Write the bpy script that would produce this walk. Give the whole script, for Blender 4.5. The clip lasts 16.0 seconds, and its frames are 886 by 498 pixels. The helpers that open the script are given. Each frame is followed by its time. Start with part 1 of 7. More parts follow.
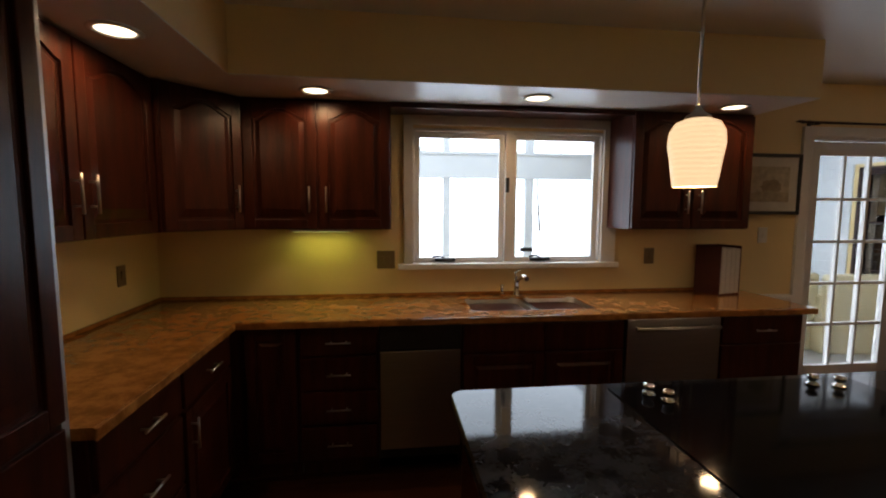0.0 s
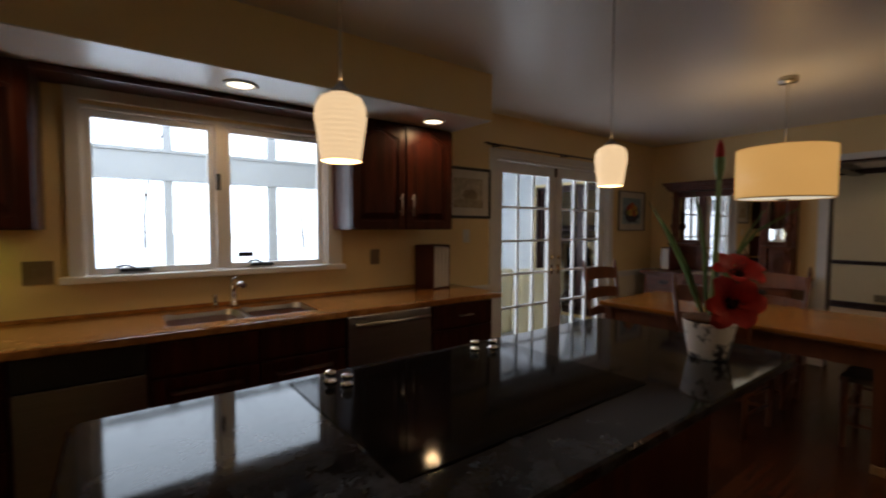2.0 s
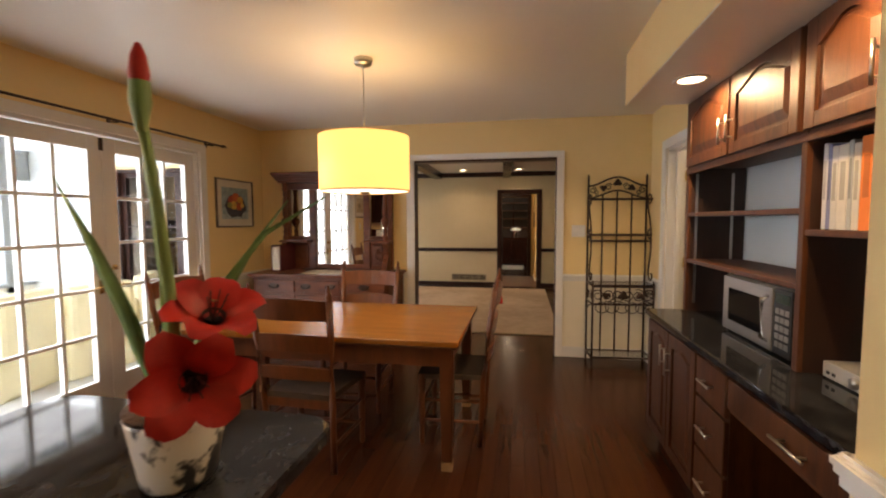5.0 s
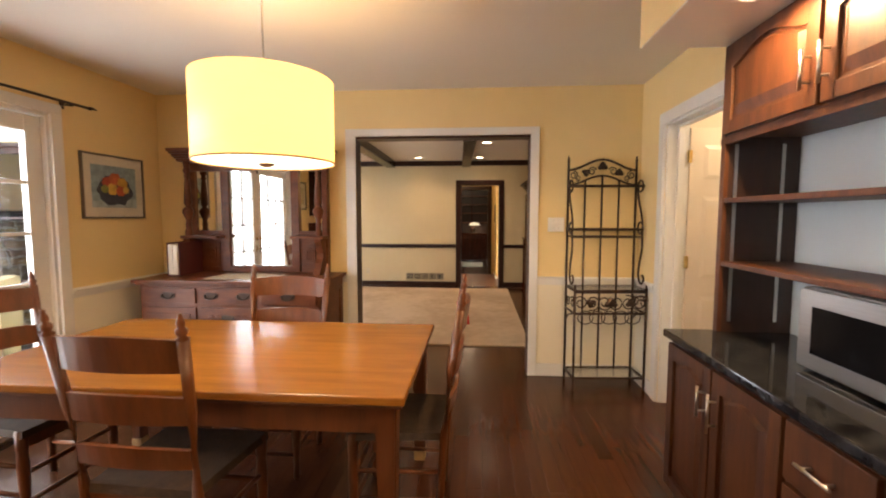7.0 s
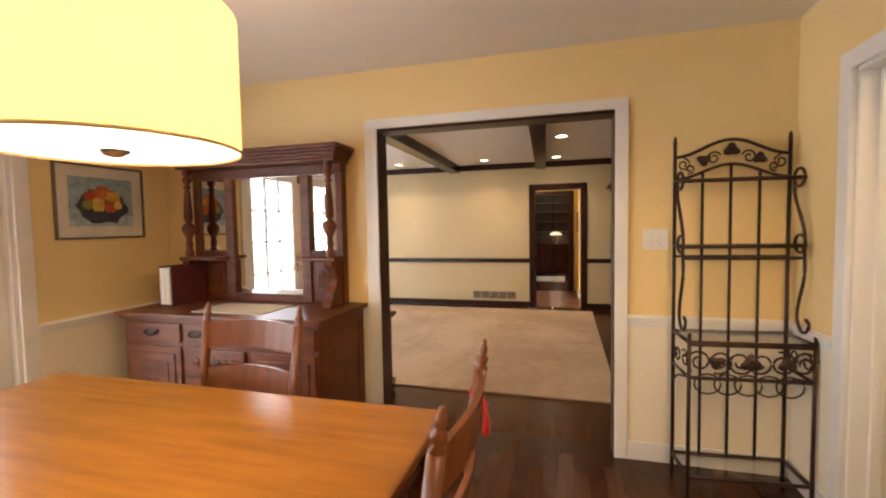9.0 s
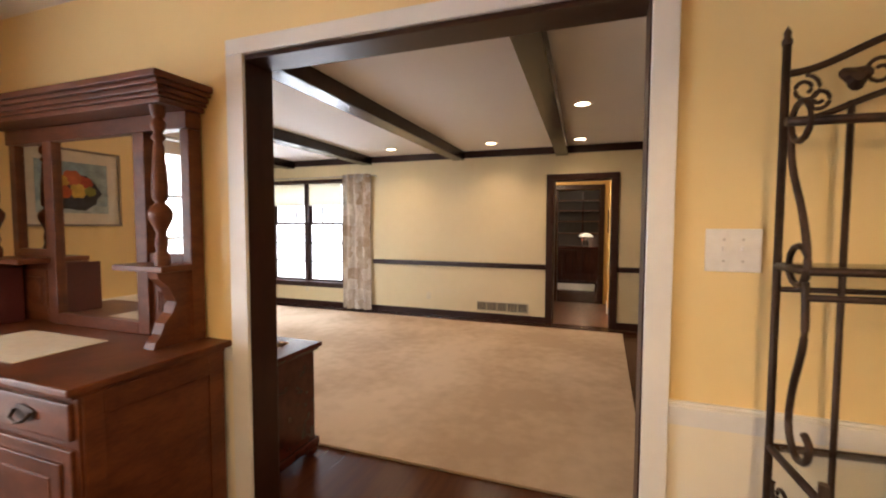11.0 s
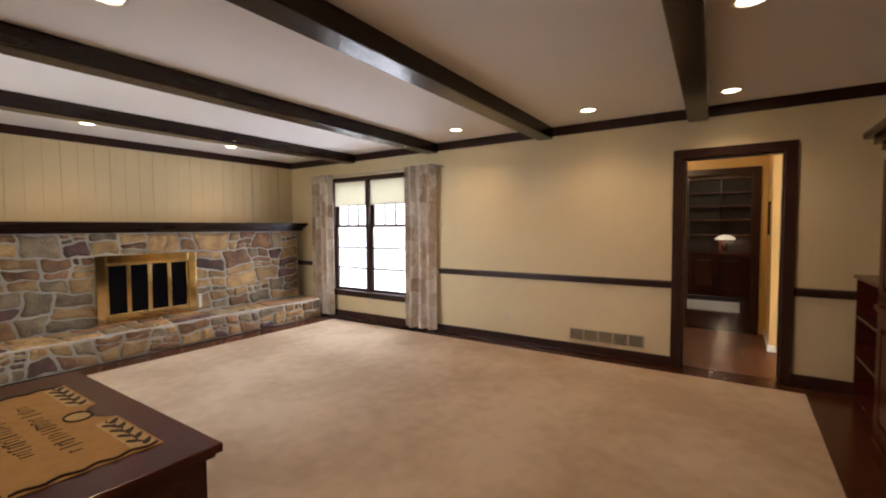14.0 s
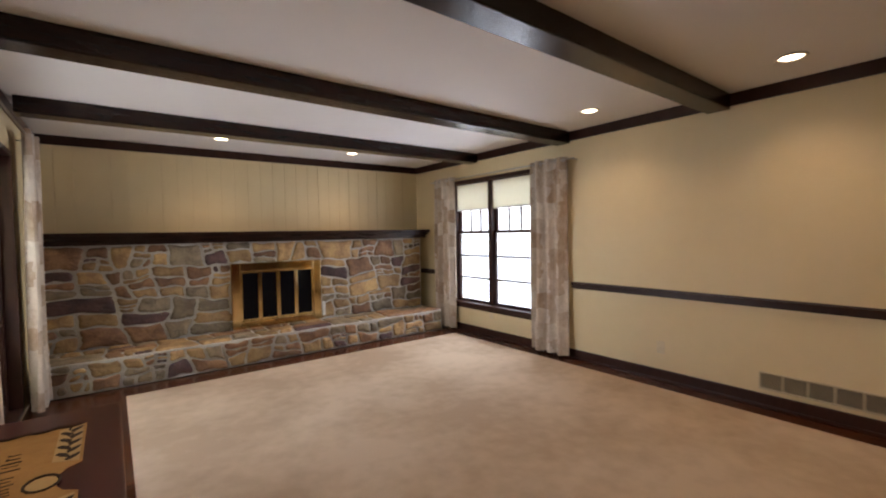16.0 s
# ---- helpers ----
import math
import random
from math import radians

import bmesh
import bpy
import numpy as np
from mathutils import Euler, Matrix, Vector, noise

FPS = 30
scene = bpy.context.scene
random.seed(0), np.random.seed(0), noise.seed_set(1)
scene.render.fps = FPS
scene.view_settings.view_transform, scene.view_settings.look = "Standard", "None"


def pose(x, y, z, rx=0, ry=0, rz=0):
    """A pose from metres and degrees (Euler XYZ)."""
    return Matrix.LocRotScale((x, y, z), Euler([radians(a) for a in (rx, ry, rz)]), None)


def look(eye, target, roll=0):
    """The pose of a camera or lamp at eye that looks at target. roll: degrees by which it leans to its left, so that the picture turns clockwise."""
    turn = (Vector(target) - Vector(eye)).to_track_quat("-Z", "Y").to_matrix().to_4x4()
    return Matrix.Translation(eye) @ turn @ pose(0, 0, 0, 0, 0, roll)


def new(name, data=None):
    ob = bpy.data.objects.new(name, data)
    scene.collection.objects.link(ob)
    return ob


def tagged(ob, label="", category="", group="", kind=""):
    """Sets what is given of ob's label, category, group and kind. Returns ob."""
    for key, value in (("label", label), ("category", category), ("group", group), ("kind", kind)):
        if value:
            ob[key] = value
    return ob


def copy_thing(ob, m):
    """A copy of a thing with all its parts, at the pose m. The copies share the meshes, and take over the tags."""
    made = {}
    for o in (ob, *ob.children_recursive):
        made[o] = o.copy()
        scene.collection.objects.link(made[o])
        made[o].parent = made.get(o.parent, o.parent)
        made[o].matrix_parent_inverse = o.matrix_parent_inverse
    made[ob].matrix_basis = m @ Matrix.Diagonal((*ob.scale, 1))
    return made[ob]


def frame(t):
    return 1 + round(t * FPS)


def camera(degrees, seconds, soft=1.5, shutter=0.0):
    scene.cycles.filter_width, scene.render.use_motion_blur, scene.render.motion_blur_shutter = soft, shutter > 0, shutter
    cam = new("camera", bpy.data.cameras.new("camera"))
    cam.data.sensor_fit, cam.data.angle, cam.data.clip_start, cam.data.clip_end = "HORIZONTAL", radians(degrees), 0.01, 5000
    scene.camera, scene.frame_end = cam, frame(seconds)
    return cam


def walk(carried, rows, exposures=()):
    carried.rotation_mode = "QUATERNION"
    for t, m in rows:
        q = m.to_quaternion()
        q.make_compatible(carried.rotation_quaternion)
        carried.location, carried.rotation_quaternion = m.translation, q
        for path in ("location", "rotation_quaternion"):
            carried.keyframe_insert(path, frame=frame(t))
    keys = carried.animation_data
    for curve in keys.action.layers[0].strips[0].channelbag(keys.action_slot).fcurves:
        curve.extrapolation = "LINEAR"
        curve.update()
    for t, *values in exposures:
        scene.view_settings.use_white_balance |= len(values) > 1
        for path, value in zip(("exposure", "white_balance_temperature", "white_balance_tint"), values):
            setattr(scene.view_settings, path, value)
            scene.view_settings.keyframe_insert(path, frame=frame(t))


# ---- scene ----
cam = camera(90.7, 16.0, soft=2.0, shutter=0.4)
PATH = [
    (0, (0.725, 0.773, 1.508), (0.974, 2.749, 1.323), 0.3),
    (0.5, (0.78, 0.785, 1.502), (1.094, 2.749, 1.295), -0.1),
    (1, (0.866, 0.759, 1.47), (1.395, 2.677, 1.27), 0.1),
    (1.5, (0.929, 0.754, 1.433), (1.797, 2.549, 1.274), 0.9),
    (2, (1.028, 0.752, 1.402), (2.225, 2.35, 1.3), 0.2),
    (2.5, (1.142, 0.751, 1.369), (2.627, 2.087, 1.287), -0.9),
    (3, (1.292, 0.766, 1.376), (2.997, 1.806, 1.271), -1.7),
    (3.5, (1.459, 0.781, 1.404), (3.306, 1.537, 1.268), -0.5),
    (4, (1.668, 0.802, 1.413), (3.576, 1.384, 1.267), 0.5),
    (4.5, (1.908, 0.782, 1.414), (3.846, 1.255, 1.272), 0.2),
    (5, (2.092, 0.795, 1.42), (4.056, 1.15, 1.29), -0.2),
    (7.5, (3.198, 0.889, 1.377), (5.186, 1.045, 1.223), 0.1),
    (8, (3.432, 0.872, 1.393), (5.406, 1.159, 1.248), 0.3),
    (8.5, (3.694, 0.805, 1.402), (5.642, 1.241, 1.274), -0.3),
    (9, (3.981, 0.725, 1.407), (5.904, 1.266, 1.3), -1.0),
    (11.5, (5.62, 0.56, 1.374), (7.473, 1.307, 1.272), 0.2),
    (12, (5.9, 0.58, 1.374), (7.718, 1.412, 1.294), -0.2),
    (12.5, (6.156, 0.625, 1.36), (7.937, 1.532, 1.295), -0.6),
    (13, (6.383, 0.671, 1.362), (8.139, 1.626, 1.295), -0.7),
    (13.5, (6.58, 0.723, 1.361), (8.295, 1.749, 1.277), -0.6),
    (14, (6.755, 0.796, 1.355), (8.411, 1.913, 1.257), -0.4),
    (14.5, (6.918, 0.903, 1.354), (8.502, 2.12, 1.251), -0.1),
    (15, (7.076, 0.973, 1.367), (8.568, 2.302, 1.273), -0.1),
    (15.5, (7.264, 1.014, 1.347), (8.626, 2.477, 1.281), -0.7),
    (16, (7.48, 1.093, 1.367), (8.688, 2.685, 1.299), -1.1),
]
EXPOSURES = [(0.0, -1.62, 6000, 10), (1.5, -1.75, 5950, 10), (2.0, -1.92, 5900, 10), (2.5, -2.12, 5900, 10), (3.0, -1.75, 6100, 10), (3.5, -0.74, 6600, 10), (4.2, -0.26, 6700, 11), (5.0, -0.08, 6750, 11),
             (7.5, 0.7, 6750, 11), (9.0, 0.7, 6650, 11), (11.5, 0.7, 6450, 12), (12.5, 0.52, 6650, 13), (14.0, 0.15, 6550, 13), (15.0, 0.02, 6450, 13), (16.0, -0.12, 6400, 13)]
walk(cam, [(t, look(eye, target, roll)) for t, eye, target, roll in PATH], EXPOSURES)

# ---- light ----
world = bpy.data.worlds.new("overcast_sky")
scene.world = world
world.use_nodes = True
wn = world.node_tree
sky = wn.nodes.new("ShaderNodeTexSky")
sky.sky_type, sky.sun_disc = "NISHITA", False
sky.sun_elevation, sky.sun_rotation = radians(32), radians(200)
sky.dust_density = 4.0
hazy = wn.nodes.new("ShaderNodeMix")
hazy.data_type, hazy.inputs[0].default_value = "RGBA", 0.75
hazy.inputs[7].default_value = (120, 128, 138, 1)
wn.links.new(sky.outputs[0], hazy.inputs[6])
wn.links.new(hazy.outputs[2], wn.nodes["Background"].inputs[0])
wn.nodes["Background"].inputs[1].default_value = 0.15


def lamp(name, kind, m, power, colour, **more):
    data = bpy.data.lights.new(name, kind)
    data.energy, data.color = power, colour
    for key, value in more.items():
        if key == "size":
            data.size = value
        elif key == "size_y":
            data.shape, data.size_y = "RECTANGLE", value
        elif key == "radius":
            data.shadow_soft_size = value
        elif key == "spot":
            data.spot_size = radians(value)
        elif key == "blend":
            data.spot_blend = value
        elif key == "angle":
            data.angle = radians(value)
    ob = new(name, data)
    ob.matrix_world = m
    return ob


WARM = (1.0, 0.78, 0.52)
WARMER = (1.0, 0.66, 0.34)
SOFT = (1.0, 0.70, 0.47)
DAY = (0.86, 0.88, 1.0)
lamp("sun", "SUN", look((0, 0, 20), (6, 16, 0)), 1.0, (1, 0.97, 0.92), angle=15)

# daylight through the family room's two openings
lamp("patio_daylight", "AREA", look((6.60, 4.9, 1.1), (9, 4.4, 1.6)), 15, DAY, size=1.5, size_y=1.8)
lamp("french_door_daylight", "AREA", look((4.80, 4.02, 1.15), (5.1, 1.0, 1.7)), 54, (0.98, 0.96, 1.0), size=1.6, size_y=1.8)
lamp("window_daylight", "AREA", look((11.66, 5.27, 1.1), (9, 5.0, 1.4)), 64, DAY, size=1.25, size_y=1.2)

# ---- materials ----


def mat(name, colour, rough=0.5, metal=0.0, second=None, scale=6.0, detail=4.0, stretch=(1, 1, 1), amount=0.5, bump=0.0,
        bump_scale=60.0, random_tint=0.0, coat=0.0, rough_var=0.0, islands=False, spec=0.5):
    """A surface with two colours mixed by two sizes of noise, fine relief and varied gloss."""
    m = bpy.data.materials.new(name)
    m.use_nodes = True
    nt = m.node_tree
    n, link = nt.nodes, nt.links.new
    b = n["Principled BSDF"]
    second = second or tuple(c * 0.82 for c in colour)
    tex = n.new("ShaderNodeTexCoord")
    mp = n.new("ShaderNodeMapping")
    mp.inputs["Scale"].default_value = stretch
    link(tex.outputs["Object"], mp.inputs["Vector"])
    if random_tint or islands:
        info = n.new("ShaderNodeNewGeometry" if islands else "ShaderNodeObjectInfo")
        rnd = info.outputs["Random Per Island" if islands else "Random"]
        shift = n.new("ShaderNodeVectorMath")
        shift.operation = "SCALE"
        shift.inputs[0].default_value = (31.0, 17.0, 23.0)
        link(rnd, shift.inputs["Scale"])
        link(shift.outputs[0], mp.inputs["Location"])
    big = n.new("ShaderNodeTexNoise")
    big.inputs["Scale"].default_value, big.inputs["Detail"].default_value = scale, detail
    small = n.new("ShaderNodeTexNoise")
    small.inputs["Scale"].default_value, small.inputs["Detail"].default_value = scale * 7, 3
    for t in (big, small):
        link(mp.outputs[0], t.inputs["Vector"])
    add = n.new("ShaderNodeMath")
    add.operation = "MULTIPLY_ADD"
    add.inputs[1].default_value = 0.4
    link(small.outputs[0], add.inputs[0])
    link(big.outputs[0], add.inputs[2])
    ramp = n.new("ShaderNodeMapRange")
    ramp.inputs["From Min"].default_value, ramp.inputs["From Max"].default_value = 0.45, 0.95
    ramp.inputs["To Min"].default_value, ramp.inputs["To Max"].default_value = 0.5 - amount, 0.5 + amount
    link(add.outputs[0], ramp.inputs["Value"])
    mix = n.new("ShaderNodeMix")
    mix.data_type = "RGBA"
    mix.inputs[6].default_value, mix.inputs[7].default_value = (*colour, 1), (*second, 1)
    link(ramp.outputs[0], mix.inputs[0])
    out = mix.outputs[2]
    if random_tint:
        hsv = n.new("ShaderNodeHueSaturation")
        val = n.new("ShaderNodeMapRange")
        val.inputs["To Min"].default_value, val.inputs["To Max"].default_value = 1 - random_tint, 1 + random_tint
        link(rnd, val.inputs["Value"])
        link(val.outputs[0], hsv.inputs["Value"])
        link(out, hsv.inputs["Color"])
        out = hsv.outputs[0]
    link(out, b.inputs["Base Color"])
    b.inputs["Roughness"].default_value, b.inputs["Metallic"].default_value = rough, metal
    b.inputs["Coat Weight"].default_value, b.inputs["Coat Roughness"].default_value = coat, 0.12
    b.inputs["Specular IOR Level"].default_value = spec
    if rough_var:
        rv = n.new("ShaderNodeMapRange")
        rv.inputs["To Min"].default_value, rv.inputs["To Max"].default_value = max(0.02, rough - rough_var), min(1, rough + rough_var)
        link(big.outputs[0], rv.inputs["Value"])
        link(rv.outputs[0], b.inputs["Roughness"])
    if bump:
        fine = n.new("ShaderNodeTexNoise")
        fine.inputs["Scale"].default_value, fine.inputs["Detail"].default_value = bump_scale, 4
        link(mp.outputs[0], fine.inputs["Vector"])
        bp = n.new("ShaderNodeBump")
        bp.inputs["Strength"].default_value, bp.inputs["Distance"].default_value = bump, 0.01
        link(fine.outputs[0], bp.inputs["Height"])
        link(bp.outputs[0], b.inputs["Normal"])
    return m


def glow(name, colour, strength):
    m = bpy.data.materials.new(name)
    m.use_nodes = True
    b = m.node_tree.nodes["Principled BSDF"]
    b.inputs["Base Color"].default_value = (*colour, 1)
    b.inputs["Emission Color"].default_value, b.inputs["Emission Strength"].default_value = (*colour, 1), strength
    return m


def clear_glass(name, tint=0.96):
    """Thin window glass: straight through, with a mirror gloss by angle."""
    m = bpy.data.materials.new(name)
    m.use_nodes = True
    nt = m.node_tree
    n, link = nt.nodes, nt.links.new
    out = n["Material Output"]
    see, shine, mix, edge, fr = (n.new("ShaderNodeBsdfTransparent"), n.new("ShaderNodeBsdfGlossy"), n.new("ShaderNodeMixShader"), n.new("ShaderNodeLayerWeight"), n.new("ShaderNodeMath"))
    edge.inputs["Blend"].default_value, fr.operation, fr.inputs[1].default_value = 0.5, "POWER", 4.5
    see.inputs[0].default_value = (tint * 0.99, tint, tint, 1)
    shine.inputs["Roughness"].default_value = 0.01
    link(edge.outputs["Facing"], fr.inputs[0])
    link(fr.outputs[0], mix.inputs[0]); link(see.outputs[0], mix.inputs[1]); link(shine.outputs[0], mix.inputs[2])
    link(mix.outputs[0], out.inputs["Surface"])
    return m


M_WALL = mat("yellow_wall_paint", (0.84, 0.655, 0.325), 0.5, second=(0.80, 0.615, 0.295), scale=1.2, bump=0.08, bump_scale=180)
M_WALL_FAM = mat("cream_yellow_wall_paint", (0.70, 0.58, 0.345), 0.6, second=(0.66, 0.54, 0.315), scale=1.2, bump=0.08, bump_scale=180)
M_WAINSCOT = mat("cream_wainscot_paint", (0.86, 0.80, 0.65), 0.45, second=(0.82, 0.76, 0.61), scale=2, bump=0.05, bump_scale=150)
M_HALL = mat("ochre_hall_paint", (0.66, 0.45, 0.17), 0.55, second=(0.62, 0.41, 0.15), scale=2, bump=0.06, bump_scale=150)
M_WHITE = mat("white_trim_paint", (0.80, 0.79, 0.76), 0.35, second=(0.75, 0.74, 0.71), scale=5, bump=0.04, bump_scale=90)
M_CEIL = mat("satin_ceiling_paint", (0.79, 0.755, 0.70), 0.30, second=(0.765, 0.73, 0.675), scale=0.8, rough_var=0.03)
M_CEIL_FAM = mat("white_ceiling_paint", (0.80, 0.785, 0.77), 0.8, second=(0.77, 0.755, 0.74), scale=1.0, bump=0.06, bump_scale=120)
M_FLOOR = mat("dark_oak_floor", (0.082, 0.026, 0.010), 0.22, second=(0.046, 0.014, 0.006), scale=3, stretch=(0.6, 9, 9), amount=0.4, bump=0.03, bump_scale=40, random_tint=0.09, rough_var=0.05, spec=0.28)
M_FLOOR_BASE = mat("floor_joint_shadow_gap", (0.03, 0.014, 0.008), 0.5)
M_PARQUET = mat("red_brown_parquet", (0.16, 0.06, 0.025), 0.34, second=(0.09, 0.032, 0.014), scale=4, stretch=(1, 6, 6), amount=0.6, random_tint=0.35, spec=0.25)
M_CARPET = mat("beige_pile_carpet", (0.67, 0.535, 0.39), 0.95, second=(0.51, 0.385, 0.265), scale=1.2, detail=2.5, amount=0.85, bump=0.9, bump_scale=260, spec=0.1)
M_BEAM = mat("dark_stained_beam", (0.028, 0.012, 0.008), 0.22, second=(0.012, 0.006, 0.0045), scale=4, stretch=(1, 8, 8), amount=0.6, bump=0.12, bump_scale=14, spec=0.35)
M_TRIM_DARK = mat("dark_stained_trim", (0.045, 0.017, 0.011), 0.33, second=(0.025, 0.010, 0.007), scale=4, stretch=(4, 4, 1), bump=0.08, bump_scale=40, spec=0.28)
M_CAB = mat("cherry_cabinet_wood", (0.062, 0.014, 0.0065), 0.32, second=(0.024, 0.0065, 0.004), scale=3, stretch=(8, 8, 0.9), amount=0.65, bump=0.06, bump_scale=60, spec=0.22)
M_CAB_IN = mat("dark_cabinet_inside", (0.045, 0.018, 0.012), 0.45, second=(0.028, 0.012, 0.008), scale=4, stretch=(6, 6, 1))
M_HUTCH = mat("reddish_brown_cabinet_wood", (0.110, 0.037, 0.012), 0.46, second=(0.050, 0.016, 0.006), scale=3, stretch=(8, 8, 0.9), amount=0.65, bump=0.06, bump_scale=60, spec=0.4)
M_GRANITE_TAN = mat("tan_brown_granite", (0.42, 0.19, 0.05), 0.16, second=(0.24, 0.10, 0.028), scale=15, detail=9, amount=0.85, coat=0.2)
M_GRANITE_BLACK = mat("black_cloudy_granite", (0.006, 0.006, 0.008), 0.06, second=(0.034, 0.036, 0.042), scale=14, detail=10, amount=0.95, rough_var=0.02, spec=0.24)
M_GLASS_BLACK = mat("black_ceramic_glass", (0.004, 0.004, 0.005), 0.07, second=(0.006, 0.006, 0.007), scale=3, spec=0.06)
M_STEEL = mat("brushed_stainless", (0.50, 0.48, 0.46), 0.30, 1.0, second=(0.40, 0.385, 0.37), scale=3, stretch=(1, 1, 30), amount=0.4, bump=0.03, bump_scale=80)
M_CHROME = mat("polished_chrome", (0.75, 0.74, 0.72), 0.12, 1.0, second=(0.70, 0.69, 0.68), scale=8)
M_NICKEL = mat("satin_nickel", (0.55, 0.53, 0.50), 0.28, 1.0, second=(0.48, 0.46, 0.43), scale=8)
M_BRASS = mat("polished_brass", (0.82, 0.66, 0.36), 0.13, 1.0, second=(0.60, 0.45, 0.20), scale=9, amount=0.6)
M_IRON = mat("bronze_wrought_iron", (0.080, 0.044, 0.028), 0.42, 0.6, second=(0.025, 0.016, 0.012), scale=14, bump=0.15, bump_scale=90)
M_BLACK = mat("black_plastic", (0.012, 0.012, 0.013), 0.35, second=(0.02, 0.02, 0.021), scale=10)
M_TABLE = mat("honey_maple_tabletop", (0.37, 0.148, 0.024), 0.24, second=(0.25, 0.092, 0.016), scale=2.2, stretch=(9, 0.7, 9), amount=0.5, bump=0.03, bump_scale=60, spec=0.4, rough_var=0.07)
M_TABLE_LEG = mat("brown_stained_table_wood", (0.15, 0.048, 0.017), 0.32, second=(0.08, 0.026, 0.010), scale=3, stretch=(7, 7, 0.8), bump=0.05, bump_scale=50)
M_CHAIR = mat("brown_stained_chair_wood", (0.17, 0.054, 0.018), 0.30, second=(0.085, 0.027, 0.010), scale=3, stretch=(7, 7, 0.9), bump=0.06, bump_scale=50, coat=0.1)
M_SEAT = mat("dark_woven_seat", (0.07, 0.04, 0.022), 0.8, second=(0.035, 0.02, 0.012), scale=30, bump=0.5, bump_scale=120)
M_BUFFET = mat("carved_walnut", (0.155, 0.047, 0.018), 0.36, second=(0.075, 0.022, 0.009), scale=3, stretch=(2, 2, 5), amount=0.65, bump=0.12, bump_scale=50, spec=0.3)
M_CHEST = mat("dark_mahogany", (0.078, 0.016, 0.010), 0.26, second=(0.040, 0.008, 0.005), scale=3, stretch=(6, 0.8, 6), amount=0.6, spec=0.4)
M_MIRROR = mat("mirror_silver", (0.86, 0.86, 0.85), 0.02, 1.0, second=(0.84, 0.84, 0.83), scale=2)
M_PANE = clear_glass("window_glass")
# tints added to tone down the glare of the outdoors behind these panes
M_PANE_GREY = clear_glass("glare_dimming_window_glass", 0.5)
M_PANE_DOOR = clear_glass("glare_dimming_door_glass", 0.70)
M_STONE_TAN = mat("tan_field_stone", (0.46, 0.315, 0.14), 0.8, second=(0.27, 0.165, 0.075), scale=8, detail=9, amount=1.0, bump=1.0, bump_scale=28, random_tint=0.32)
M_STONE_BROWN = mat("rust_brown_field_stone", (0.30, 0.17, 0.085), 0.8, second=(0.16, 0.085, 0.045), scale=8, detail=9, amount=1.0, bump=1.0, bump_scale=28, random_tint=0.32)
M_STONE_GREY = mat("grey_field_stone", (0.29, 0.235, 0.15), 0.8, second=(0.16, 0.125, 0.08), scale=8, detail=9, amount=1.0, bump=1.0, bump_scale=28, random_tint=0.32)
M_STONE_PLUM = mat("plum_field_stone", (0.12, 0.066, 0.058), 0.8, second=(0.06, 0.036, 0.033), scale=8, detail=9, amount=1.0, bump=1.0, bump_scale=22, random_tint=0.3)
M_MORTAR = mat("grey_mortar", (0.55, 0.53, 0.48), 0.95, second=(0.42, 0.40, 0.35), scale=9, bump=0.8, bump_scale=70)
M_PLATE = mat("ivory_switch_plate", (0.86, 0.84, 0.80), 0.4)
M_PLATE_CREAM = mat("cream_outlet_plate", (0.70, 0.60, 0.40), 0.4)
M_PLATE_DARK = mat("brown_outlet_plate", (0.23, 0.17, 0.10), 0.4)
M_NICHE = mat("pale_blue_grey_paint", (0.60, 0.66, 0.68), 0.45, second=(0.57, 0.63, 0.65), scale=2)
M_DOOR = mat("warm_white_door_paint", (0.78, 0.68, 0.55), 0.4, second=(0.74, 0.64, 0.51), scale=3)
M_SNOW = mat("snow", (0.85, 0.87, 0.90), 0.8, second=(0.78, 0.80, 0.84), scale=1.5, bump=0.3, bump_scale=3)
M_SIDING = mat("white_lap_siding", (0.74, 0.76, 0.78), 0.5, second=(0.69, 0.71, 0.73), scale=2)
M_PORCH = mat("grey_porch_boards", (0.52, 0.51, 0.50), 0.7, second=(0.42, 0.41, 0.40), scale=4)
M_POST = mat("grey_white_porch_paint", (0.30, 0.31, 0.32), 0.6, second=(0.26, 0.27, 0.28), scale=3)
M_PORCH_WALL = mat("pale_yellow_porch_paint", (0.76, 0.72, 0.62), 0.6, second=(0.70, 0.66, 0.56), scale=3)
M_BARK = mat("grey_bark", (0.11, 0.09, 0.075), 0.9, second=(0.06, 0.05, 0.042), scale=8, stretch=(4, 4, 1), bump=0.6, bump_scale=20)
M_PAPER = mat("white_paper", (0.72, 0.70, 0.64), 0.8, second=(0.66, 0.64, 0.58), scale=8)
M_MAROON = mat("maroon_board", (0.10, 0.018, 0.018), 0.5, second=(0.07, 0.012, 0.012), scale=8)

# ---- building helpers ----


def box(bm, x0, x1, y0, y1, z0, z1, bevel=0.0):
    r = bmesh.ops.create_cube(bm, size=1.0, matrix=Matrix.Translation(((x0 + x1) / 2, (y0 + y1) / 2, (z0 + z1) / 2)) @ Matrix.Diagonal((abs(x1 - x0), abs(y1 - y0), abs(z1 - z0), 1)))
    if bevel:
        edges = list({e for v in r["verts"] for e in v.link_edges})
        bmesh.ops.bevel(bm, geom=edges, offset=bevel, segments=2, affect="EDGES", profile=0.6)
    return r


def boxes(*rows, bevel=0.0):
    bm = bmesh.new()
    for r in rows:
        box(bm, *r, bevel=bevel)
    return bm


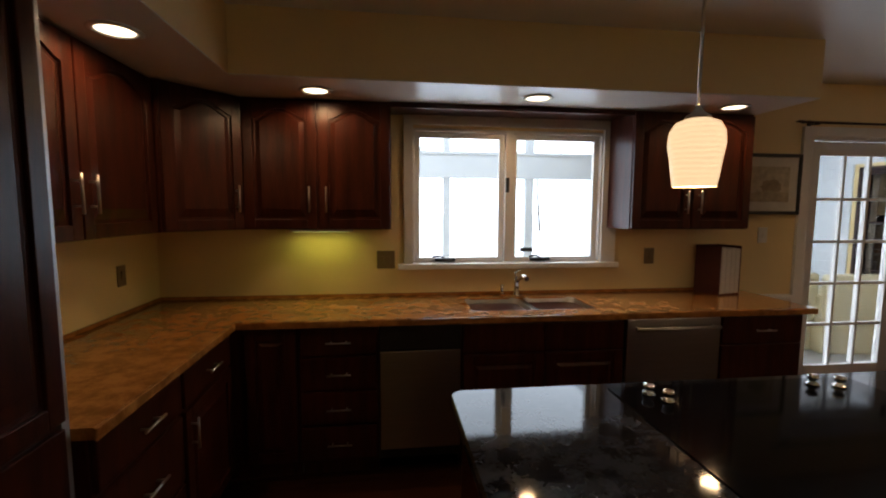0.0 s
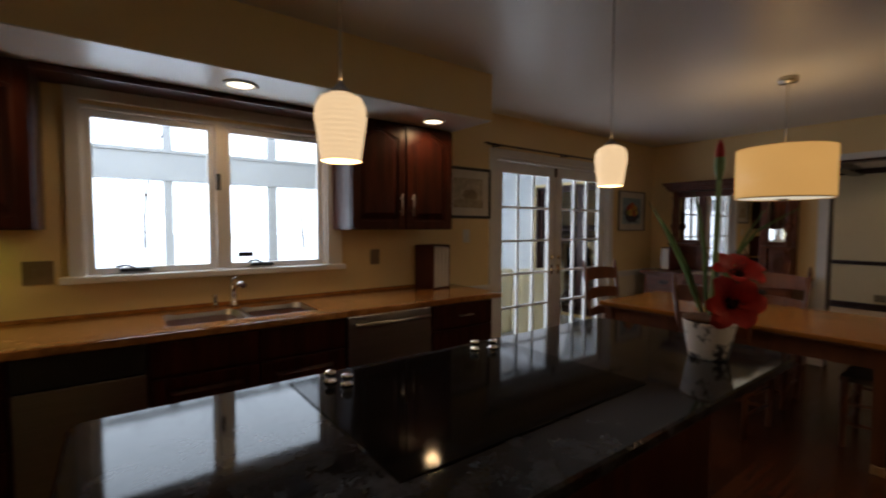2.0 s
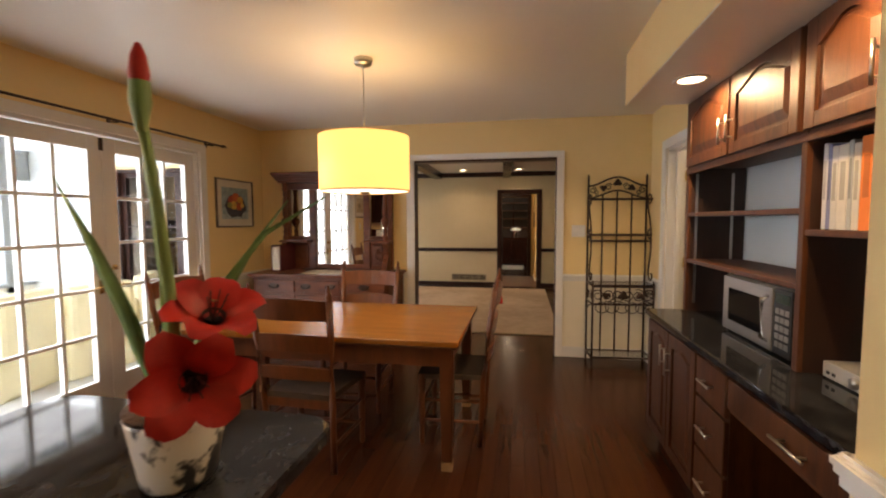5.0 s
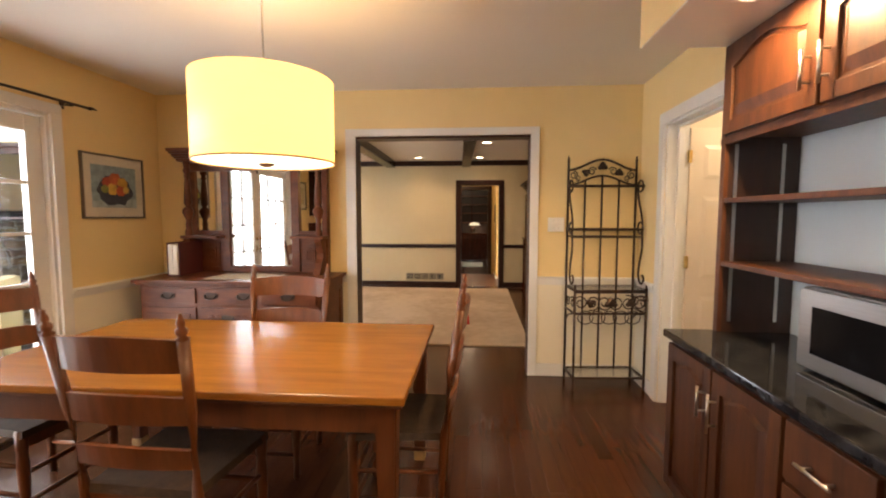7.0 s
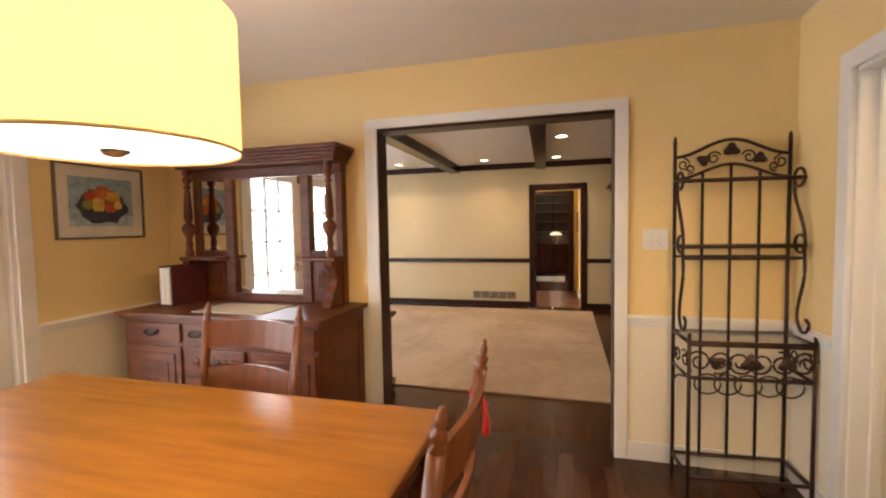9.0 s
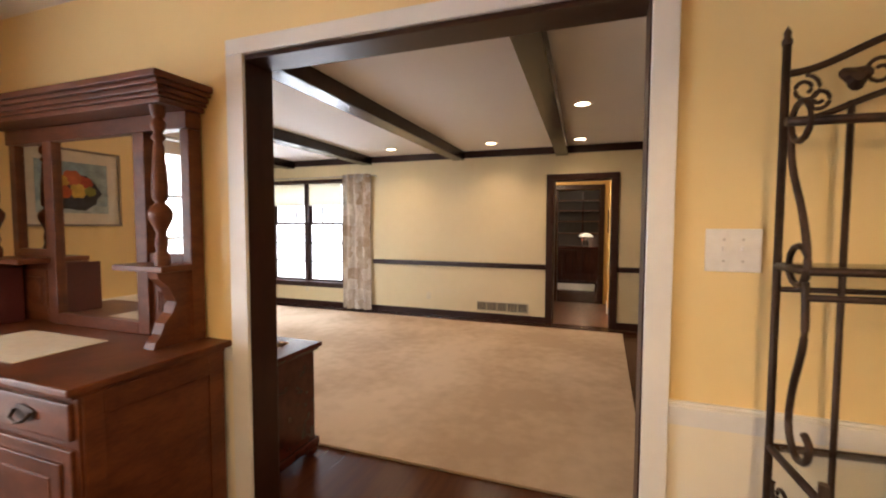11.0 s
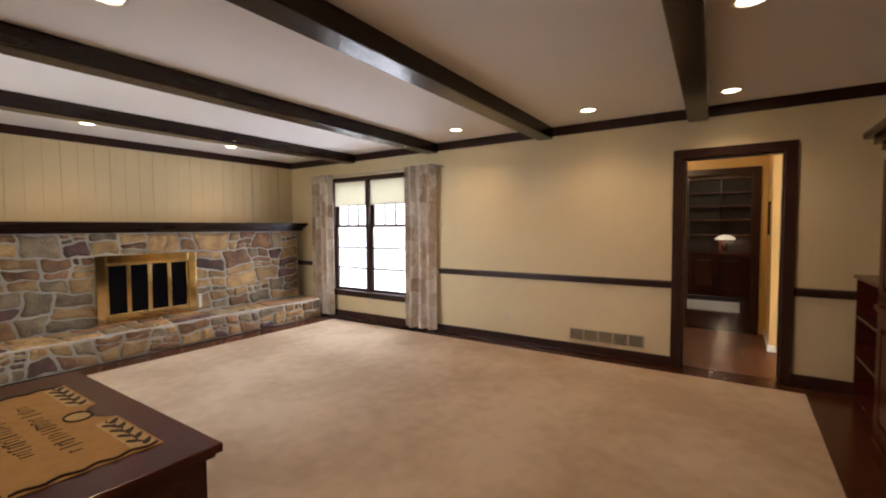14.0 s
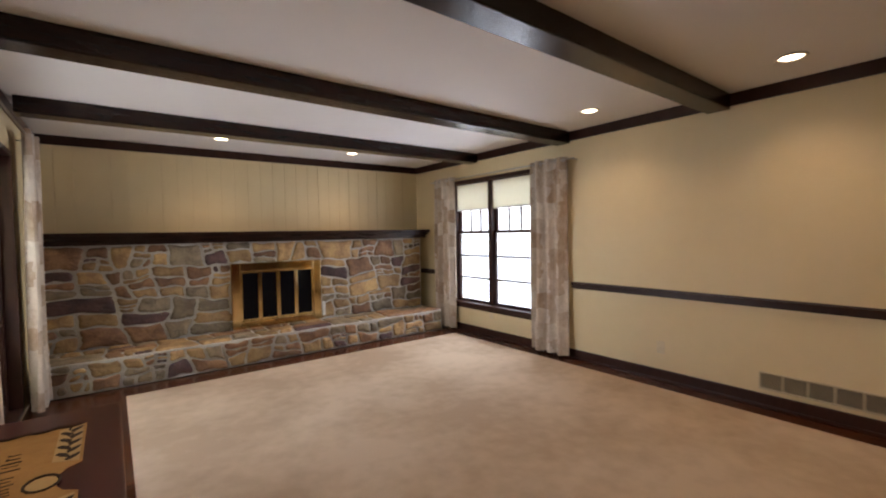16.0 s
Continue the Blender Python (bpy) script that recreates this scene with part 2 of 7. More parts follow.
def prism(bm, pts, y0, y1, inset=0.0):
    """A flat shape in x and z, drawn out from y0 (back) to y1 (front), its front drawn in by inset."""
    cx, cz = sum(p[0] for p in pts) / len(pts), sum(p[1] for p in pts) / len(pts)
    w = max(p[0] for p in pts) - min(p[0] for p in pts)
    h = max(p[1] for p in pts) - min(p[1] for p in pts)
    fx, fz = 1 - 2 * inset / w, 1 - 2 * inset / h
    back = [bm.verts.new((x, y0, z)) for x, z in pts]
    front = [bm.verts.new((cx + (x - cx) * fx, y1, cz + (z - cz) * fz)) for x, z in pts]
    n = len(pts)
    faces = [bm.faces.new(front), bm.faces.new(back[::-1])]
    for i in range(n):
        j = (i + 1) % n
        faces.append(bm.faces.new((back[i], back[j], front[j], front[i])))
    bmesh.ops.recalc_face_normals(bm, faces=faces)


def lathe(bm, profile, seg=20, cx=0.0, cy=0.0, squash=1.0):
    """A turned shape from (radius, height) pairs."""
    rings = []
    for r, z in profile:
        if r < 1e-5:
            rings.append([bm.verts.new((cx, cy, z))])
        else:
            rings.append([bm.verts.new((cx + r * math.cos(2 * math.pi * k / seg), cy + squash * r * math.sin(2 * math.pi * k / seg), z)) for k in range(seg)])
    for a, b in zip(rings, rings[1:]):
        for k in range(seg):
            j = (k + 1) % seg
            if len(a) == 1 and len(b) == 1:
                continue
            if len(a) == 1:
                f = bm.faces.new((a[0], b[k], b[j]))
            elif len(b) == 1:
                f = bm.faces.new((a[k], a[j], b[0]))
            else:
                f = bm.faces.new((a[k], a[j], b[j], b[k]))
            f.smooth = True
    bmesh.ops.recalc_face_normals(bm, faces=bm.faces)


def tube(bm, pts, r, seg=8, taper=None):
    """A round bar along points."""
    pts = [Vector(p) for p in pts]
    rings = []
    for i, p in enumerate(pts):
        d = (pts[min(i + 1, len(pts) - 1)] - pts[max(i - 1, 0)]).normalized()
        side = d.cross(Vector((0, 0, 1)))
        if side.length < 0.1:
            side = d.cross(Vector((0, 1, 0)))
        side.normalize()
        up = side.cross(d)
        k = r if taper is None else r + (taper - r) * i / (len(pts) - 1)
        rings.append([bm.verts.new(p + k * (math.cos(2 * math.pi * j / seg) * side + math.sin(2 * math.pi * j / seg) * up)) for j in range(seg)])
    for a, b in zip(rings, rings[1:]):
        for j in range(seg):
            f = bm.faces.new((a[j], a[(j + 1) % seg], b[(j + 1) % seg], b[j]))
            f.smooth = True
    bm.faces.new(rings[0][::-1])
    bm.faces.new(rings[-1])


def mesh_from(bm, name, material):
    me = bpy.data.meshes.new(name)
    bm.to_mesh(me)
    bm.free()
    me.materials.append(material)
    return me


def part(name, bm, material, parent, label="", m=None):
    ob = new(name, mesh_from(bm, name, material))
    ob.parent = parent
    if m is not None:
        ob.matrix_basis = m
    if label:
        ob["label"] = label
    return ob


def thing(name, label, category, m=None, group="", kind=""):
    ob = new(name)
    ob.empty_display_size = 0.1
    if m is not None:
        ob.matrix_basis = m
    return tagged(ob, label, category, group, kind)


def solid(name, bm, material, label, category, m=None, group="", kind=""):
    ob = new(name, mesh_from(bm, name, material))
    if m is not None:
        ob.matrix_basis = m
    return tagged(ob, label, category, group, kind)


def structure(name, bm, material, label, category="wall"):
    return solid(name, bm, material, label, category, kind="structure")


def wall_with_holes(along, a0, a1, c0, c1, z0, z1, holes):
    """A wall along x or y from a0 to a1, thick from c0 to c1, with holes (from, to, bottom, top), as one joined shell."""
    bm = bmesh.new()
    us = sorted({a0, a1, *[h[0] for h in holes], *[h[1] for h in holes]})
    zs = sorted({z0, z1, *[min(max(v, z0), z1) for h in holes for v in h[2:]]})
    full = {}
    for i in range(len(us) - 1):
        for k in range(len(zs) - 1):
            u, z = (us[i] + us[i + 1]) / 2, (zs[k] + zs[k + 1]) / 2
            full[i, k] = not any(p < u < q and lo < z < hi for p, q, lo, hi in holes)
    made = {}

    def vert(i, j, k):
        if (i, j, k) not in made:
            u, c = us[i], (c0, c1)[j]
            made[i, j, k] = bm.verts.new((u, c, zs[k]) if along == "x" else (c, u, zs[k]))
        return made[i, j, k]
    for (i, k), there in full.items():
        if not there:
            continue
        for j in (0, 1):
            bm.faces.new([vert(i, j, k), vert(i + 1, j, k), vert(i + 1, j, k + 1), vert(i, j, k + 1)])
        for di, dk, ends in ((-1, 0, ((i, k), (i, k + 1))), (1, 0, ((i + 1, k), (i + 1, k + 1))), (0, -1, ((i, k), (i + 1, k))), (0, 1, ((i, k + 1), (i + 1, k + 1)))):
            if not full.get((i + di, k + dk), False):
                (p, q), (r, t) = ends
                bm.faces.new([vert(p, 0, q), vert(r, 0, t), vert(r, 1, t), vert(p, 1, q)])
    bmesh.ops.recalc_face_normals(bm, faces=bm.faces)
    return bm


# ---- structure ----
H, HF = 2.45, 2.43
W, E, N, S = -0.73, 6.73, 3.75, -0.54
SD = -0.45
FW, FE, FN, FS = 6.88, 11.43, 6.97, -0.50

structure("wall_north", wall_with_holes("x", W - 0.15, E, N, N + 0.15, 0, H, [(0.895, 2.235, 1.12, 2.04), (3.88, 5.72, 0.0, 2.06)]), M_WALL, "yellow painted kitchen and dining room wall")
structure("wall_west", wall_with_holes("y", 0.15, N, W - 0.15, W, 0, H, []), M_WALL, "yellow painted kitchen wall behind cabinets")
structure("wall_south_kitchen", wall_with_holes("x", W - 0.15, 3.05, S - 0.15, 0.15, 0, H, []), M_WALL, "yellow painted wall end beside the hutch")
structure("wall_south_hutch", wall_with_holes("x", 3.05, 5.08, S - 0.15, S, 0, H, []), M_NICHE, "pale blue-grey wall behind the open shelves")
structure("wall_south_dining", wall_with_holes("x", 5.08, E, SD - 0.15, SD, 0, H, [(5.42, 6.25, 0, 2.04)]), M_WALL, "yellow painted dining room wall with a doorway")
structure("wall_east_dining", wall_with_holes("y", S - 0.15, FN + 0.15, E, FW, 0, H, [(0.435, 1.96, 0, 2.06), (4.05, 5.75, 0.05, 2.06)]), M_WALL, "yellow wall between dining room and family room")
structure("wall_family_east", wall_with_holes("y", FS - 0.15, FN + 0.15, FE, FE + 0.12, 0, HF + 0.02, [(0.48, 1.225, 0, 1.98), (4.55, 5.99, 0.42, 2.06)]), M_WALL_FAM, "cream yellow family room wall with a doorway and window")
structure("wall_family_north", boxes((FW, FE, FN, FN + 0.15, 0, HF + 0.02)), M_WALL_FAM, "cream yellow wall above the stone fireplace")
structure("wall_family_south", boxes((FW, FE, FS - 0.15, FS, 0, HF + 0.02)), M_WALL_FAM, "cream yellow family room wall behind the armoire")
structure("wall_family_west", wall_with_holes("y", FS, FN, FW, FW + 0.008, 0, HF, [(0.40, 1.99, 0, 2.12), (4.05, 5.75, 0.05, 2.06)]), M_WALL_FAM, "cream yellow family room wall beside the dining room")
structure("ceiling", boxes((W - 0.15, FW, S - 0.15, N + 0.15, H, H + 0.1)), M_CEIL, "satin off-white kitchen and dining room ceiling", "ceiling")
structure("ceiling_family", boxes((FW, FE + 0.12, FS - 0.15, FN + 0.15, HF, HF + 0.1)), M_CEIL_FAM, "white family room ceiling between dark beams", "ceiling")
structure("floor", boxes((W - 0.15, FW, S - 0.15, N + 0.15, -0.1, -0.006)), M_FLOOR_BASE, "dark stained oak floor of kitchen and dining room", "floor")
structure("floor_family", boxes((FW, FE + 0.12, FS - 0.15, FN + 0.15, -0.1, -0.004)), M_FLOOR, "dark stained oak floor round the carpet", "floor")

# soffits over the cabinets
structure("soffit_north", boxes((W, 3.14, 3.013, N, 2.138, H)), M_WALL, "yellow soffit over the wall cabinets", "soffit")
structure("soffit_west", boxes((W, -0.018, 0.9, 3.013, 2.138, H)), M_WALL, "yellow soffit over the wall cabinets", "soffit")
structure("soffit_south", boxes((3.05, 5.07, S, 0.159, 2.138, H), (1.2, 3.05, 0.15, 0.159, 2.134, H)), M_WALL, "yellow soffit over the hutch", "soffit")

for row in ((W, 3.138, 3.015, N, 2.132, 2.138), (W, -0.02, 0.9, 3.015, 2.132, 2.138), (3.05, 5.068, S, 0.157, 2.132, 2.138)):
    structure("soffit_board", boxes(row), M_CEIL, "satin off-white underside of the soffits", "soffit")

# wainscot panels and chair rails of the dining room
for row in ((5.80, E, N - 0.006, N, 0.10, 0.80), (3.42, 3.80, N - 0.006, N, 0.10, 0.80), (E - 0.006, E, 2.03, N - 0.006, 0.1, 0.80), (E - 0.006, E, SD + 0.006, 0.378, 0.1, 0.80),
            (6.335, E - 0.006, SD, SD + 0.006, 0.1, 0.80), (1.2, 3.05, 0.15, 0.156, 0.1, 0.88)):
    structure("wainscot", boxes(row), M_WAINSCOT, "cream painted lower wall panel", "wainscot")


def rail(bm, x0, x1, y0, y1, z, nx, ny):
    """A moulded chair rail whose face looks along nx, ny."""
    for d, lo, hi in ((0.012, -0.035, 0.035), (0.024, -0.006, 0.028), (0.032, 0.012, 0.026)):
        box(bm, x0 + min(0, nx * d), x1 + max(0, nx * d), y0 + min(0, ny * d), y1 + max(0, ny * d), z + lo, z + hi)


bm = bmesh.new()
rail(bm, 5.80, E, N, N, 0.83, 0, -1)
rail(bm, 3.345, 3.80, N, N, 0.83, 0, -1)
rail(bm, E, E, 2.03, N, 0.83, -1, 0)
rail(bm, E, E, SD, 0.378, 0.83, -1, 0)
rail(bm, 6.335, E - 0.034, SD, SD, 0.83, 0, 1)
rail(bm, 1.2, 3.07, 0.15, 0.15, 0.92, 0, 1)
rail(bm, 3.05, 3.05, 0.13, 0.16, 0.92, 1, 0)
structure("chair_rail", bm, M_WHITE, "white moulded chair rail round the dining room", "chair rail")
bm = boxes((5.80, E, N - 0.016, N, 0, 0.11), (E - 0.016, E, 2.03, N, 0, 0.11), (E - 0.016, E, SD, 0.378, 0, 0.11), (6.335, E - 0.017, SD, SD + 0.016, 0, 0.11), (1.2, 3.066, 0.15, 0.168, 0, 0.11), bevel=0.004)
structure("baseboard", bm, M_WHITE, "white painted baseboard of the dining room", "baseboard")

# opening between dining and family room
structure("opening_trim", boxes((E - 0.02, E, 0.378, 0.45, 0, 2.06), (E - 0.02, E, 1.943, 2.03, 0, 2.06), (E - 0.02, E, 0.378, 2.03, 2.06, 2.122), bevel=0.004), M_WHITE, "white door casing round the wide opening", "trim")
structure("opening_jamb", boxes((E - 0.004, FW - 0.004, 0.435, 0.455, 0, 2.04), (E - 0.004, FW - 0.004, 1.94, 1.96, 0, 2.04), (E - 0.004, FW - 0.004, 0.435, 1.96, 2.04, 2.06),
                                (FW - 0.004, FW + 0.02, 1.958, 2.03, 0, 2.05), (FW - 0.004, FW + 0.02, 0.36, 0.437, 0, 2.05), (FW - 0.004, FW + 0.02, 0.36, 2.03, 2.05, 2.13), bevel=0.003), M_TRIM_DARK, "dark stained jamb and casing of the opening", "trim")

# family room trim
bm = bmesh.new()
for x0, x1, y0, y1 in ((FE - 0.022, FE, FS, FN), (FW, FE, FN - 0.022, FN), (FW, FE, FS, FS + 0.022), (FW + 0.008, FW + 0.03, FS, FN)):
    box(bm, x0, x1, y0, y1, 2.335, HF)
structure("crown_trim", bm, M_TRIM_DARK, "dark stained crown board under the ceiling", "trim")
bm = bmesh.new()
for y0, y1 in ((FS, 0.395), (1.315, 4.0), (6.30, FN)):
    rail(bm, FE, FE, y0, y1, 0.795, -1, 0)
structure("chair_rail_family", bm, M_TRIM_DARK, "dark stained chair rail on the cream wall", "chair rail")
bm = boxes((FE - 0.018, FE, FS, 0.395, 0, 0.10), (FE - 0.018, FE, 1.315, FN, 0, 0.10), (FW, FE, FS, FS + 0.018, 0, 0.1), (FE - 0.035, FE - 0.018, 1.315, 6.08, 0, 0.02), bevel=0.004)
structure("baseboard_family", bm, M_TRIM_DARK, "dark stained baseboard of the family room", "baseboard")
# the old beams do not run quite square to the walls
for y0, y1, skew in ((1.04, 1.20, 2.5), (2.485, 2.655, 1.0), (4.0, 4.17, 0.8), (5.47, 5.64, 0.0)):
    beam = structure("ceiling_beam", boxes((FW + 0.10 - FE, 0.004, -(y1 - y0) / 2, (y1 - y0) / 2, 2.305, HF), bevel=0.008), M_BEAM, "dark stained wooden ceiling beam", "beam")
    beam.matrix_basis = pose(FE - 0.026, (y0 + y1) / 2, 0, 0, 0, skew)

# doorway to the hall
structure("hall_door_trim", boxes((FE - 0.022, FE, 0.395, 0.48, 0, 1.98), (FE - 0.022, FE, 1.225, 1.315, 0, 1.98), (FE - 0.022, FE, 0.395, 1.315, 1.98, 2.06),
                                  (FE, FE + 0.12, 0.48, 0.495, 0, 1.965), (FE, FE + 0.12, 1.21, 1.225, 0, 1.965), (FE, FE + 0.12, 0.48, 1.225, 1.965, 1.98), bevel=0.004), M_TRIM_DARK, "dark stained casing of the hall doorway", "trim")

# hall and study beyond
structure("floor_hall", boxes((FE + 0.12, 13.4, -1.2, 2.6, -0.1, -0.004)), M_PARQUET, "red-brown parquet floor of the hall", "floor")
structure("floor_study", boxes((13.4, 17.2, -1.2, 3.0, -0.1, -0.004)), M_FLOOR, "dark floor of the study", "floor")
structure("wall_hall_end", wall_with_holes("y", 0.50, 2.6, 13.4, 13.52, 0, 2.4, [(0.65, 1.37, 0, 2.0)]), M_HALL, "ochre hall wall with the study doorway")
structure("wall_hall_side", boxes((12.55, 13.52, -1.2, 0.50, 0, 2.4)), M_HALL, "ochre hall wall beside the study doorway")
structure("wall_hall_back", boxes((FE + 0.12, 13.52, 2.6, 2.7, 0, 2.4), (FE + 0.12, 13.52, -1.3, -1.2, 0, 2.4)), M_HALL, "ochre hall wall")
structure("ceiling_hall", boxes((FE + 0.12, 17.3, -1.3, 3.1, 2.4, 2.5)), M_CEIL_FAM, "white hall and study ceiling", "ceiling")
structure("wall_study", boxes((17.2, 17.3, -1.3, 3.1, 0, 2.4), (13.52, 17.2, 3.0, 3.1, 0, 2.4), (13.52, 17.2, -1.3, -1.2, 0, 2.4)), M_CAB_IN, "dark panelled study wall")
structure("study_door_trim", boxes((13.38, 13.4, 0.57, 0.65, 0, 2.0), (13.38, 13.4, 1.37, 1.45, 0, 2.0), (13.38, 13.4, 0.57, 1.45, 2.0, 2.08), (13.4, 13.52, 0.65, 0.665, 0, 1.985), (13.4, 13.52, 1.355, 1.37, 0, 1.985), bevel=0.004), M_TRIM_DARK, "dark stained casing of the study doorway", "trim")
structure("baseboard_hall", boxes((12.534, 12.55, -1.2, 0.50, 0, 0.07), (12.534, 13.4, 0.50, 0.512, 0, 0.07), bevel=0.003), M_WHITE, "white baseboard of the hall wall", "baseboard")

# room behind the south door
structure("wall_side_room", boxes((4.9, 7.0, -2.1, -2.0, 0, 2.45), (4.8, 4.9, -2.1, SD - 0.15, 0, 2.45), (6.9, 7.0, -2.1, SD - 0.15, 0, 2.45)), M_DOOR, "beige wall of the side room")
structure("floor_side_room", boxes((4.8, 7.0, -2.1, SD - 0.15, -0.1, -0.004)), M_FLOOR, "dark floor of the side room", "floor")
structure("ceiling_side_room", boxes((4.8, 7.0, -2.1, SD - 0.15, 2.45, 2.55)), M_CEIL_FAM, "white side room ceiling", "ceiling")
lamp("side_room_ceiling_bulb", "POINT", pose(5.9, -1.3, 2.2), 15, WARM, radius=0.12)
structure("side_door_trim", boxes((6.245, 6.33, SD, SD + 0.022, 0, 2.035), (5.335, 5.42, SD, SD + 0.022, 0, 2.035), (5.335, 6.33, SD, SD + 0.022, 2.035, 2.115), (6.23, 6.25, SD - 0.152, SD - 0.002, 0, 2.02), (5.42, 5.44, SD - 0.152, SD - 0.002, 0, 2.02), (5.42, 6.25, SD - 0.152, SD - 0.002, 2.02, 2.04),
                                  (6.215, 6.23, SD - 0.11, SD - 0.07, 0, 2.005), (5.44, 5.455, SD - 0.11, SD - 0.07, 0, 2.005), (5.44, 6.23, SD - 0.11, SD - 0.07, 2.005, 2.02), bevel=0.004), M_WHITE, "white casing of the side doorway", "trim")

# ---- outside ----
structure("ground", boxes((-60, 80, -60, 120, -0.6, -0.45)), M_SNOW, "snow-covered ground reaching the horizon", "ground")
structure("porch_floor", boxes((W - 0.15, FW - 0.16, N + 0.15, 7.2, -0.2, -0.02)), M_PORCH, "grey boarded porch floor", "floor")
structure("wall_family_siding", wall_with_holes("y", N + 0.15, 9.6, E - 0.012, E, -0.2, 2.7, [(4.0, 5.8, 0.0, 2.1)]), M_SIDING, "white lap siding outside the family room")
bm = bmesh.new()
for k in range(19):
    z = 0.1 + k * 0.14
    for y0, y1 in (((N + 0.15, 3.99), (5.81, 9.6)) if z < 2.1 else ((N + 0.15, 9.6),)):
        box(bm, E - 0.03, E - 0.012, y0, y1, z, z + 0.012)
structure("siding_boards", bm, M_SIDING, "white overlapping siding boards", "siding")
structure("porch_knee_wall", boxes((2.6, E - 0.04, 7.0, 7.1, -0.2, 0.62), (2.6, 2.7, 5.4, 7.0, -0.2, 0.62)), M_PORCH_WALL, "low pale yellow porch wall")
structure("porch_header", boxes((W - 4, E - 0.04, 6.98, 7.12, 1.94, 2.27), (W - 4, E - 0.04, 6.96, 7.14, 2.27, 2.31)), M_POST, "grey painted porch header beam", "beam")
for x, w in [(-2.1, 0.05), (-0.88, 0.05), (0.34, 0.05), (1.56, 0.05), (2.78, 0.06)] + [(4.0, 0.06), (5.22, 0.06), (6.44, 0.06)]:
    structure("porch_post", boxes((x - w, x + w, 7.0, 7.09, -0.45, 2.75), bevel=0.006), M_POST, "grey square porch post", "post")
# unseen roof, added to keep sky light off the siding and porch floor
structure("porch_roof", boxes((3.4, E - 0.04, N + 0.16, 7.3, 2.76, 2.86)), M_SIDING, "white porch roof boards, unseen, added to shade the porch", "roof")
structure("porch_rail", boxes((W - 4, E - 0.04, 7.02, 7.07, 2.66, 2.75), (2.6, E - 0.04, 6.97, 7.13, 0.62, 0.66)), M_POST, "grey porch rails", "rail")


M_SLIP = mat("pale_yellow_slipcover", (0.80, 0.72, 0.50), 0.85, second=(0.74, 0.65, 0.43), scale=6, bump=0.2, bump_scale=120)


def patio_chair(m):
    """A slipcovered armchair that looks to local +y."""
    c = thing("patio_chair", "pale yellow slipcovered armchair standing on the porch", "armchair", m, "porch armchairs")
    part("skirt", boxes((-0.30, 0.30, -0.30, 0.30, 0, 0.36), bevel=0.03), M_SLIP, c)
    part("seat_cushion", boxes((-0.22, 0.22, -0.20, 0.32, 0.36, 0.48), bevel=0.045), M_SLIP, c)
    part("backrest", boxes((-0.29, 0.29, -0.34, -0.20, 0.34, 0.86), bevel=0.05), M_SLIP, c)
    for x0, x1 in ((-0.32, -0.22), (0.22, 0.32)):
        part("arm", boxes((x0, x1, -0.26, 0.30, 0.34, 0.62), bevel=0.04), M_SLIP, c)
    return c


pc = patio_chair(pose(4.98, 5.15, -0.02, 0, 0, 12))
copy_thing(pc, pose(5.62, 5.02, -0.02, 0, 0, -8))
copy_thing(pc, pose(6.25, 5.25, -0.02, 0, 0, 30))


def bare_tree(x, y, h, seed):
    rnd = random.Random(seed)
    t = thing("tree", "bare grey winter tree standing in the snow", "tree", pose(x, y, -0.5))
    bm = bmesh.new()

    def limb(p, d, length, r, depth):
        pts = [p]
        for k in range(4):
            d = (d + Vector((rnd.uniform(-.16, .16), rnd.uniform(-.16, .16), rnd.uniform(0, .08)))).normalized()
            pts.append(pts[-1] + d * length / 4)
        tube(bm, pts, r, 6, r * 0.45)
        if depth:
            for k in range(4):
                q = pts[rnd.randint(1, 4)]
                a = rnd.uniform(0, 6.28)
                limb(q, (d * 0.7 + Vector((math.cos(a), math.sin(a), 0.5)) * 0.8).normalized(), length * rnd.uniform(.45, .7), r * 0.45, depth - 1)
    limb(Vector((0, 0, 0)), Vector((0, 0, 1)), h, h * 0.013, 3)
    part("trunk", bm, M_BARK, t)


for k, (x, y) in enumerate(((14, 38), (34, 10), (38, 3), (36, 16), (-7, 42), (-1, 48), (3, 44), (-13, 46))):
    bare_tree(x, y, 9 + (k * 37 % 30) / 10, k + 3)


# ---- windows and doors ----
def pull(parent, x, z, length, upright, y=0.0, material=None):
    """A bar pull on a face that looks to -y."""
    bm = bmesh.new()
    h = length / 2
    if upright:
        tube(bm, [(x, y - 0.03, z - h), (x, y - 0.03, z + h)], 0.0055)
        for s in (-0.62, 0.62):
            tube(bm, [(x, y, z + s * h), (x, y - 0.03, z + s * h)], 0.0045, 6)
    else:
        tube(bm, [(x - h, y - 0.03, z), (x + h, y - 0.03, z)], 0.0055)
        for s in (-0.62, 0.62):
            tube(bm, [(x + s * h, y, z), (x + s * h, y - 0.03, z)], 0.0045, 6)
    part("handle", bm, material or M_NICKEL, parent, "brushed nickel bar handle")


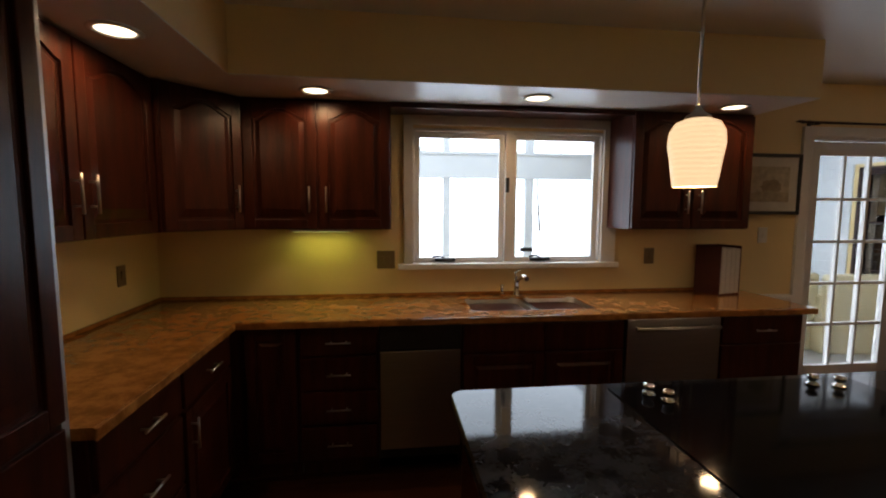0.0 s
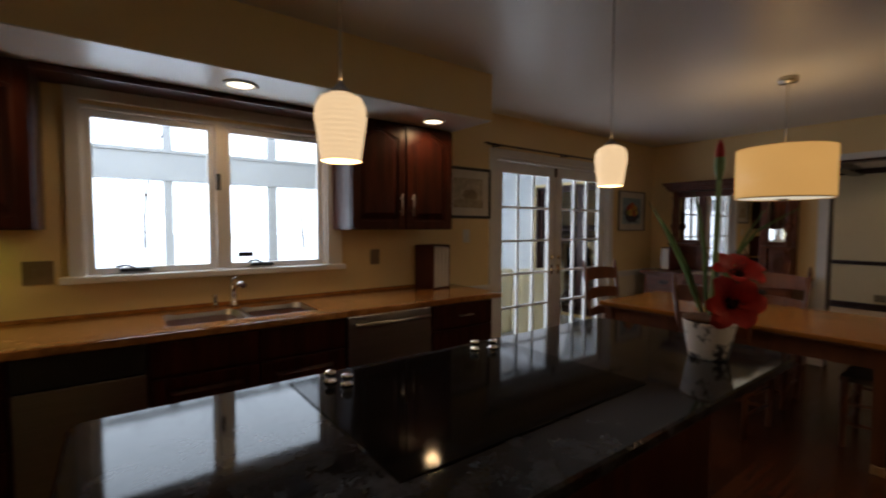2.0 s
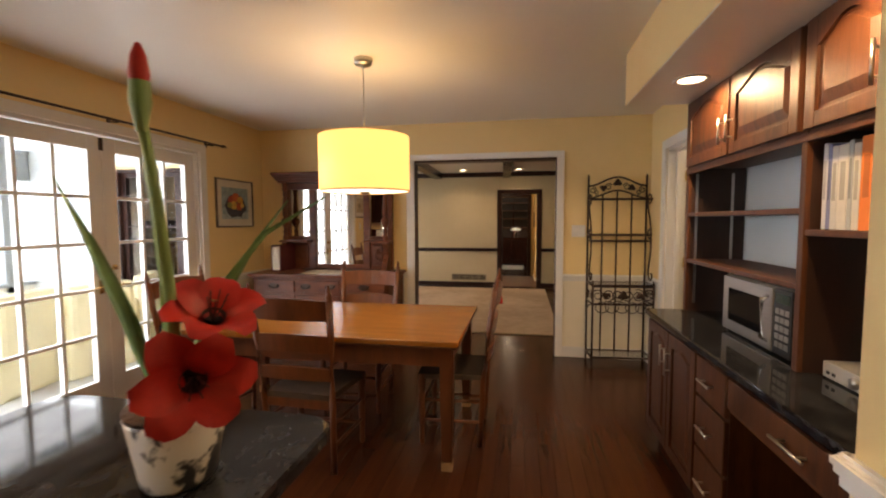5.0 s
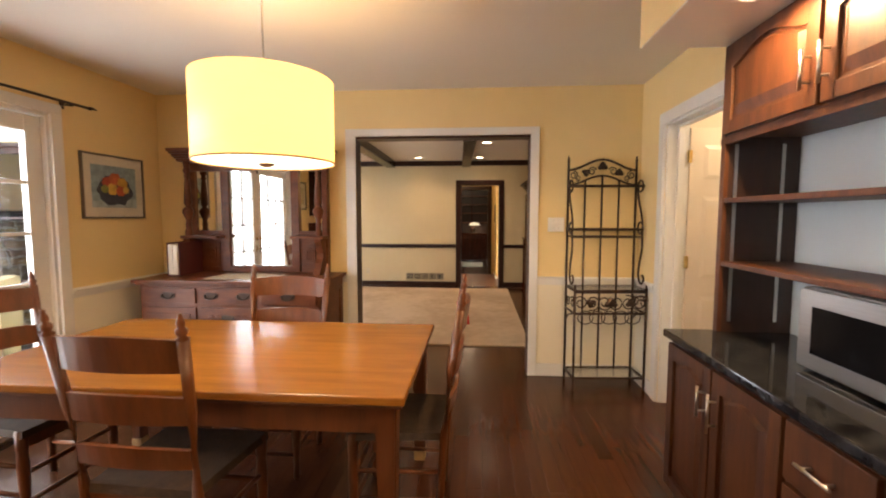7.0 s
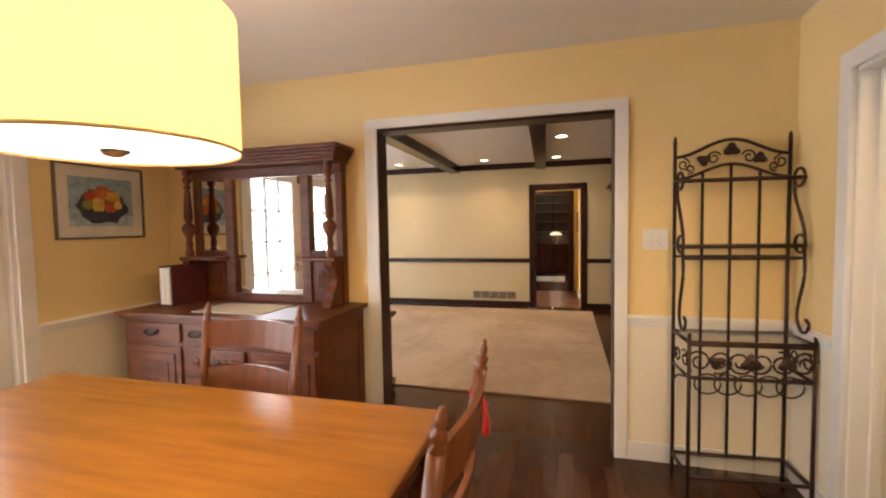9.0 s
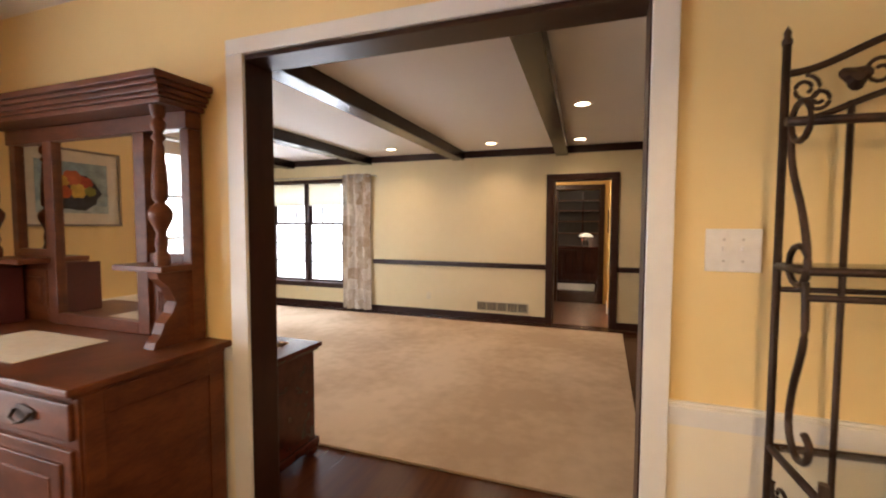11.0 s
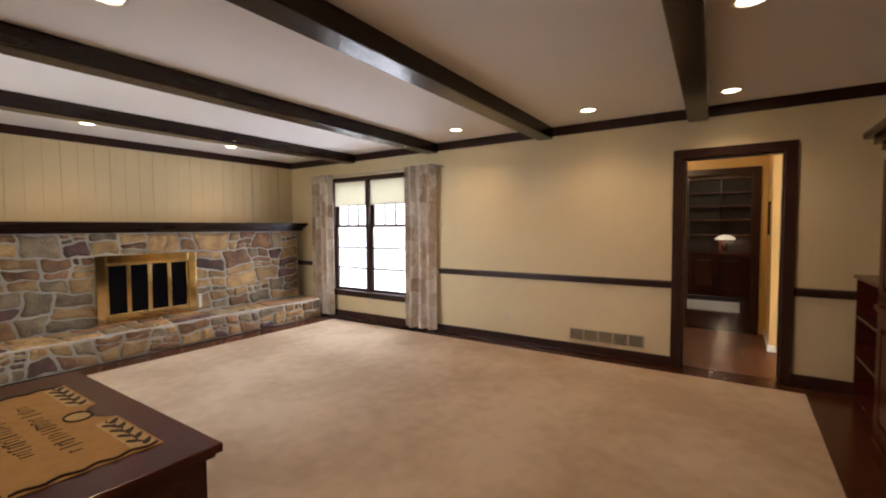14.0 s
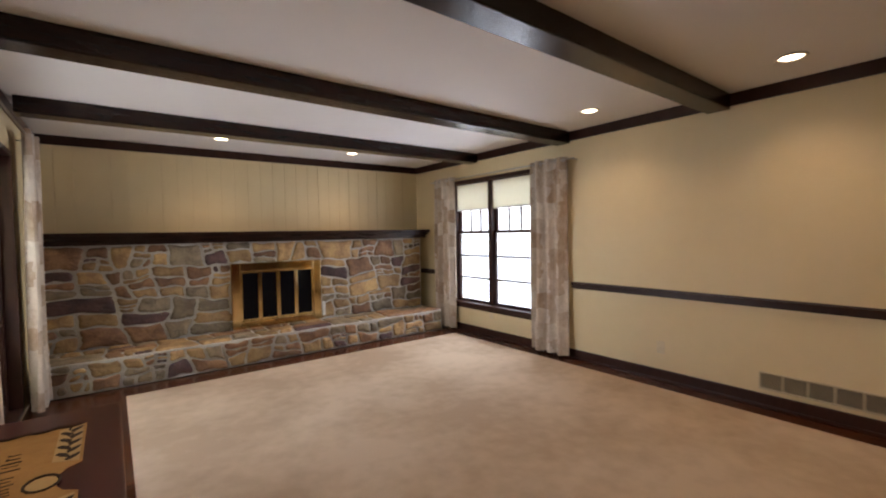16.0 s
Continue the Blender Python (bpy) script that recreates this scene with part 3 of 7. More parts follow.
def sash(parent, x0, x1, z0, z1, y, cols, rows, stile=0.05, bar=0.02, depth=0.035, material=None, bottom=None, label="", glass=None):
    """A glazed frame in the plane y: frame, bars and panes."""
    b = bottom or stile
    material = material or M_WHITE
    f = part("sash_frame", boxes((x0, x0 + stile, y, y + depth, z0, z1), (x1 - stile, x1, y, y + depth, z0, z1), (x0 + stile, x1 - stile, y, y + depth, z0, z0 + b), (x0 + stile, x1 - stile, y, y + depth, z1 - stile, z1), bevel=0.003), material, parent, label)
    gx0, gx1, gz0, gz1 = x0 + stile, x1 - stile, z0 + b, z1 - stile
    for k in range(1, cols):
        x = gx0 + (gx1 - gx0) * k / cols
        part("muntin", boxes((x - bar / 2, x + bar / 2, y + 0.004, y + depth - 0.004, gz0, gz1), bevel=0.002), material, f)
    levels = [gz0 + (gz1 - gz0) * k / rows for k in range(rows + 1)]
    for z in levels[1:-1]:
        part("muntin", boxes((gx0, gx1, y + 0.006, y + depth - 0.006, z - bar / 2, z + bar / 2), bevel=0.002), material, f)
    for i in range(cols):
        for z, z2 in zip(levels, levels[1:]):
            p = part("pane", boxes((gx0 + (gx1 - gx0) * i / cols, gx0 + (gx1 - gx0) * (i + 1) / cols, y + depth / 2, y + depth / 2 + 0.003, z, z2)), glass or M_PANE, f)
            p.visible_shadow = False
    return f


# kitchen window
w1 = thing("window_1", "white double casement window over the sink", "window", kind="structure")
part("window_casing", boxes((0.83, 0.895, N - 0.022, N, 1.11, 2.06), (2.235, 2.345, N - 0.022, N, 1.11, 2.06), (0.83, 2.345, N - 0.022, N, 2.06, 2.125), (0.895, 0.905, N - 0.004, N + 0.10, 1.14, 2.04), (2.22, 2.235, N - 0.004, N + 0.10, 1.14, 2.04), (0.895, 2.235, N - 0.004, N + 0.10, 2.02, 2.04), (1.53, 1.585, N - 0.01, N + 0.10, 1.14, 2.025), bevel=0.004), M_WHITE, w1)
part("window_sill", boxes((0.79, 2.36, N - 0.055, N + 0.10, 1.095, 1.132), bevel=0.006), M_WHITE, w1)
for x0, x1 in ((0.905, 1.53), (1.585, 2.22)):
    sash(w1, x0, x1, 1.132, 2.02, N + 0.03, 1, 1, 0.036)
    bm = boxes((x0 + 0.14, x0 + 0.28, N - 0.005, N + 0.03, 1.145, 1.165), bevel=0.004)
    tube(bm, [(x0 + 0.21, N - 0.01, 1.165), (x0 + 0.17, N - 0.025, 1.185), (x0 + 0.12, N - 0.028, 1.178)], 0.006)
    part("crank_handle", bm, M_BLACK, w1, "dark casement crank")
part("sash_lock", boxes((1.53, 1.555, N - 0.025, N - 0.008, 1.62, 1.72), bevel=0.004), M_BLACK, w1, "dark sash lock")
part("sash_label", boxes((1.655, 1.745, N + 0.02, N + 0.03, 1.205, 1.235)), M_BLACK, w1, "small dark sensor on the sash")

# french doors
fd = thing("door_1", "white french doors with small panes, closed", "french door", kind="structure")
part("door_casing", boxes((3.80, 3.88, N - 0.022, N, 0, 2.06), (5.72, 5.80, N - 0.022, N, 0, 2.06), (3.80, 5.80, N - 0.022, N, 2.06, 2.13), (3.88, 3.905, N - 0.004, N + 0.15, 0, 2.06), (5.695, 5.72, N - 0.004, N + 0.15, 0, 2.06), (3.88, 5.72, N - 0.004, N + 0.15, 2.035, 2.06), bevel=0.004), M_WHITE, fd)
part("threshold", boxes((3.88, 5.72, N - 0.01, N + 0.15, -0.004, 0.018), bevel=0.004), M_NICKEL, fd)
for x0, x1 in ((3.905, 4.795), (4.80, 5.695)):
    leaf = sash(fd, x0, x1, 0.02, 2.03, N + 0.035, 3, 5, 0.105, 0.022, 0.045, bottom=0.25, label="white door leaf", glass=M_PANE_DOOR)
    hx = x1 - 0.05 if x0 < 4 else x0 + 0.05
    bm = boxes((hx - 0.02, hx + 0.02, N + 0.028, N + 0.035, 0.90, 1.0), bevel=0.004)
    tube(bm, [(hx, N + 0.03, 0.95), (hx, N - 0.015, 0.95), (hx + (0.09 if x0 > 4.5 else -0.09), N - 0.018, 0.95)], 0.009)
    lathe(bm, [(0, 1.06), (0.018, 1.065), (0.018, 1.10), (0, 1.105)], 10, hx, N + 0.025)
    part("door_handle", bm, M_BRASS, fd, "brass lever handle")
part("door_bolt", boxes((4.775, 4.80, N + 0.02, N + 0.035, 1.93, 2.02), bevel=0.003), M_IRON, fd)

# curtain rod over the french doors
rod = thing("curtain_rod", "thin dark iron curtain rod above french doors", "curtain rod")
bm = bmesh.new()
tube(bm, [(3.72 + 0.0, 3.665, 2.145), (5.95, 3.665, 2.145)], 0.009)
part("pole", bm, M_IRON, rod)
for x in (3.72, 5.95):
    bm = bmesh.new()
    s = 1 if x > 4 else -1
    tube(bm, [(x, 3.665, 2.145), (x + s * 0.03, 3.665, 2.15), (x + s * 0.06, 3.665, 2.145)], 0.014, 8, 0.004)
    part("finial", bm, M_IRON, rod)
for x in (3.85, 4.83, 5.82):
    bm = boxes((x - 0.015, x + 0.015, N - 0.006, N, 2.115, 2.175))
    tube(bm, [(x, N, 2.145), (x, 3.665, 2.132)], 0.006)
    part("bracket", bm, M_IRON, rod)

# side door standing open into the room behind
sd = thing("door_2", "beige painted panel door standing open", "door", pose(6.225, SD - 0.155, 0, 0, 0, -84), kind="structure")
slab = part("door_slab", boxes((0, 0.78, 0, 0.035, 0.01, 2.0), bevel=0.003), M_DOOR, sd)
for z0, z1 in ((0.22, 0.80), (0.93, 1.52), (1.64, 1.88)):
    for x0, x1 in ((0.10, 0.35), (0.43, 0.68)):
        for side, y in ((-1, 0.0), (1, 0.035)):
            bm = bmesh.new()
            prism(bm, [(x0, z0), (x1, z0), (x1, z1), (x0, z1)], y, y + side * 0.007, 0.03)
            part("door_panel", bm, M_DOOR, slab)
for z in (0.25, 1.05, 1.80):
    part("hinge", boxes((-0.012, 0.012, -0.012, 0.03, z - 0.045, z + 0.045), bevel=0.003), M_BRASS, sd, "brass hinge")

# family room window
M_SHADE_CLOTH = mat("ecru_shade_cloth", (0.82, 0.77, 0.58), 0.8, second=(0.78, 0.72, 0.53), scale=20)
sn = M_SHADE_CLOTH.node_tree
glowing, both = sn.nodes.new("ShaderNodeBsdfTranslucent"), sn.nodes.new("ShaderNodeMixShader")
glowing.inputs[0].default_value, both.inputs[0].default_value = (0.86, 0.84, 0.74, 1), 0.5
sn.links.new(sn.nodes["Principled BSDF"].outputs[0], both.inputs[1])
sn.links.new(glowing.outputs[0], both.inputs[2])
sn.links.new(both.outputs[0], sn.nodes["Material Output"].inputs["Surface"])
w2 = thing("window_2", "dark framed double-hung window pair with bright snow outside", "window", pose(FE, 0, 0, 0, 0, -90), kind="structure")
# local x runs along -y of the room, local y points out
part("window_casing", boxes((-6.05, -5.99, -0.022, 0, 0.36, 2.06), (-4.55, -4.49, -0.022, 0, 0.36, 2.06), (-6.05, -4.49, -0.022, 0, 2.06, 2.11), (-5.99, -4.55, 0, 0.1, 2.045, 2.06), (-5.99, -5.975, 0, 0.1, 0.42, 2.06), (-4.565, -4.55, 0, 0.1, 0.42, 2.06), (-5.30, -5.24, -0.01, 0.1, 0.42, 2.05), bevel=0.004), M_TRIM_DARK, w2)
part("window_sill", boxes((-6.08, -4.46, -0.06, 0.08, 0.39, 0.42), (-6.05, -4.49, -0.022, 0, 0.33, 0.39), bevel=0.005), M_TRIM_DARK, w2)
for x0, x1 in ((-5.975, -5.30), (-5.24, -4.565)):
    sash(w2, x0, x1, 0.42, 1.40, 0.03, 1, 3, 0.035, 0.024, material=M_TRIM_DARK, glass=M_PANE_GREY)
    sash(w2, x0, x1, 1.37, 2.05, 0.066, 3, 2, 0.035, 0.020, 0.03, material=M_TRIM_DARK, glass=M_PANE_GREY)
    bl = part("roller_shade", boxes((x0 + 0.02, x1 - 0.02, 0.012, 0.015, 1.70, 2.05)), M_SHADE_CLOTH, w2, "ecru roller shade drawn part way")
    part("shade_rail", boxes((x0 + 0.02, x1 - 0.02, 0.006, 0.02, 1.685, 1.705), bevel=0.003), M_WHITE, bl)

# patio window on the family room's west side
w3 = thing("window_3", "tall dark framed patio door with snow light", "patio door", pose(FW, 0, 0, 0, 0, 90), kind="structure")
part("window_casing", boxes((4.05, 4.09, -0.022, 0.15, 0.05, 2.06), (5.71, 5.75, -0.022, 0.15, 0.05, 2.06), (4.05, 5.75, -0.022, 0.15, 2.02, 2.06), (4.05, 5.75, -0.022, 0.15, 0.05, 0.09), bevel=0.004), M_TRIM_DARK, w3)
for x0, x1 in ((4.09, 4.90), (4.90, 5.71)):
    sash(w3, x0, x1, 0.09, 2.02, 0.06, 1, 3, 0.06, 0.02, material=M_TRIM_DARK)


# ---- recessed lights ----
M_CAN = mat("white_light_trim", (0.80, 0.78, 0.74), 0.4)
M_BULB = glow("warm_bulb_face", (1.0, 0.78, 0.50), 14.0)


def recessed(x, y, z, power, colour=WARM, group="ceiling lights", cone=125, blend=0.85):
    t = thing("recessed_light", "round recessed ceiling light with white trim, lit", "ceiling light", pose(x, y, z), group)
    bm = bmesh.new()
    lathe(bm, [(0.062, -0.001), (0.085, -0.001), (0.088, -0.006), (0.080, -0.010), (0.064, -0.008), (0.062, -0.001)], 28)
    part("trim_ring", bm, M_CAN, t)
    bm = bmesh.new()
    lathe(bm, [(0, -0.004), (0.055, -0.004), (0.064, -0.002)], 28)
    part("bulb_face", bm, M_BULB, t, "glowing warm bulb")
    lamp("recessed_lamp", "SPOT", pose(x, y, z - 0.02), power, colour, spot=cone, blend=blend, radius=0.05)


for x, y in ((-0.228, 2.519), (0.347, 3.238), (1.568, 3.225), (2.817, 3.259)):
    recessed(x, y, 2.132, 27, (1.0, 0.60, 0.27), cone=172, blend=0.3)
for x, y in ((4.555, -0.045), (3.533, -0.003)):
    recessed(x, y, 2.132, 42, WARMER, cone=172, blend=0.3)
for x, y in ((10.9, 1.97), (10.88, 3.4), (10.97, 0.865), (10.0, 6.31), (8.46, 6.26), (7.612, 3.234), (7.62, 1.796), (9.35, 0.768)):
    recessed(x, y, HF, 23, SOFT, cone=130)


# ---- cabinets ----
def arch_pts(x0, x1, z0, z1, rise):
    """A panel outline with a cathedral arch at its top."""
    pts = [(x0, z0), (x1, z0), (x1, z1 - rise)]
    w = x1 - x0
    for k in range(1, 12):
        u = k / 12
        s = 0.5 - 0.5 * math.cos(2 * math.pi * u)
        pts.append((x1 - w * u, z1 - rise + rise * s ** 0.7))
    return pts + [(x0, z1 - rise)]


def cab_door(parent, x0, x1, z0, z1, y, material, arch=0.05, handle=None, name="door", stile=0.055):
    """A raised-panel door on the face y, looking to -y. handle: (x, z, length, upright)."""
    bm = bmesh.new()
    box(bm, x0, x1, y - 0.010, y, z0, z1)
    st = min(stile, (x1 - x0) * 0.22, (z1 - z0) * 0.28)
    box(bm, x0, x0 + st, y - 0.022, y - 0.008, z0, z1, bevel=0.003)
    box(bm, x1 - st, x1, y - 0.022, y - 0.008, z0, z1, bevel=0.003)
    box(bm, x0 + st, x1 - st, y - 0.022, y - 0.008, z0, z0 + st, bevel=0.003)
    if arch:
        top = [(x1 - st, z1), (x0 + st, z1)]
        inner = arch_pts(x0 + st, x1 - st, z0 + st, z1 - st * 0.8, arch)
        prism(bm, top + list(reversed(inner[2:])), y - 0.008, y - 0.022)
    else:
        box(bm, x0 + st, x1 - st, y - 0.022, y - 0.008, z1 - st, z1, bevel=0.003)
    d = part(name, bm, material, parent)
    g = 0.012
    bm = bmesh.new()
    if arch:
        prism(bm, arch_pts(x0 + st + g, x1 - st - g, z0 + st + g, z1 - st * 0.8 - g, arch), y - 0.009, y - 0.022, inset=0.028)
    else:
        prism(bm, [(x0 + st + g, z0 + st + g), (x1 - st - g, z0 + st + g), (x1 - st - g, z1 - st - g), (x0 + st + g, z1 - st - g)], y - 0.009, y - 0.021, inset=0.02)
    part("raised_panel", bm, material, d)
    if handle:
        pull(d, handle[0], handle[1], handle[2], handle[3], y - 0.022)
    return d


def drawer(parent, x0, x1, z0, z1, y, material, handle=0.13):
    bm = bmesh.new()
    box(bm, x0, x1, y - 0.02, y, z0, z1, bevel=0.005)
    d = part("drawer", bm, material, parent)
    if handle:
        pull(d, (x0 + x1) / 2, (z0 + z1) / 2, handle, False, y - 0.02)
    return d


def cabinet(name, label, m, w, d, z0, z1, material, toe=0.0, category="cabinet", group=""):
    """A carcass whose face is the local plane y = 0, going back to y = d."""
    c = thing(name, label, category, m, group)
    bm = boxes((0, w, 0, d, z0 + toe, z1))
    if toe:
        box(bm, 0, w, 0.06, d, z0, z0 + toe)
    part("body", bm, material, c)
    return c


G_UP, G_LOW = "kitchen wall cabinets", "kitchen base cabinets"
# wall cabinets north, left of the window
c = cabinet("wall_cabinet", "dark cherry wall cabinet with two arched doors", pose(-0.10, 3.44, 0), 0.845, 0.31, 1.38, 2.13, M_CAB, group=G_UP)
cab_door(c, 0.01, 0.415, 1.385, 2.115, 0, M_CAB, 0.06, (0.375, 1.555, 0.15, True))
cab_door(c, 0.43, 0.838, 1.385, 2.115, 0, M_CAB, 0.06, (0.47, 1.555, 0.15, True))
ul = thing("under_cabinet_light", "slim fluorescent light under the wall cabinet, lit greenish yellow", "light", pose(0.31, 3.62, 1.38))
part("housing", boxes((-0.19, 0.19, -0.045, 0.045, -0.022, 0), bevel=0.004), M_WHITE, ul)
part("tube", boxes((-0.17, 0.17, -0.03, 0.03, -0.0245, -0.022), bevel=0.001), glow("green_tube", (0.85, 0.95, 0.30), 3.0), ul)
lamp("under_cabinet_lamp", "AREA", pose(0.31, 3.62, 1.345), 1.4, (0.85, 0.85, 0.12), size=0.34, size_y=0.05)
# right of the window
c = cabinet("wall_cabinet", "dark cherry wall cabinet with two arched doors beside the window", pose(2.275, 3.44, 0), 0.84, 0.31, 1.38, 2.13, M_CAB, group=G_UP)
cab_door(c, 0.005, 0.413, 1.385, 2.115, 0, M_CAB, 0.06, (0.373, 1.555, 0.15, True))
cab_door(c, 0.427, 0.835, 1.385, 2.115, 0, M_CAB, 0.06, (0.467, 1.555, 0.15, True))
# diagonal corner
c = thing("corner_cabinet", "dark cherry diagonal corner wall cabinet", "cabinet", group=G_UP)
bm = bmesh.new()
foot = [(-0.10, 3.44), (-0.10, N), (W, N), (W, 3.12), (-0.40, 3.12)]
lo = [bm.verts.new((x, y, 1.38)) for x, y in foot]
hi = [bm.verts.new((x, y, 2.13)) for x, y in foot]
bm.faces.new(lo), bm.faces.new(hi)
for k in range(5):
    bm.faces.new((lo[k], lo[(k + 1) % 5], hi[(k + 1) % 5], hi[k]))
bmesh.ops.recalc_face_normals(bm, faces=bm.faces)
part("body", bm, M_CAB, c)
face = new("door_frame")
face.parent = c
face.matrix_basis = pose(-0.40, 3.12, 0, 0, 0, math.degrees(math.atan2(0.32, 0.30)))
cab_door(face, 0.012, 0.425, 1.385, 2.115, 0, M_CAB, 0.06, (0.385, 1.555, 0.15, True))
# west wall cabinets
for y0, y1 in ((2.10, 3.12),):
    c = cabinet("wall_cabinet", "dark cherry wall cabinet with two arched doors over the tan counter", pose(-0.42, y0, 0, 0, 0, 90), y1 - y0, 0.31, 1.38, 2.13, M_CAB, group=G_UP)
    cab_door(c, 0.005, 0.455, 1.385, 2.115, 0, M_CAB, 0.06, (0.415, 1.555, 0.15, True))
    cab_door(c, 0.465, 0.99, 1.385, 2.115, 0, M_CAB, 0.06, (0.505, 1.555, 0.15, True))
structure("cabinet_top_trim", boxes((0.745, 2.275, 3.43, 3.45, 2.10, 2.131), (0.745, 2.275, 3.45, N, 2.122, 2.131)), M_CAB, "thin dark valance strip over the window", "trim")

# base cabinets north: front plane y = 3.14
def base_unit(name, label, x0, x1):
    return cabinet(name, label, pose(x0, 3.15, 0), x1 - x0, N - 3.15, 0, 0.875, M_CAB, 0.10, group=G_LOW)


c = base_unit("base_cabinet", "dark cherry corner base cabinet", W, 0.24)
cab_door(c, 0.70, 0.96, 0.12, 0.86, 0, M_CAB, 0)
c = base_unit("drawer_cabinet", "dark cherry base cabinet with four drawers", 0.245, 0.668)
for z0, z1 in ((0.715, 0.86), (0.52, 0.70), (0.325, 0.505), (0.12, 0.31)):
    drawer(c, 0.01, 0.413, z0, z1, 0, M_CAB)
c = thing("trash_compactor", "stainless steel trash compactor under the counter", "appliance", pose(0.672, 3.15, 0))
part("body", boxes((0, 0.456, 0, 0.56, 0.1, 0.875)), M_BLACK, c)
part("front_panel", boxes((0.006, 0.452, -0.02, 0, 0.16, 0.722), bevel=0.004), M_STEEL, c, "brushed stainless front")
part("control_panel", boxes((0.006, 0.452, -0.018, 0, 0.73, 0.868), bevel=0.004), M_BLACK, c, "black control strip")
c = base_unit("sink_cabinet", "dark cherry sink base cabinet with doors", 1.132, 2.105)
drawer(c, 0.01, 0.48, 0.70, 0.86, 0, M_CAB, 0); drawer(c, 0.49, 0.962, 0.70, 0.86, 0, M_CAB, 0)
cab_door(c, 0.01, 0.48, 0.12, 0.685, 0, M_CAB, 0); cab_door(c, 0.49, 0.962, 0.12, 0.685, 0, M_CAB, 0)
c = thing("dishwasher", "stainless steel dishwasher under the tan counter", "dishwasher", pose(2.108, 3.15, 0))
part("body", boxes((0, 0.607, 0, 0.56, 0.1, 0.875)), M_BLACK, c)
part("door", boxes((0.004, 0.603, -0.024, 0, 0.12, 0.865), bevel=0.006), M_STEEL, c, "brushed stainless door")
bm = bmesh.new()
tube(bm, [(0.04, -0.065, 0.815), (0.30, -0.075, 0.815), (0.57, -0.065, 0.815)], 0.012, 10)
for x in (0.06, 0.55):
    tube(bm, [(x, -0.02, 0.815), (x, -0.066, 0.815)], 0.008)
part("handle", bm, M_STEEL, c, "stainless bar handle")
c = base_unit("drawer_cabinet", "dark cherry base cabinet at the counter's end", 2.718, 3.28)
drawer(c, 0.01, 0.55, 0.70, 0.86, 0, M_CAB)
for z0, z1 in ((0.42, 0.685), (0.12, 0.405)):
    drawer(c, 0.01, 0.55, z0, z1, 0, M_CAB, 0)
# west base cabinets: front x = -0.10
for y0, y1 in ((2.04, 2.56), (2.565, 3.10)):
    c = cabinet("base_cabinet", "dark cherry base cabinet with a drawer above a door", pose(-0.105, y0, 0, 0, 0, 90), y1 - y0, 0.62, 0, 0.875, M_CAB, 0.10, group=G_LOW)
    drawer(c, 0.01, y1 - y0 - 0.01, 0.70, 0.86, 0, M_CAB)
    if y0 < 2.5:
        drawer(c, 0.01, y1 - y0 - 0.01, 0.42, 0.685, 0, M_CAB); drawer(c, 0.01, y1 - y0 - 0.01, 0.12, 0.405, 0, M_CAB)
    else:
        cab_door(c, 0.01, y1 - y0 - 0.01, 0.12, 0.685, 0, M_CAB, 0, (0.05, 0.58, 0.13, True))

# L-shaped counter with the sink cut out
bm = bmesh.new()
SX0, SX1, SY0, SY1 = 1.20, 2.00, 3.23, 3.62
for x0, x1, y0, y1 in ((W, SX0, 3.115, N), (SX1, 3.34, 3.115, N), (SX0, SX1, 3.115, SY0), (SX0, SX1, SY1, N), (W, -0.07, 2.02, 3.115)):
    box(bm, x0, x1, y0, y1, 0.875, 0.91)
bmesh.ops.remove_doubles(bm, verts=bm.verts, dist=0.0005)
box(bm, -0.07, 3.345, 3.105, 3.117, 0.872, 0.908, bevel=0.004)
box(bm, -0.072, -0.06, 2.018, 3.105, 0.872, 0.908, bevel=0.004)
ct = tagged(new("countertop", mesh_from(bm, "countertop", M_GRANITE_TAN)), "polished tan-brown granite counter in an L", "countertop")
bs = solid("backsplash", boxes((W + 0.012, 3.34, N - 0.012, N, 0.91, 0.93), (W, W + 0.012, 2.02, N, 0.91, 0.93), bevel=0.003), M_GRANITE_TAN, "low tan granite upstand along the wall", "backsplash")

# sink
sk = thing("sink", "double-bowl stainless undermount sink", "sink")
for x0, x1 in ((1.215, 1.585), (1.615, 1.985)):
    bm = bmesh.new()
    rings = []
    for ins, z in ((0, 0.908), (0.004, 0.90), (0.02, 0.74), (0.06, 0.725)):
        ring = []
        xa, xb, ya, yb, r = x0 + ins, x1 - ins, SY0 + 0.01 + ins, SY1 - 0.01 - ins, 0.06
        for cx, cy, a0 in ((xb - r, yb - r, 0), (xa + r, yb - r, 90), (xa + r, ya + r, 180), (xb - r, ya + r, 270)):
            for k in range(5):
                a = radians(a0 + 22.5 * k)
                ring.append(bm.verts.new((cx + r * math.cos(a), cy + r * math.sin(a), z)))
        rings.append(ring)
    for a, b in zip(rings, rings[1:]):
        for k in range(len(a)):
            f = bm.faces.new((a[k], a[(k + 1) % len(a)], b[(k + 1) % len(a)], b[k]))
            f.smooth = True
    bm.faces.new(rings[-1])
    part("bowl", bm, M_STEEL, sk)
    bm = bmesh.new()
    lathe(bm, [(0, 0.728), (0.035, 0.73), (0.042, 0.727)], 16, (x0 + x1) / 2, 3.45)
    part("drain", bm, M_CHROME, sk)
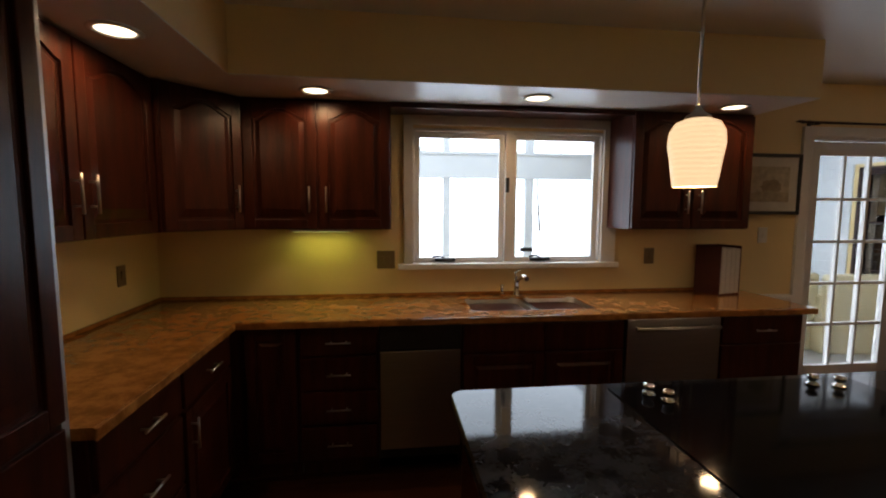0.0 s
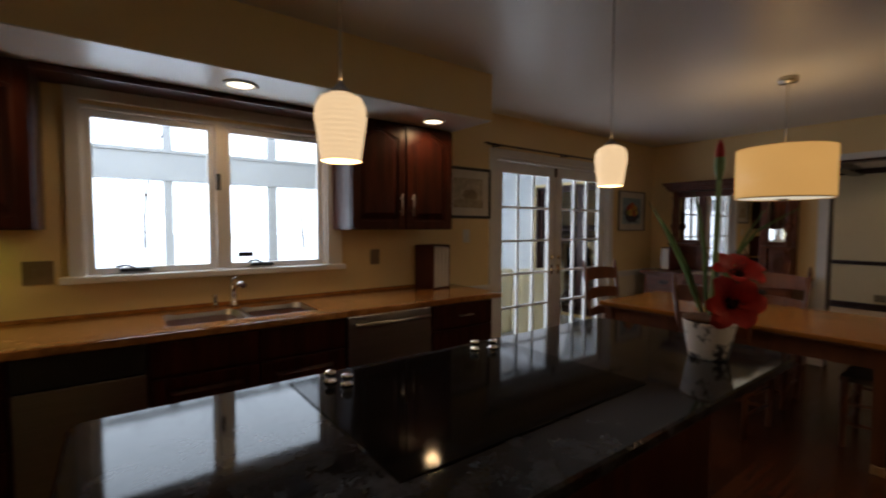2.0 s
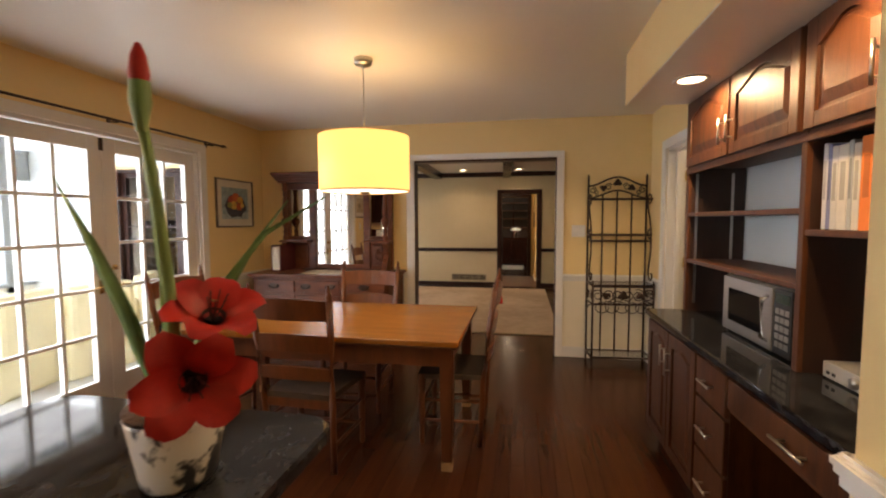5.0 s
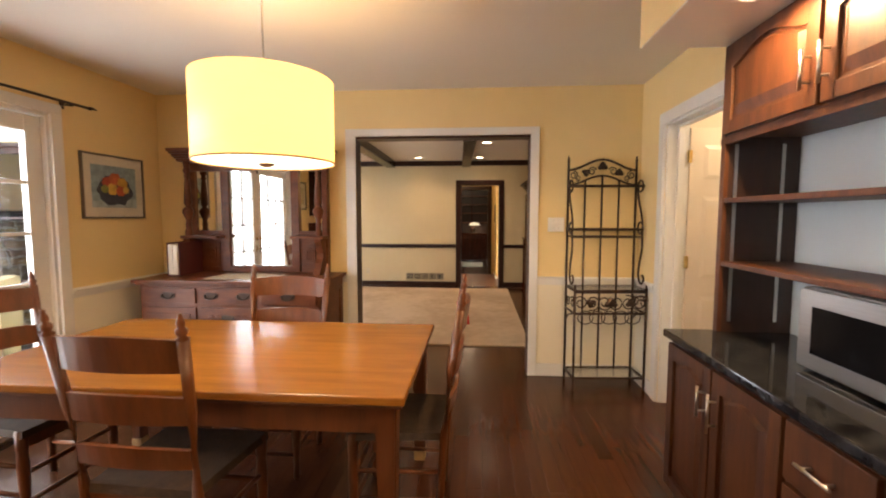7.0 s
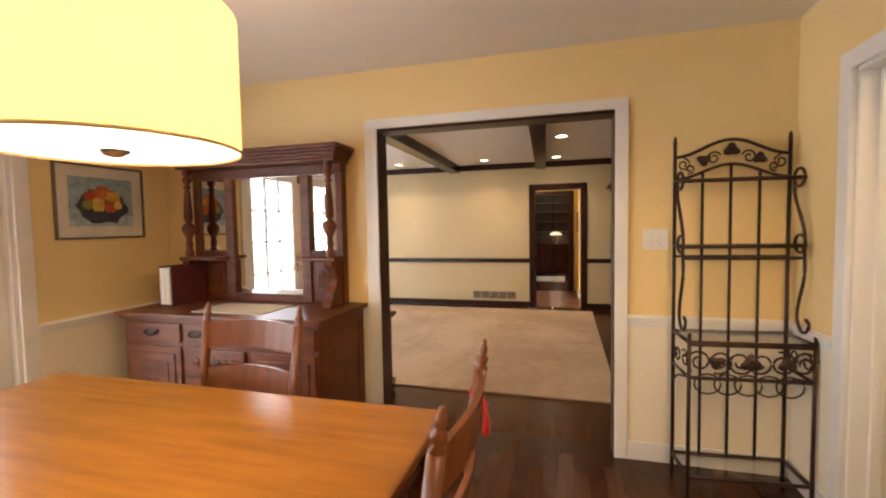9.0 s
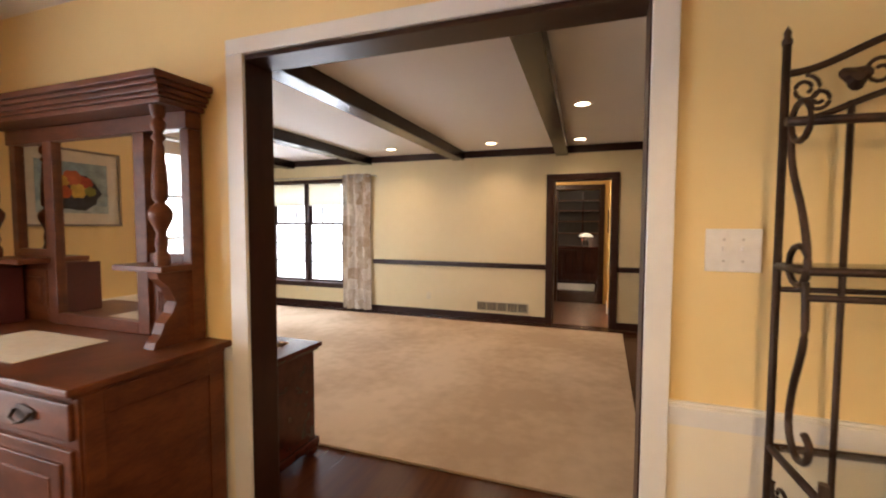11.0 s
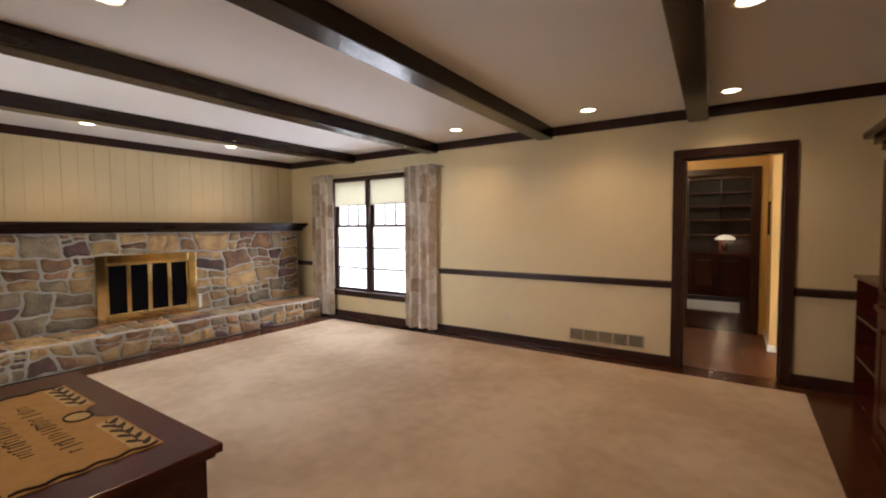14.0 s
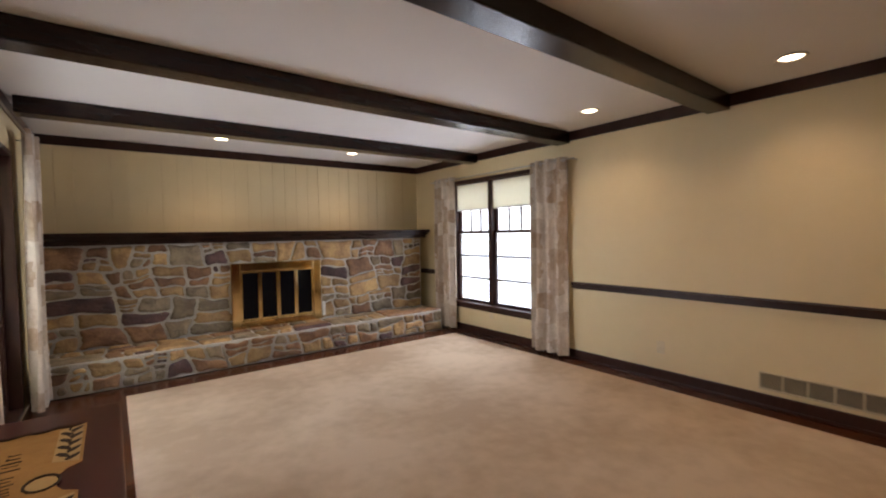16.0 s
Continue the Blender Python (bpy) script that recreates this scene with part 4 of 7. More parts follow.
part("rim", boxes((SX0, SX1, SY0, SY0 + 0.014, 0.88, 0.9105), (SX0, SX1, SY1 - 0.014, SY1, 0.88, 0.9105), (SX0, 1.218, SY0 + 0.014, SY1 - 0.014, 0.88, 0.9105), (1.982, SX1, SY0 + 0.014, SY1 - 0.014, 0.88, 0.9105), bevel=0.003), M_GRANITE_TAN, sk, "tan granite lip round the bowls")
part("divider", boxes((1.583, 1.617, SY0 + 0.014, SY1 - 0.014, 0.86, 0.898), bevel=0.006), M_STEEL, sk)
fa = thing("faucet", "chrome kitchen faucet with a pull-out spout", "faucet", pose(1.60, 3.665, 0.91) @ Matrix.Scale(0.84, 4))
bm = bmesh.new()
lathe(bm, [(0, 0), (0.032, 0), (0.03, 0.012), (0.022, 0.03), (0.02, 0.10), (0.024, 0.12), (0.018, 0.15), (0, 0.155)], 16)
part("base", bm, M_CHROME, fa)
bm = bmesh.new()
tube(bm, [(0, 0, 0.11), (0.01, -0.05, 0.155), (0.025, -0.11, 0.175), (0.035, -0.16, 0.165)], 0.015, 10, 0.021)
part("spout", bm, M_CHROME, fa)
bm = bmesh.new()
tube(bm, [(0, 0, 0.15), (-0.01, 0.01, 0.19), (0.03, -0.01, 0.215)], 0.012, 8, 0.007)
part("lever", bm, M_CHROME, fa)
sp = thing("side_spray", "small chrome soap dispenser by the faucet", "dispenser", pose(1.50, 3.67, 0.91))
bm = bmesh.new()
lathe(bm, [(0, 0), (0.018, 0), (0.014, 0.02), (0.010, 0.06), (0.014, 0.075), (0, 0.08)], 12)
part("pump", bm, M_CHROME, sp)

# wood-panelled fridge at the counter's west end, built like a tall cabinet
c = cabinet("tall_cabinet", "tall dark wood-panelled fridge with a steel edge", pose(-0.135, 1.0, 0, 0, 0, 90), 1.01, 0.59, 0, 2.13, M_CAB, 0.10)
cab_door(c, 0.01, 0.49, 0.95, 2.11, 0, M_CAB, 0.06)
cab_door(c, 0.50, 0.985, 0.95, 2.11, 0, M_CAB, 0.06)
drawer(c, 0.01, 0.985, 0.56, 0.93, 0, M_CAB, 0.4); drawer(c, 0.01, 0.985, 0.12, 0.545, 0, M_CAB, 0.4)
part("edge_strip", boxes((0.978, 1.008, -0.014, 0, 0.10, 2.12), bevel=0.003), mat("worn_satin_steel", (0.46, 0.46, 0.47), 0.48, 1.0), c, "bright steel edge strip")

# ---- island ----
isl = thing("kitchen_island", "dark cherry kitchen island with drawers", "kitchen island")
part("body", boxes((0.97, 3.02, 1.52, 2.10, 0.10, 0.872), (1.0, 2.99, 1.56, 2.05, 0, 0.10)), M_CAB, isl)
part("end_panel", boxes((0.955, 0.97, 1.53, 2.09, 0.12, 0.85), bevel=0.004), M_CAB, isl)
bm = bmesh.new()
ring = []
for cx, cy, a0, r in ((3.06, 2.06, 0, 0.09), (0.96, 2.115, 90, 0.04), (0.96, 1.31, 180, 0.04), (3.06, 1.34, 270, 0.08)):
    for k in range(6):
        a = radians(a0 + 18 * k)
        ring.append((cx + r * math.cos(a), cy + r * math.sin(a)))
levels = []
for ins, z in ((0.006, 0.872), (0, 0.878), (0, 0.903), (0.006, 0.91)):
    levels.append([bm.verts.new((x + (ins if x < 2 else -ins), y + (ins if y < 1.7 else -ins), z)) for x, y in ring])
for a, b in zip(levels, levels[1:]):
    for k in range(len(a)):
        bm.faces.new((a[k], a[(k + 1) % len(a)], b[(k + 1) % len(a)], b[k]))
bm.faces.new(levels[-1]), bm.faces.new(levels[0][::-1])
tagged(new("island_top", mesh_from(bm, "island_top", M_GRANITE_BLACK)), "polished black cloudy granite island top", "countertop")
ck = thing("cooktop", "black glass cooktop set into the island", "cooktop", pose(1.90, 1.78, 0.91))
part("glass_plate", boxes((-0.45, 0.45, -0.33, 0.33, 0, 0.004), bevel=0.0015), M_GLASS_BLACK, ck)
for x, y in ((-0.345, 0.26), (-0.315, 0.205), (0.26, 0.27), (0.335, 0.245)):
    bm = bmesh.new()
    lathe(bm, [(0, 0.004), (0.020, 0.004), (0.020, 0.011), (0.011, 0.017), (0.010, 0.023), (0.017, 0.027), (0.018, 0.037), (0.012, 0.042), (0, 0.043)], 16, x, y)
    part("knob", bm, M_CHROME, ck, "polished chrome knob")


# ---- pendants and drum lamp ----
def shade_material(name, colour, strength, see, ribs=0.0):
    """A lit shade; ribs: how strongly fine rings in the glass vary its glow."""
    m = mat(name, colour, 0.5, second=tuple(c * 0.93 for c in colour), scale=4, stretch=(1, 1, 14), bump=0.2, bump_scale=12)
    n, link = m.node_tree.nodes, m.node_tree.links.new
    b = n["Principled BSDF"]
    b.inputs["Emission Color"].default_value, b.inputs["Emission Strength"].default_value = (*see, 1), strength
    if ribs:
        tex, wave, span = n.new("ShaderNodeTexCoord"), n.new("ShaderNodeTexWave"), n.new("ShaderNodeMapRange")
        wave.bands_direction = "Z"
        wave.inputs["Scale"].default_value, wave.inputs["Distortion"].default_value, wave.inputs["Detail"].default_value = 26.0, 3.0, 3.0
        link(tex.outputs["Object"], wave.inputs["Vector"])
        span.inputs["To Min"].default_value, span.inputs["To Max"].default_value = strength * (1 - ribs), strength
        link(wave.outputs["Fac"], span.inputs["Value"])
        link(span.outputs[0], b.inputs["Emission Strength"])
    return m


M_PEND = shade_material("ribbed_frosted_glass", (0.80, 0.68, 0.48), 3.5, (1.0, 0.66, 0.34), 0.16)
M_DRUM = shade_material("cream_linen_shade", (0.60, 0.45, 0.17), 2.0, (1.0, 0.50, 0.13), 0.05)
M_DIFF = shade_material("frosted_lamp_diffuser", (0.9, 0.85, 0.72), 2.4, (1.0, 0.86, 0.58))


def pendant(x, y, z):
    t = thing("pendant_lamp", "small ribbed glass pendant lamp, lit, over the island", "pendant lamp", pose(x, y, 0), "pendant lamps over the island")
    bm = bmesh.new()
    prof = [(0.049, z), (0.053, z + 0.03), (0.059, z + 0.07), (0.064, z + 0.105), (0.062, z + 0.135), (0.050, z + 0.156), (0.03, z + 0.166)]
    lathe(bm, [(r + (0.0008 if k % 2 else 0), q) for k, (r, q) in enumerate(prof)], 32)
    part("shade", bm, M_PEND, t, "warm glowing ribbed glass shade")
    bm = bmesh.new()
    lathe(bm, [(0.031, z + 0.160), (0.030, z + 0.172), (0.016, z + 0.182), (0.008, z + 0.192), (0.005, z + 0.20)], 16)
    part("cap", bm, M_NICKEL, t, "nickel cap")
    bm = bmesh.new()
    tube(bm, [(0, 0, z + 0.195), (0, 0, H - 0.02)], 0.004)
    part("stem", bm, M_NICKEL, t)
    bm = bmesh.new()
    lathe(bm, [(0, H - 0.03), (0.05, H - 0.022), (0.06, H - 0.001), (0, H - 0.001)], 20)
    part("canopy", bm, M_NICKEL, t)
    lamp("pendant_bulb", "POINT", pose(x, y, z + 0.03), 5, WARMER, radius=0.045)


pendant(1.488, 1.795, 1.565)
pendant(2.68, 1.80, 1.572)

dl = thing("drum_pendant", "large cream linen drum lamp hanging over the table, lit", "pendant lamp", pose(4.815, 1.80, 0))
bm = bmesh.new()
lathe(bm, [(0.284, 1.612), (0.288, 1.612), (0.288, 1.955), (0.284, 1.955), (0.284, 1.612)], 56)
part("shade", bm, M_DRUM, dl, "cream linen drum shade")
bm = bmesh.new()
lathe(bm, [(0.286, 1.606), (0.290, 1.606), (0.290, 1.614), (0.286, 1.614)], 56)
part("rim", bm, mat("tan_shade_binding", (0.66, 0.52, 0.28), 0.7), dl)
bm = bmesh.new()
lathe(bm, [(0, 1.612), (0.283, 1.612), (0.283, 1.616), (0, 1.616)], 56)
part("diffuser", bm, M_DIFF, dl, "white glowing diffuser")
bm = bmesh.new()
lathe(bm, [(0, 1.588), (0.02, 1.592), (0.034, 1.60), (0.036, 1.606)], 20)
part("finial", bm, M_NICKEL, dl)
bm = bmesh.new()
tube(bm, [(0, 0, 1.9), (0, 0, H - 0.02)], 0.004)
part("stem", bm, M_NICKEL, dl)
bm = bmesh.new()
lathe(bm, [(0, H - 0.04), (0.055, H - 0.038), (0.058, H - 0.001), (0, H - 0.001)], 24)
part("canopy", bm, M_NICKEL, dl)
lamp("drum_bulb_down", "SPOT", pose(4.815, 1.80, 1.58), 15, WARM, spot=160, blend=0.7, radius=0.15)
lamp("drum_bulb_up", "SPOT", pose(4.815, 1.80, 1.80, 180, 0, 0), 13, (1.0, 0.62, 0.24), spot=165, blend=0.7, radius=0.10)

# ---- kitchen small things ----
def plate(x, y, z, w, h, turn, material, label, slots=2):
    p = thing("wall_plate", label, "switch plate", pose(x, y, z, 0, 0, turn))
    part("cover", boxes((-w / 2, w / 2, -0.006, 0, -h / 2, h / 2), bevel=0.002), material, p)
    for k in range(slots):
        u = (k - (slots - 1) / 2) * 0.045
        part("switch", boxes((u - 0.008, u + 0.008, -0.011, -0.006, -0.022, 0.022), bevel=0.002), material, p)


plate(0.71, N, 1.16, 0.12, 0.12, 0, M_PLATE_DARK, "brownish outlet plate on the yellow kitchen wall")
plate(3.53, N, 1.32, 0.075, 0.115, 0, M_PLATE, "ivory switch plate beside the french doors", 1)
plate(2.62, N, 1.17, 0.075, 0.115, 0, M_PLATE_DARK, "brownish outlet plate under the wall cabinet", 1)
plate(W, 3.35, 1.13, 0.075, 0.115, 90, M_PLATE_DARK, "brownish outlet plate above the corner counter", 1)
sw = thing("wall_plate", "ivory double toggle switch plate beside the opening", "switch plate", pose(E, 0.229, 1.308, 0, 0, -90))
part("cover", boxes((-0.068, 0.068, -0.006, 0, -0.06, 0.06), bevel=0.003), M_PLATE, sw)
for u in (-0.023, 0.023):
    part("toggle", boxes((u - 0.005, u + 0.005, -0.018, -0.006, -0.003, 0.012), bevel=0.002), M_PLATE, sw)
    for z in (-0.03, 0.03):
        part("screw", boxes((u - 0.003, u + 0.003, -0.0075, -0.006, z - 0.003, z + 0.003), bevel=0.001), M_NICKEL, sw)


def binder_box(m, label, w, d, h, count):
    """A case with white binders, open to local +x; w across, d deep."""
    b = thing("magazine_box", label, "file box", m)
    part("case", boxes((0, d, 0, 0.01, 0, h), (0, d, w - 0.01, w, 0, h), (0, 0.012, 0.01, w - 0.01, 0, h), (0.012, d - 0.01, 0.01, w - 0.01, 0, 0.012), bevel=0.002), M_MAROON, b)
    step = (w - 0.026) / count
    for k in range(count):
        y = 0.013 + k * step
        part("binder", boxes((0.02, d + 0.004, y, y + step - 0.003, 0.013, h - 0.012 - 0.006 * (k % 2)), bevel=0.003), M_PAPER, b, "white ring binder")


binder_box(pose(2.965, 3.715, 0.91, 0, 0, -78), "maroon box of white binders on the tan counter", 0.20, 0.20, 0.345, 4)


def picture(name, label, m, w, h, frame_w, mat_w, frame_mat, paint):
    """A framed picture whose face looks to -y; paint draws on the art sheet."""
    p = thing(name, label, "picture", m)
    f = frame_w
    part("frame", boxes((-w / 2, w / 2, -0.022, 0, -h / 2, -h / 2 + f), (-w / 2, w / 2, -0.022, 0, h / 2 - f, h / 2), (-w / 2, -w / 2 + f, -0.022, 0, -h / 2 + f, h / 2 - f), (w / 2 - f, w / 2, -0.022, 0, -h / 2 + f, h / 2 - f), bevel=0.003), frame_mat, p)
    part("mount", boxes((-w / 2 + f, w / 2 - f, -0.010, -0.004, -h / 2 + f, h / 2 - f)), mat("mount_card", (0.74, 0.70, 0.60), 0.8), p, "pale card mount")
    paint(p, w / 2 - f - mat_w, h / 2 - f - mat_w)


def blob(cx, cz, rx, rz, seed=0, n=18):
    rnd = random.Random(seed)
    ph = rnd.uniform(0, 6)
    return [(cx + rx * math.cos(6.283 * k / n) * (1 + .12 * math.sin(3 * k + ph)), cz + rz * math.sin(6.283 * k / n) * (1 + .12 * math.cos(2 * k + ph))) for k in range(n)]


def art_sheet(p, pts, y, colour, name="paint_area"):
    bm = bmesh.new()
    prism(bm, pts, y + 0.0012, y)
    part(name, bm, mat("painted_" + name, colour, 0.7, second=tuple(c * 0.65 for c in colour), scale=22, amount=0.7), p)


def landscape(p, a, b):
    art_sheet(p, [(-a, -b), (a, -b), (a, b), (-a, b)], -0.0115, (0.62, 0.55, 0.39), "sheet")
    art_sheet(p, blob(0.02, -0.02, a * 0.5, b * 0.42, 2), -0.0128, (0.40, 0.32, 0.20))
    art_sheet(p, [(-a, -b), (a, -b), (a, -b * 0.5), (0, -b * 0.35), (-a, -b * 0.55)], -0.0140, (0.50, 0.42, 0.27))


def fruit_bowl(p, a, b):
    art_sheet(p, [(-a, -b), (a, -b), (a, b), (-a, b)], -0.0115, (0.33, 0.46, 0.52), "sheet")
    art_sheet(p, [(-a, -b), (a, -b), (a, -b * 0.55), (-a, -b * 0.7)], -0.0126, (0.46, 0.58, 0.62))
    art_sheet(p, blob(0, -0.03, a * 0.78, b * 0.72, 1), -0.0138, (0.05, 0.06, 0.09))
    for k, (x, z, r, c) in enumerate(((-0.07, 0.03, .05, (.5, .09, .05)), (0.0, 0.06, .055, (.62, .16, .06)), (0.07, 0.03, .05, (.7, .42, .08)), (-0.03, -0.02, .05, (.75, .5, .1)), (0.05, -0.03, .045, (.55, .12, .05)), (-0.1, -0.02, .035, (.3, .32, .08)), (0.1, -0.02, .03, (.75, .55, .15)))):
        art_sheet(p, blob(x, z, r, r * 0.9, k), -0.0150 - k * 0.0008, c, "fruit")


picture("picture", "black framed landscape print with a pale mount", pose(3.545, N, 1.70), 0.53, 0.45, 0.025, 0.07, M_BLACK, landscape)
picture("picture", "framed fruit bowl painting in a silver-grey frame", pose(6.22, N, 1.604), 0.59, 0.49, 0.014, 0.07, mat("pewter_frame", (0.22, 0.20, 0.18), 0.35, 0.7), fruit_bowl)

# ---- flower pot ----
M_LEAF = mat("strap_leaf_green", (0.10, 0.19, 0.055), 0.5, second=(0.06, 0.12, 0.03), scale=6, stretch=(3, 3, 1))
M_STALK = mat("pale_flower_stalk", (0.24, 0.34, 0.12), 0.5, second=(0.17, 0.27, 0.09), scale=8)
M_PETAL = mat("scarlet_petal", (0.52, 0.016, 0.010), 0.5, second=(0.34, 0.007, 0.006), scale=9, stretch=(1, 1, 1), amount=0.7)
M_POT = mat("white_glazed_pot", (0.72, 0.70, 0.66), 0.3, second=(0.035, 0.035, 0.045), scale=7.5, detail=3, amount=0.5)
for nd in M_POT.node_tree.nodes:
    if nd.bl_idname == "ShaderNodeMapRange":
        nd.inputs["From Min"].default_value, nd.inputs["From Max"].default_value = 0.66, 0.74
PX, PY = 2.83, 1.465
fp = thing("amaryllis_pot", "potted red amaryllis with two open blooms and a tall bud", "potted plant", pose(PX, PY, 0.91))
bm = bmesh.new()
lathe(bm, [(0, 0), (0.064, 0), (0.068, 0.008), (0.079, 0.07), (0.089, 0.13), (0.091, 0.14), (0.085, 0.14), (0.080, 0.125), (0, 0.12)], 32)
part("pot", bm, M_POT, fp, "white glazed pot with black brushed patches")
bm = bmesh.new()
lathe(bm, [(0.076, 0.128), (0.080, 0.142), (0.091, 0.144), (0.092, 0.152), (0.07, 0.154), (0.04, 0.162), (0, 0.166)], 26)
part("soil", bm, mat("brown_moss", (0.10, 0.055, 0.03), 0.9, second=(0.06, 0.03, 0.018), scale=30, bump=0.9, bump_scale=80), fp)
bm = bmesh.new()
tube(bm, [(-0.005, -0.01, 0.15), (-0.03, -0.025, 0.35), (-0.075, -0.045, 0.55), (-0.112, -0.06, 0.675)], 0.013, 12, 0.008)
part("stalk", bm, M_STALK, fp)
bm = bmesh.new()
lathe(bm, [(0.008, 0.655), (0.011, 0.67), (0.017, 0.70), (0.016, 0.735)], 12, -0.116, -0.062)
part("bud_base", bm, M_STALK, fp)
bm = bmesh.new()
lathe(bm, [(0.0135, 0.728), (0.016, 0.745), (0.012, 0.775), (0.004, 0.795), (0, 0.797)], 12, -0.116, -0.062)
part("bud", bm, M_PETAL, fp, "closed red bud")
bm = bmesh.new()
tube(bm, [(0.0, -0.01, 0.15), (-0.01, -0.03, 0.23), (-0.055, -0.08, 0.262)], 0.012, 10, 0.010)
tube(bm, [(0.0, -0.02, 0.19), (0.03, -0.04, 0.29), (0.035, -0.065, 0.355)], 0.010, 10, 0.008)
part("bloom_stalk", bm, M_STALK, fp)


def strap_leaf(points, width, name="leaf"):
    bm = bmesh.new()
    pts = [Vector(p) for p in points]
    fine = []
    n = len(pts) - 1
    for k in range(13):
        u = k / 12 * n
        i = min(int(u), n - 1)
        fine.append(pts[i].lerp(pts[i + 1], u - i))
    rows = []
    for k, p in enumerate(fine):
        d = (fine[min(k + 1, 12)] - fine[max(k - 1, 0)]).normalized()
        side = d.cross(Vector((0.3, 0.6, 0.75))).normalized()
        fold = side.cross(d)
        w = width * (0.55 + 0.45 * math.sin(math.pi * min(1, k / 9))) * (1 if k < 9 else max(0.06, (12.3 - k) / 3.5))
        rows.append([bm.verts.new(p + side * w + fold * 0.3 * w), bm.verts.new(p), bm.verts.new(p - side * w + fold * 0.3 * w), bm.verts.new(p - fold * 0.004)])
    for a, b in zip(rows, rows[1:]):
        for q in ((0, 1), (1, 2), (2, 3), (3, 0)):
            f = bm.faces.new((a[q[0]], a[q[1]], b[q[1]], b[q[0]]))
            f.smooth = True
    part(name, bm, M_LEAF, fp)


strap_leaf([(-0.02, 0.02, 0.17), (-0.03, 0.07, 0.32), (-0.03, 0.15, 0.47), (-0.02, 0.24, 0.60)], 0.014)
strap_leaf([(0.02, 0.0, 0.17), (0.09, -0.03, 0.35), (0.18, -0.09, 0.48), (0.28, -0.19, 0.57)], 0.015)
strap_leaf([(0.03, 0.01, 0.17), (0.12, -0.02, 0.33), (0.22, -0.04, 0.46), (0.33, -0.06, 0.565)], 0.014)
strap_leaf([(0.0, 0.01, 0.17), (0.02, 0.03, 0.40), (0.03, 0.06, 0.56), (0.035, 0.09, 0.64)], 0.012)


def bloom(centre, aim, size, seed):
    """A trumpet of six curved petals with a dark throat and stamens."""
    rnd = random.Random(seed)
    m = look(centre, Vector(centre) + Vector(aim)) @ pose(0, 0, 0, 180, 0, 0)
    b = new("bloom")
    b.parent, b.matrix_basis = fp, m
    for k in range(6):
        bm = bmesh.new()
        rows = []
        for i in range(8):
            u = i / 7
            out = size * (0.08 + 0.95 * u ** 1.15) * (1 if k % 2 else 0.95)
            up = size * (0.62 * math.sin(u * 1.7) - 0.18 * u ** 4)
            w = size * 0.40 * math.sin(math.pi * (0.10 + 0.80 * u)) ** 0.8
            row = []
            for j in range(5):
                s = (j - 2) / 2
                cup = -0.12 * size * (1 - s * s) * math.sin(math.pi * u) + rnd.uniform(-.012, .012) * size
                row.append(Vector((out, s * w, up + cup)))
            rows.append(row)
        rot = Matrix.Rotation(radians(60 * k + rnd.uniform(-6, 6)), 4, "Z") @ Matrix.Rotation(rnd.uniform(-.12, .12), 4, "Y")
        front = [[bm.verts.new(rot @ v) for v in row] for row in rows]
        back = [[bm.verts.new(rot @ (v - Vector((0, 0, 0.0016)))) for v in row] for row in rows]
        for g, flip in ((front, False), (back, True)):
            for a, c in zip(g, g[1:]):
                for j in range(4):
                    q = (a[j], a[j + 1], c[j + 1], c[j])
                    f = bm.faces.new(q[::-1] if flip else q)
                    f.smooth = True
        part("petal", bm, M_PETAL, b)
    bm = bmesh.new()
    for k in range(6):
        a = 1.05 * k
        tube(bm, [(0, 0, 0), (0.12 * size * math.cos(a), 0.12 * size * math.sin(a), 0.4 * size), (0.2 * size * math.cos(a), 0.2 * size * math.sin(a), 0.75 * size)], 0.0015, 5)
    part("stamens", bm, mat("dark_red_throat", (0.06, 0.004, 0.008), 0.6), b)
    bm = bmesh.new()
    lathe(bm, [(0, 0.004 * size), (0.20 * size, 0.10 * size), (0.24 * size, 0.22 * size)], 14)
    part("throat", bm, mat("blackish_red_throat", (0.03, 0.003, 0.006), 0.6), b)


bloom((-0.055, -0.085, 0.228), (-0.66, -0.62, 0.02), 0.098, 5)
bloom((0.015, -0.075, 0.312), (-0.28, -0.40, 0.80), 0.092, 8)

# ---- dining table and chairs ----
tb = thing("dining_table", "honey-coloured wooden dining table with brown square legs", "dining table")
TX0, TX1, TY0, TY1 = 4.40, 5.43, 1.13, 2.98
part("tabletop", boxes((TX0, TX1, TY0, TY1, 0.728, 0.76), bevel=0.008), M_TABLE, tb, "glossy honey maple top")
part("edge_moulding", boxes((TX0 + 0.012, TX1 - 0.012, TY0 + 0.012, TY1 - 0.012, 0.712, 0.728), bevel=0.005), M_TABLE_LEG, tb)
part("apron", boxes((TX0 + 0.05, TX1 - 0.05, TY0 + 0.06, TY0 + 0.085, 0.60, 0.712), (TX0 + 0.05, TX1 - 0.05, TY1 - 0.085, TY1 - 0.06, 0.60, 0.712), (TX0 + 0.06, TX0 + 0.085, TY0 + 0.085, TY1 - 0.085, 0.60, 0.712), (TX1 - 0.085, TX1 - 0.06, TY0 + 0.085, TY1 - 0.085, 0.60, 0.712)), M_TABLE_LEG, tb)
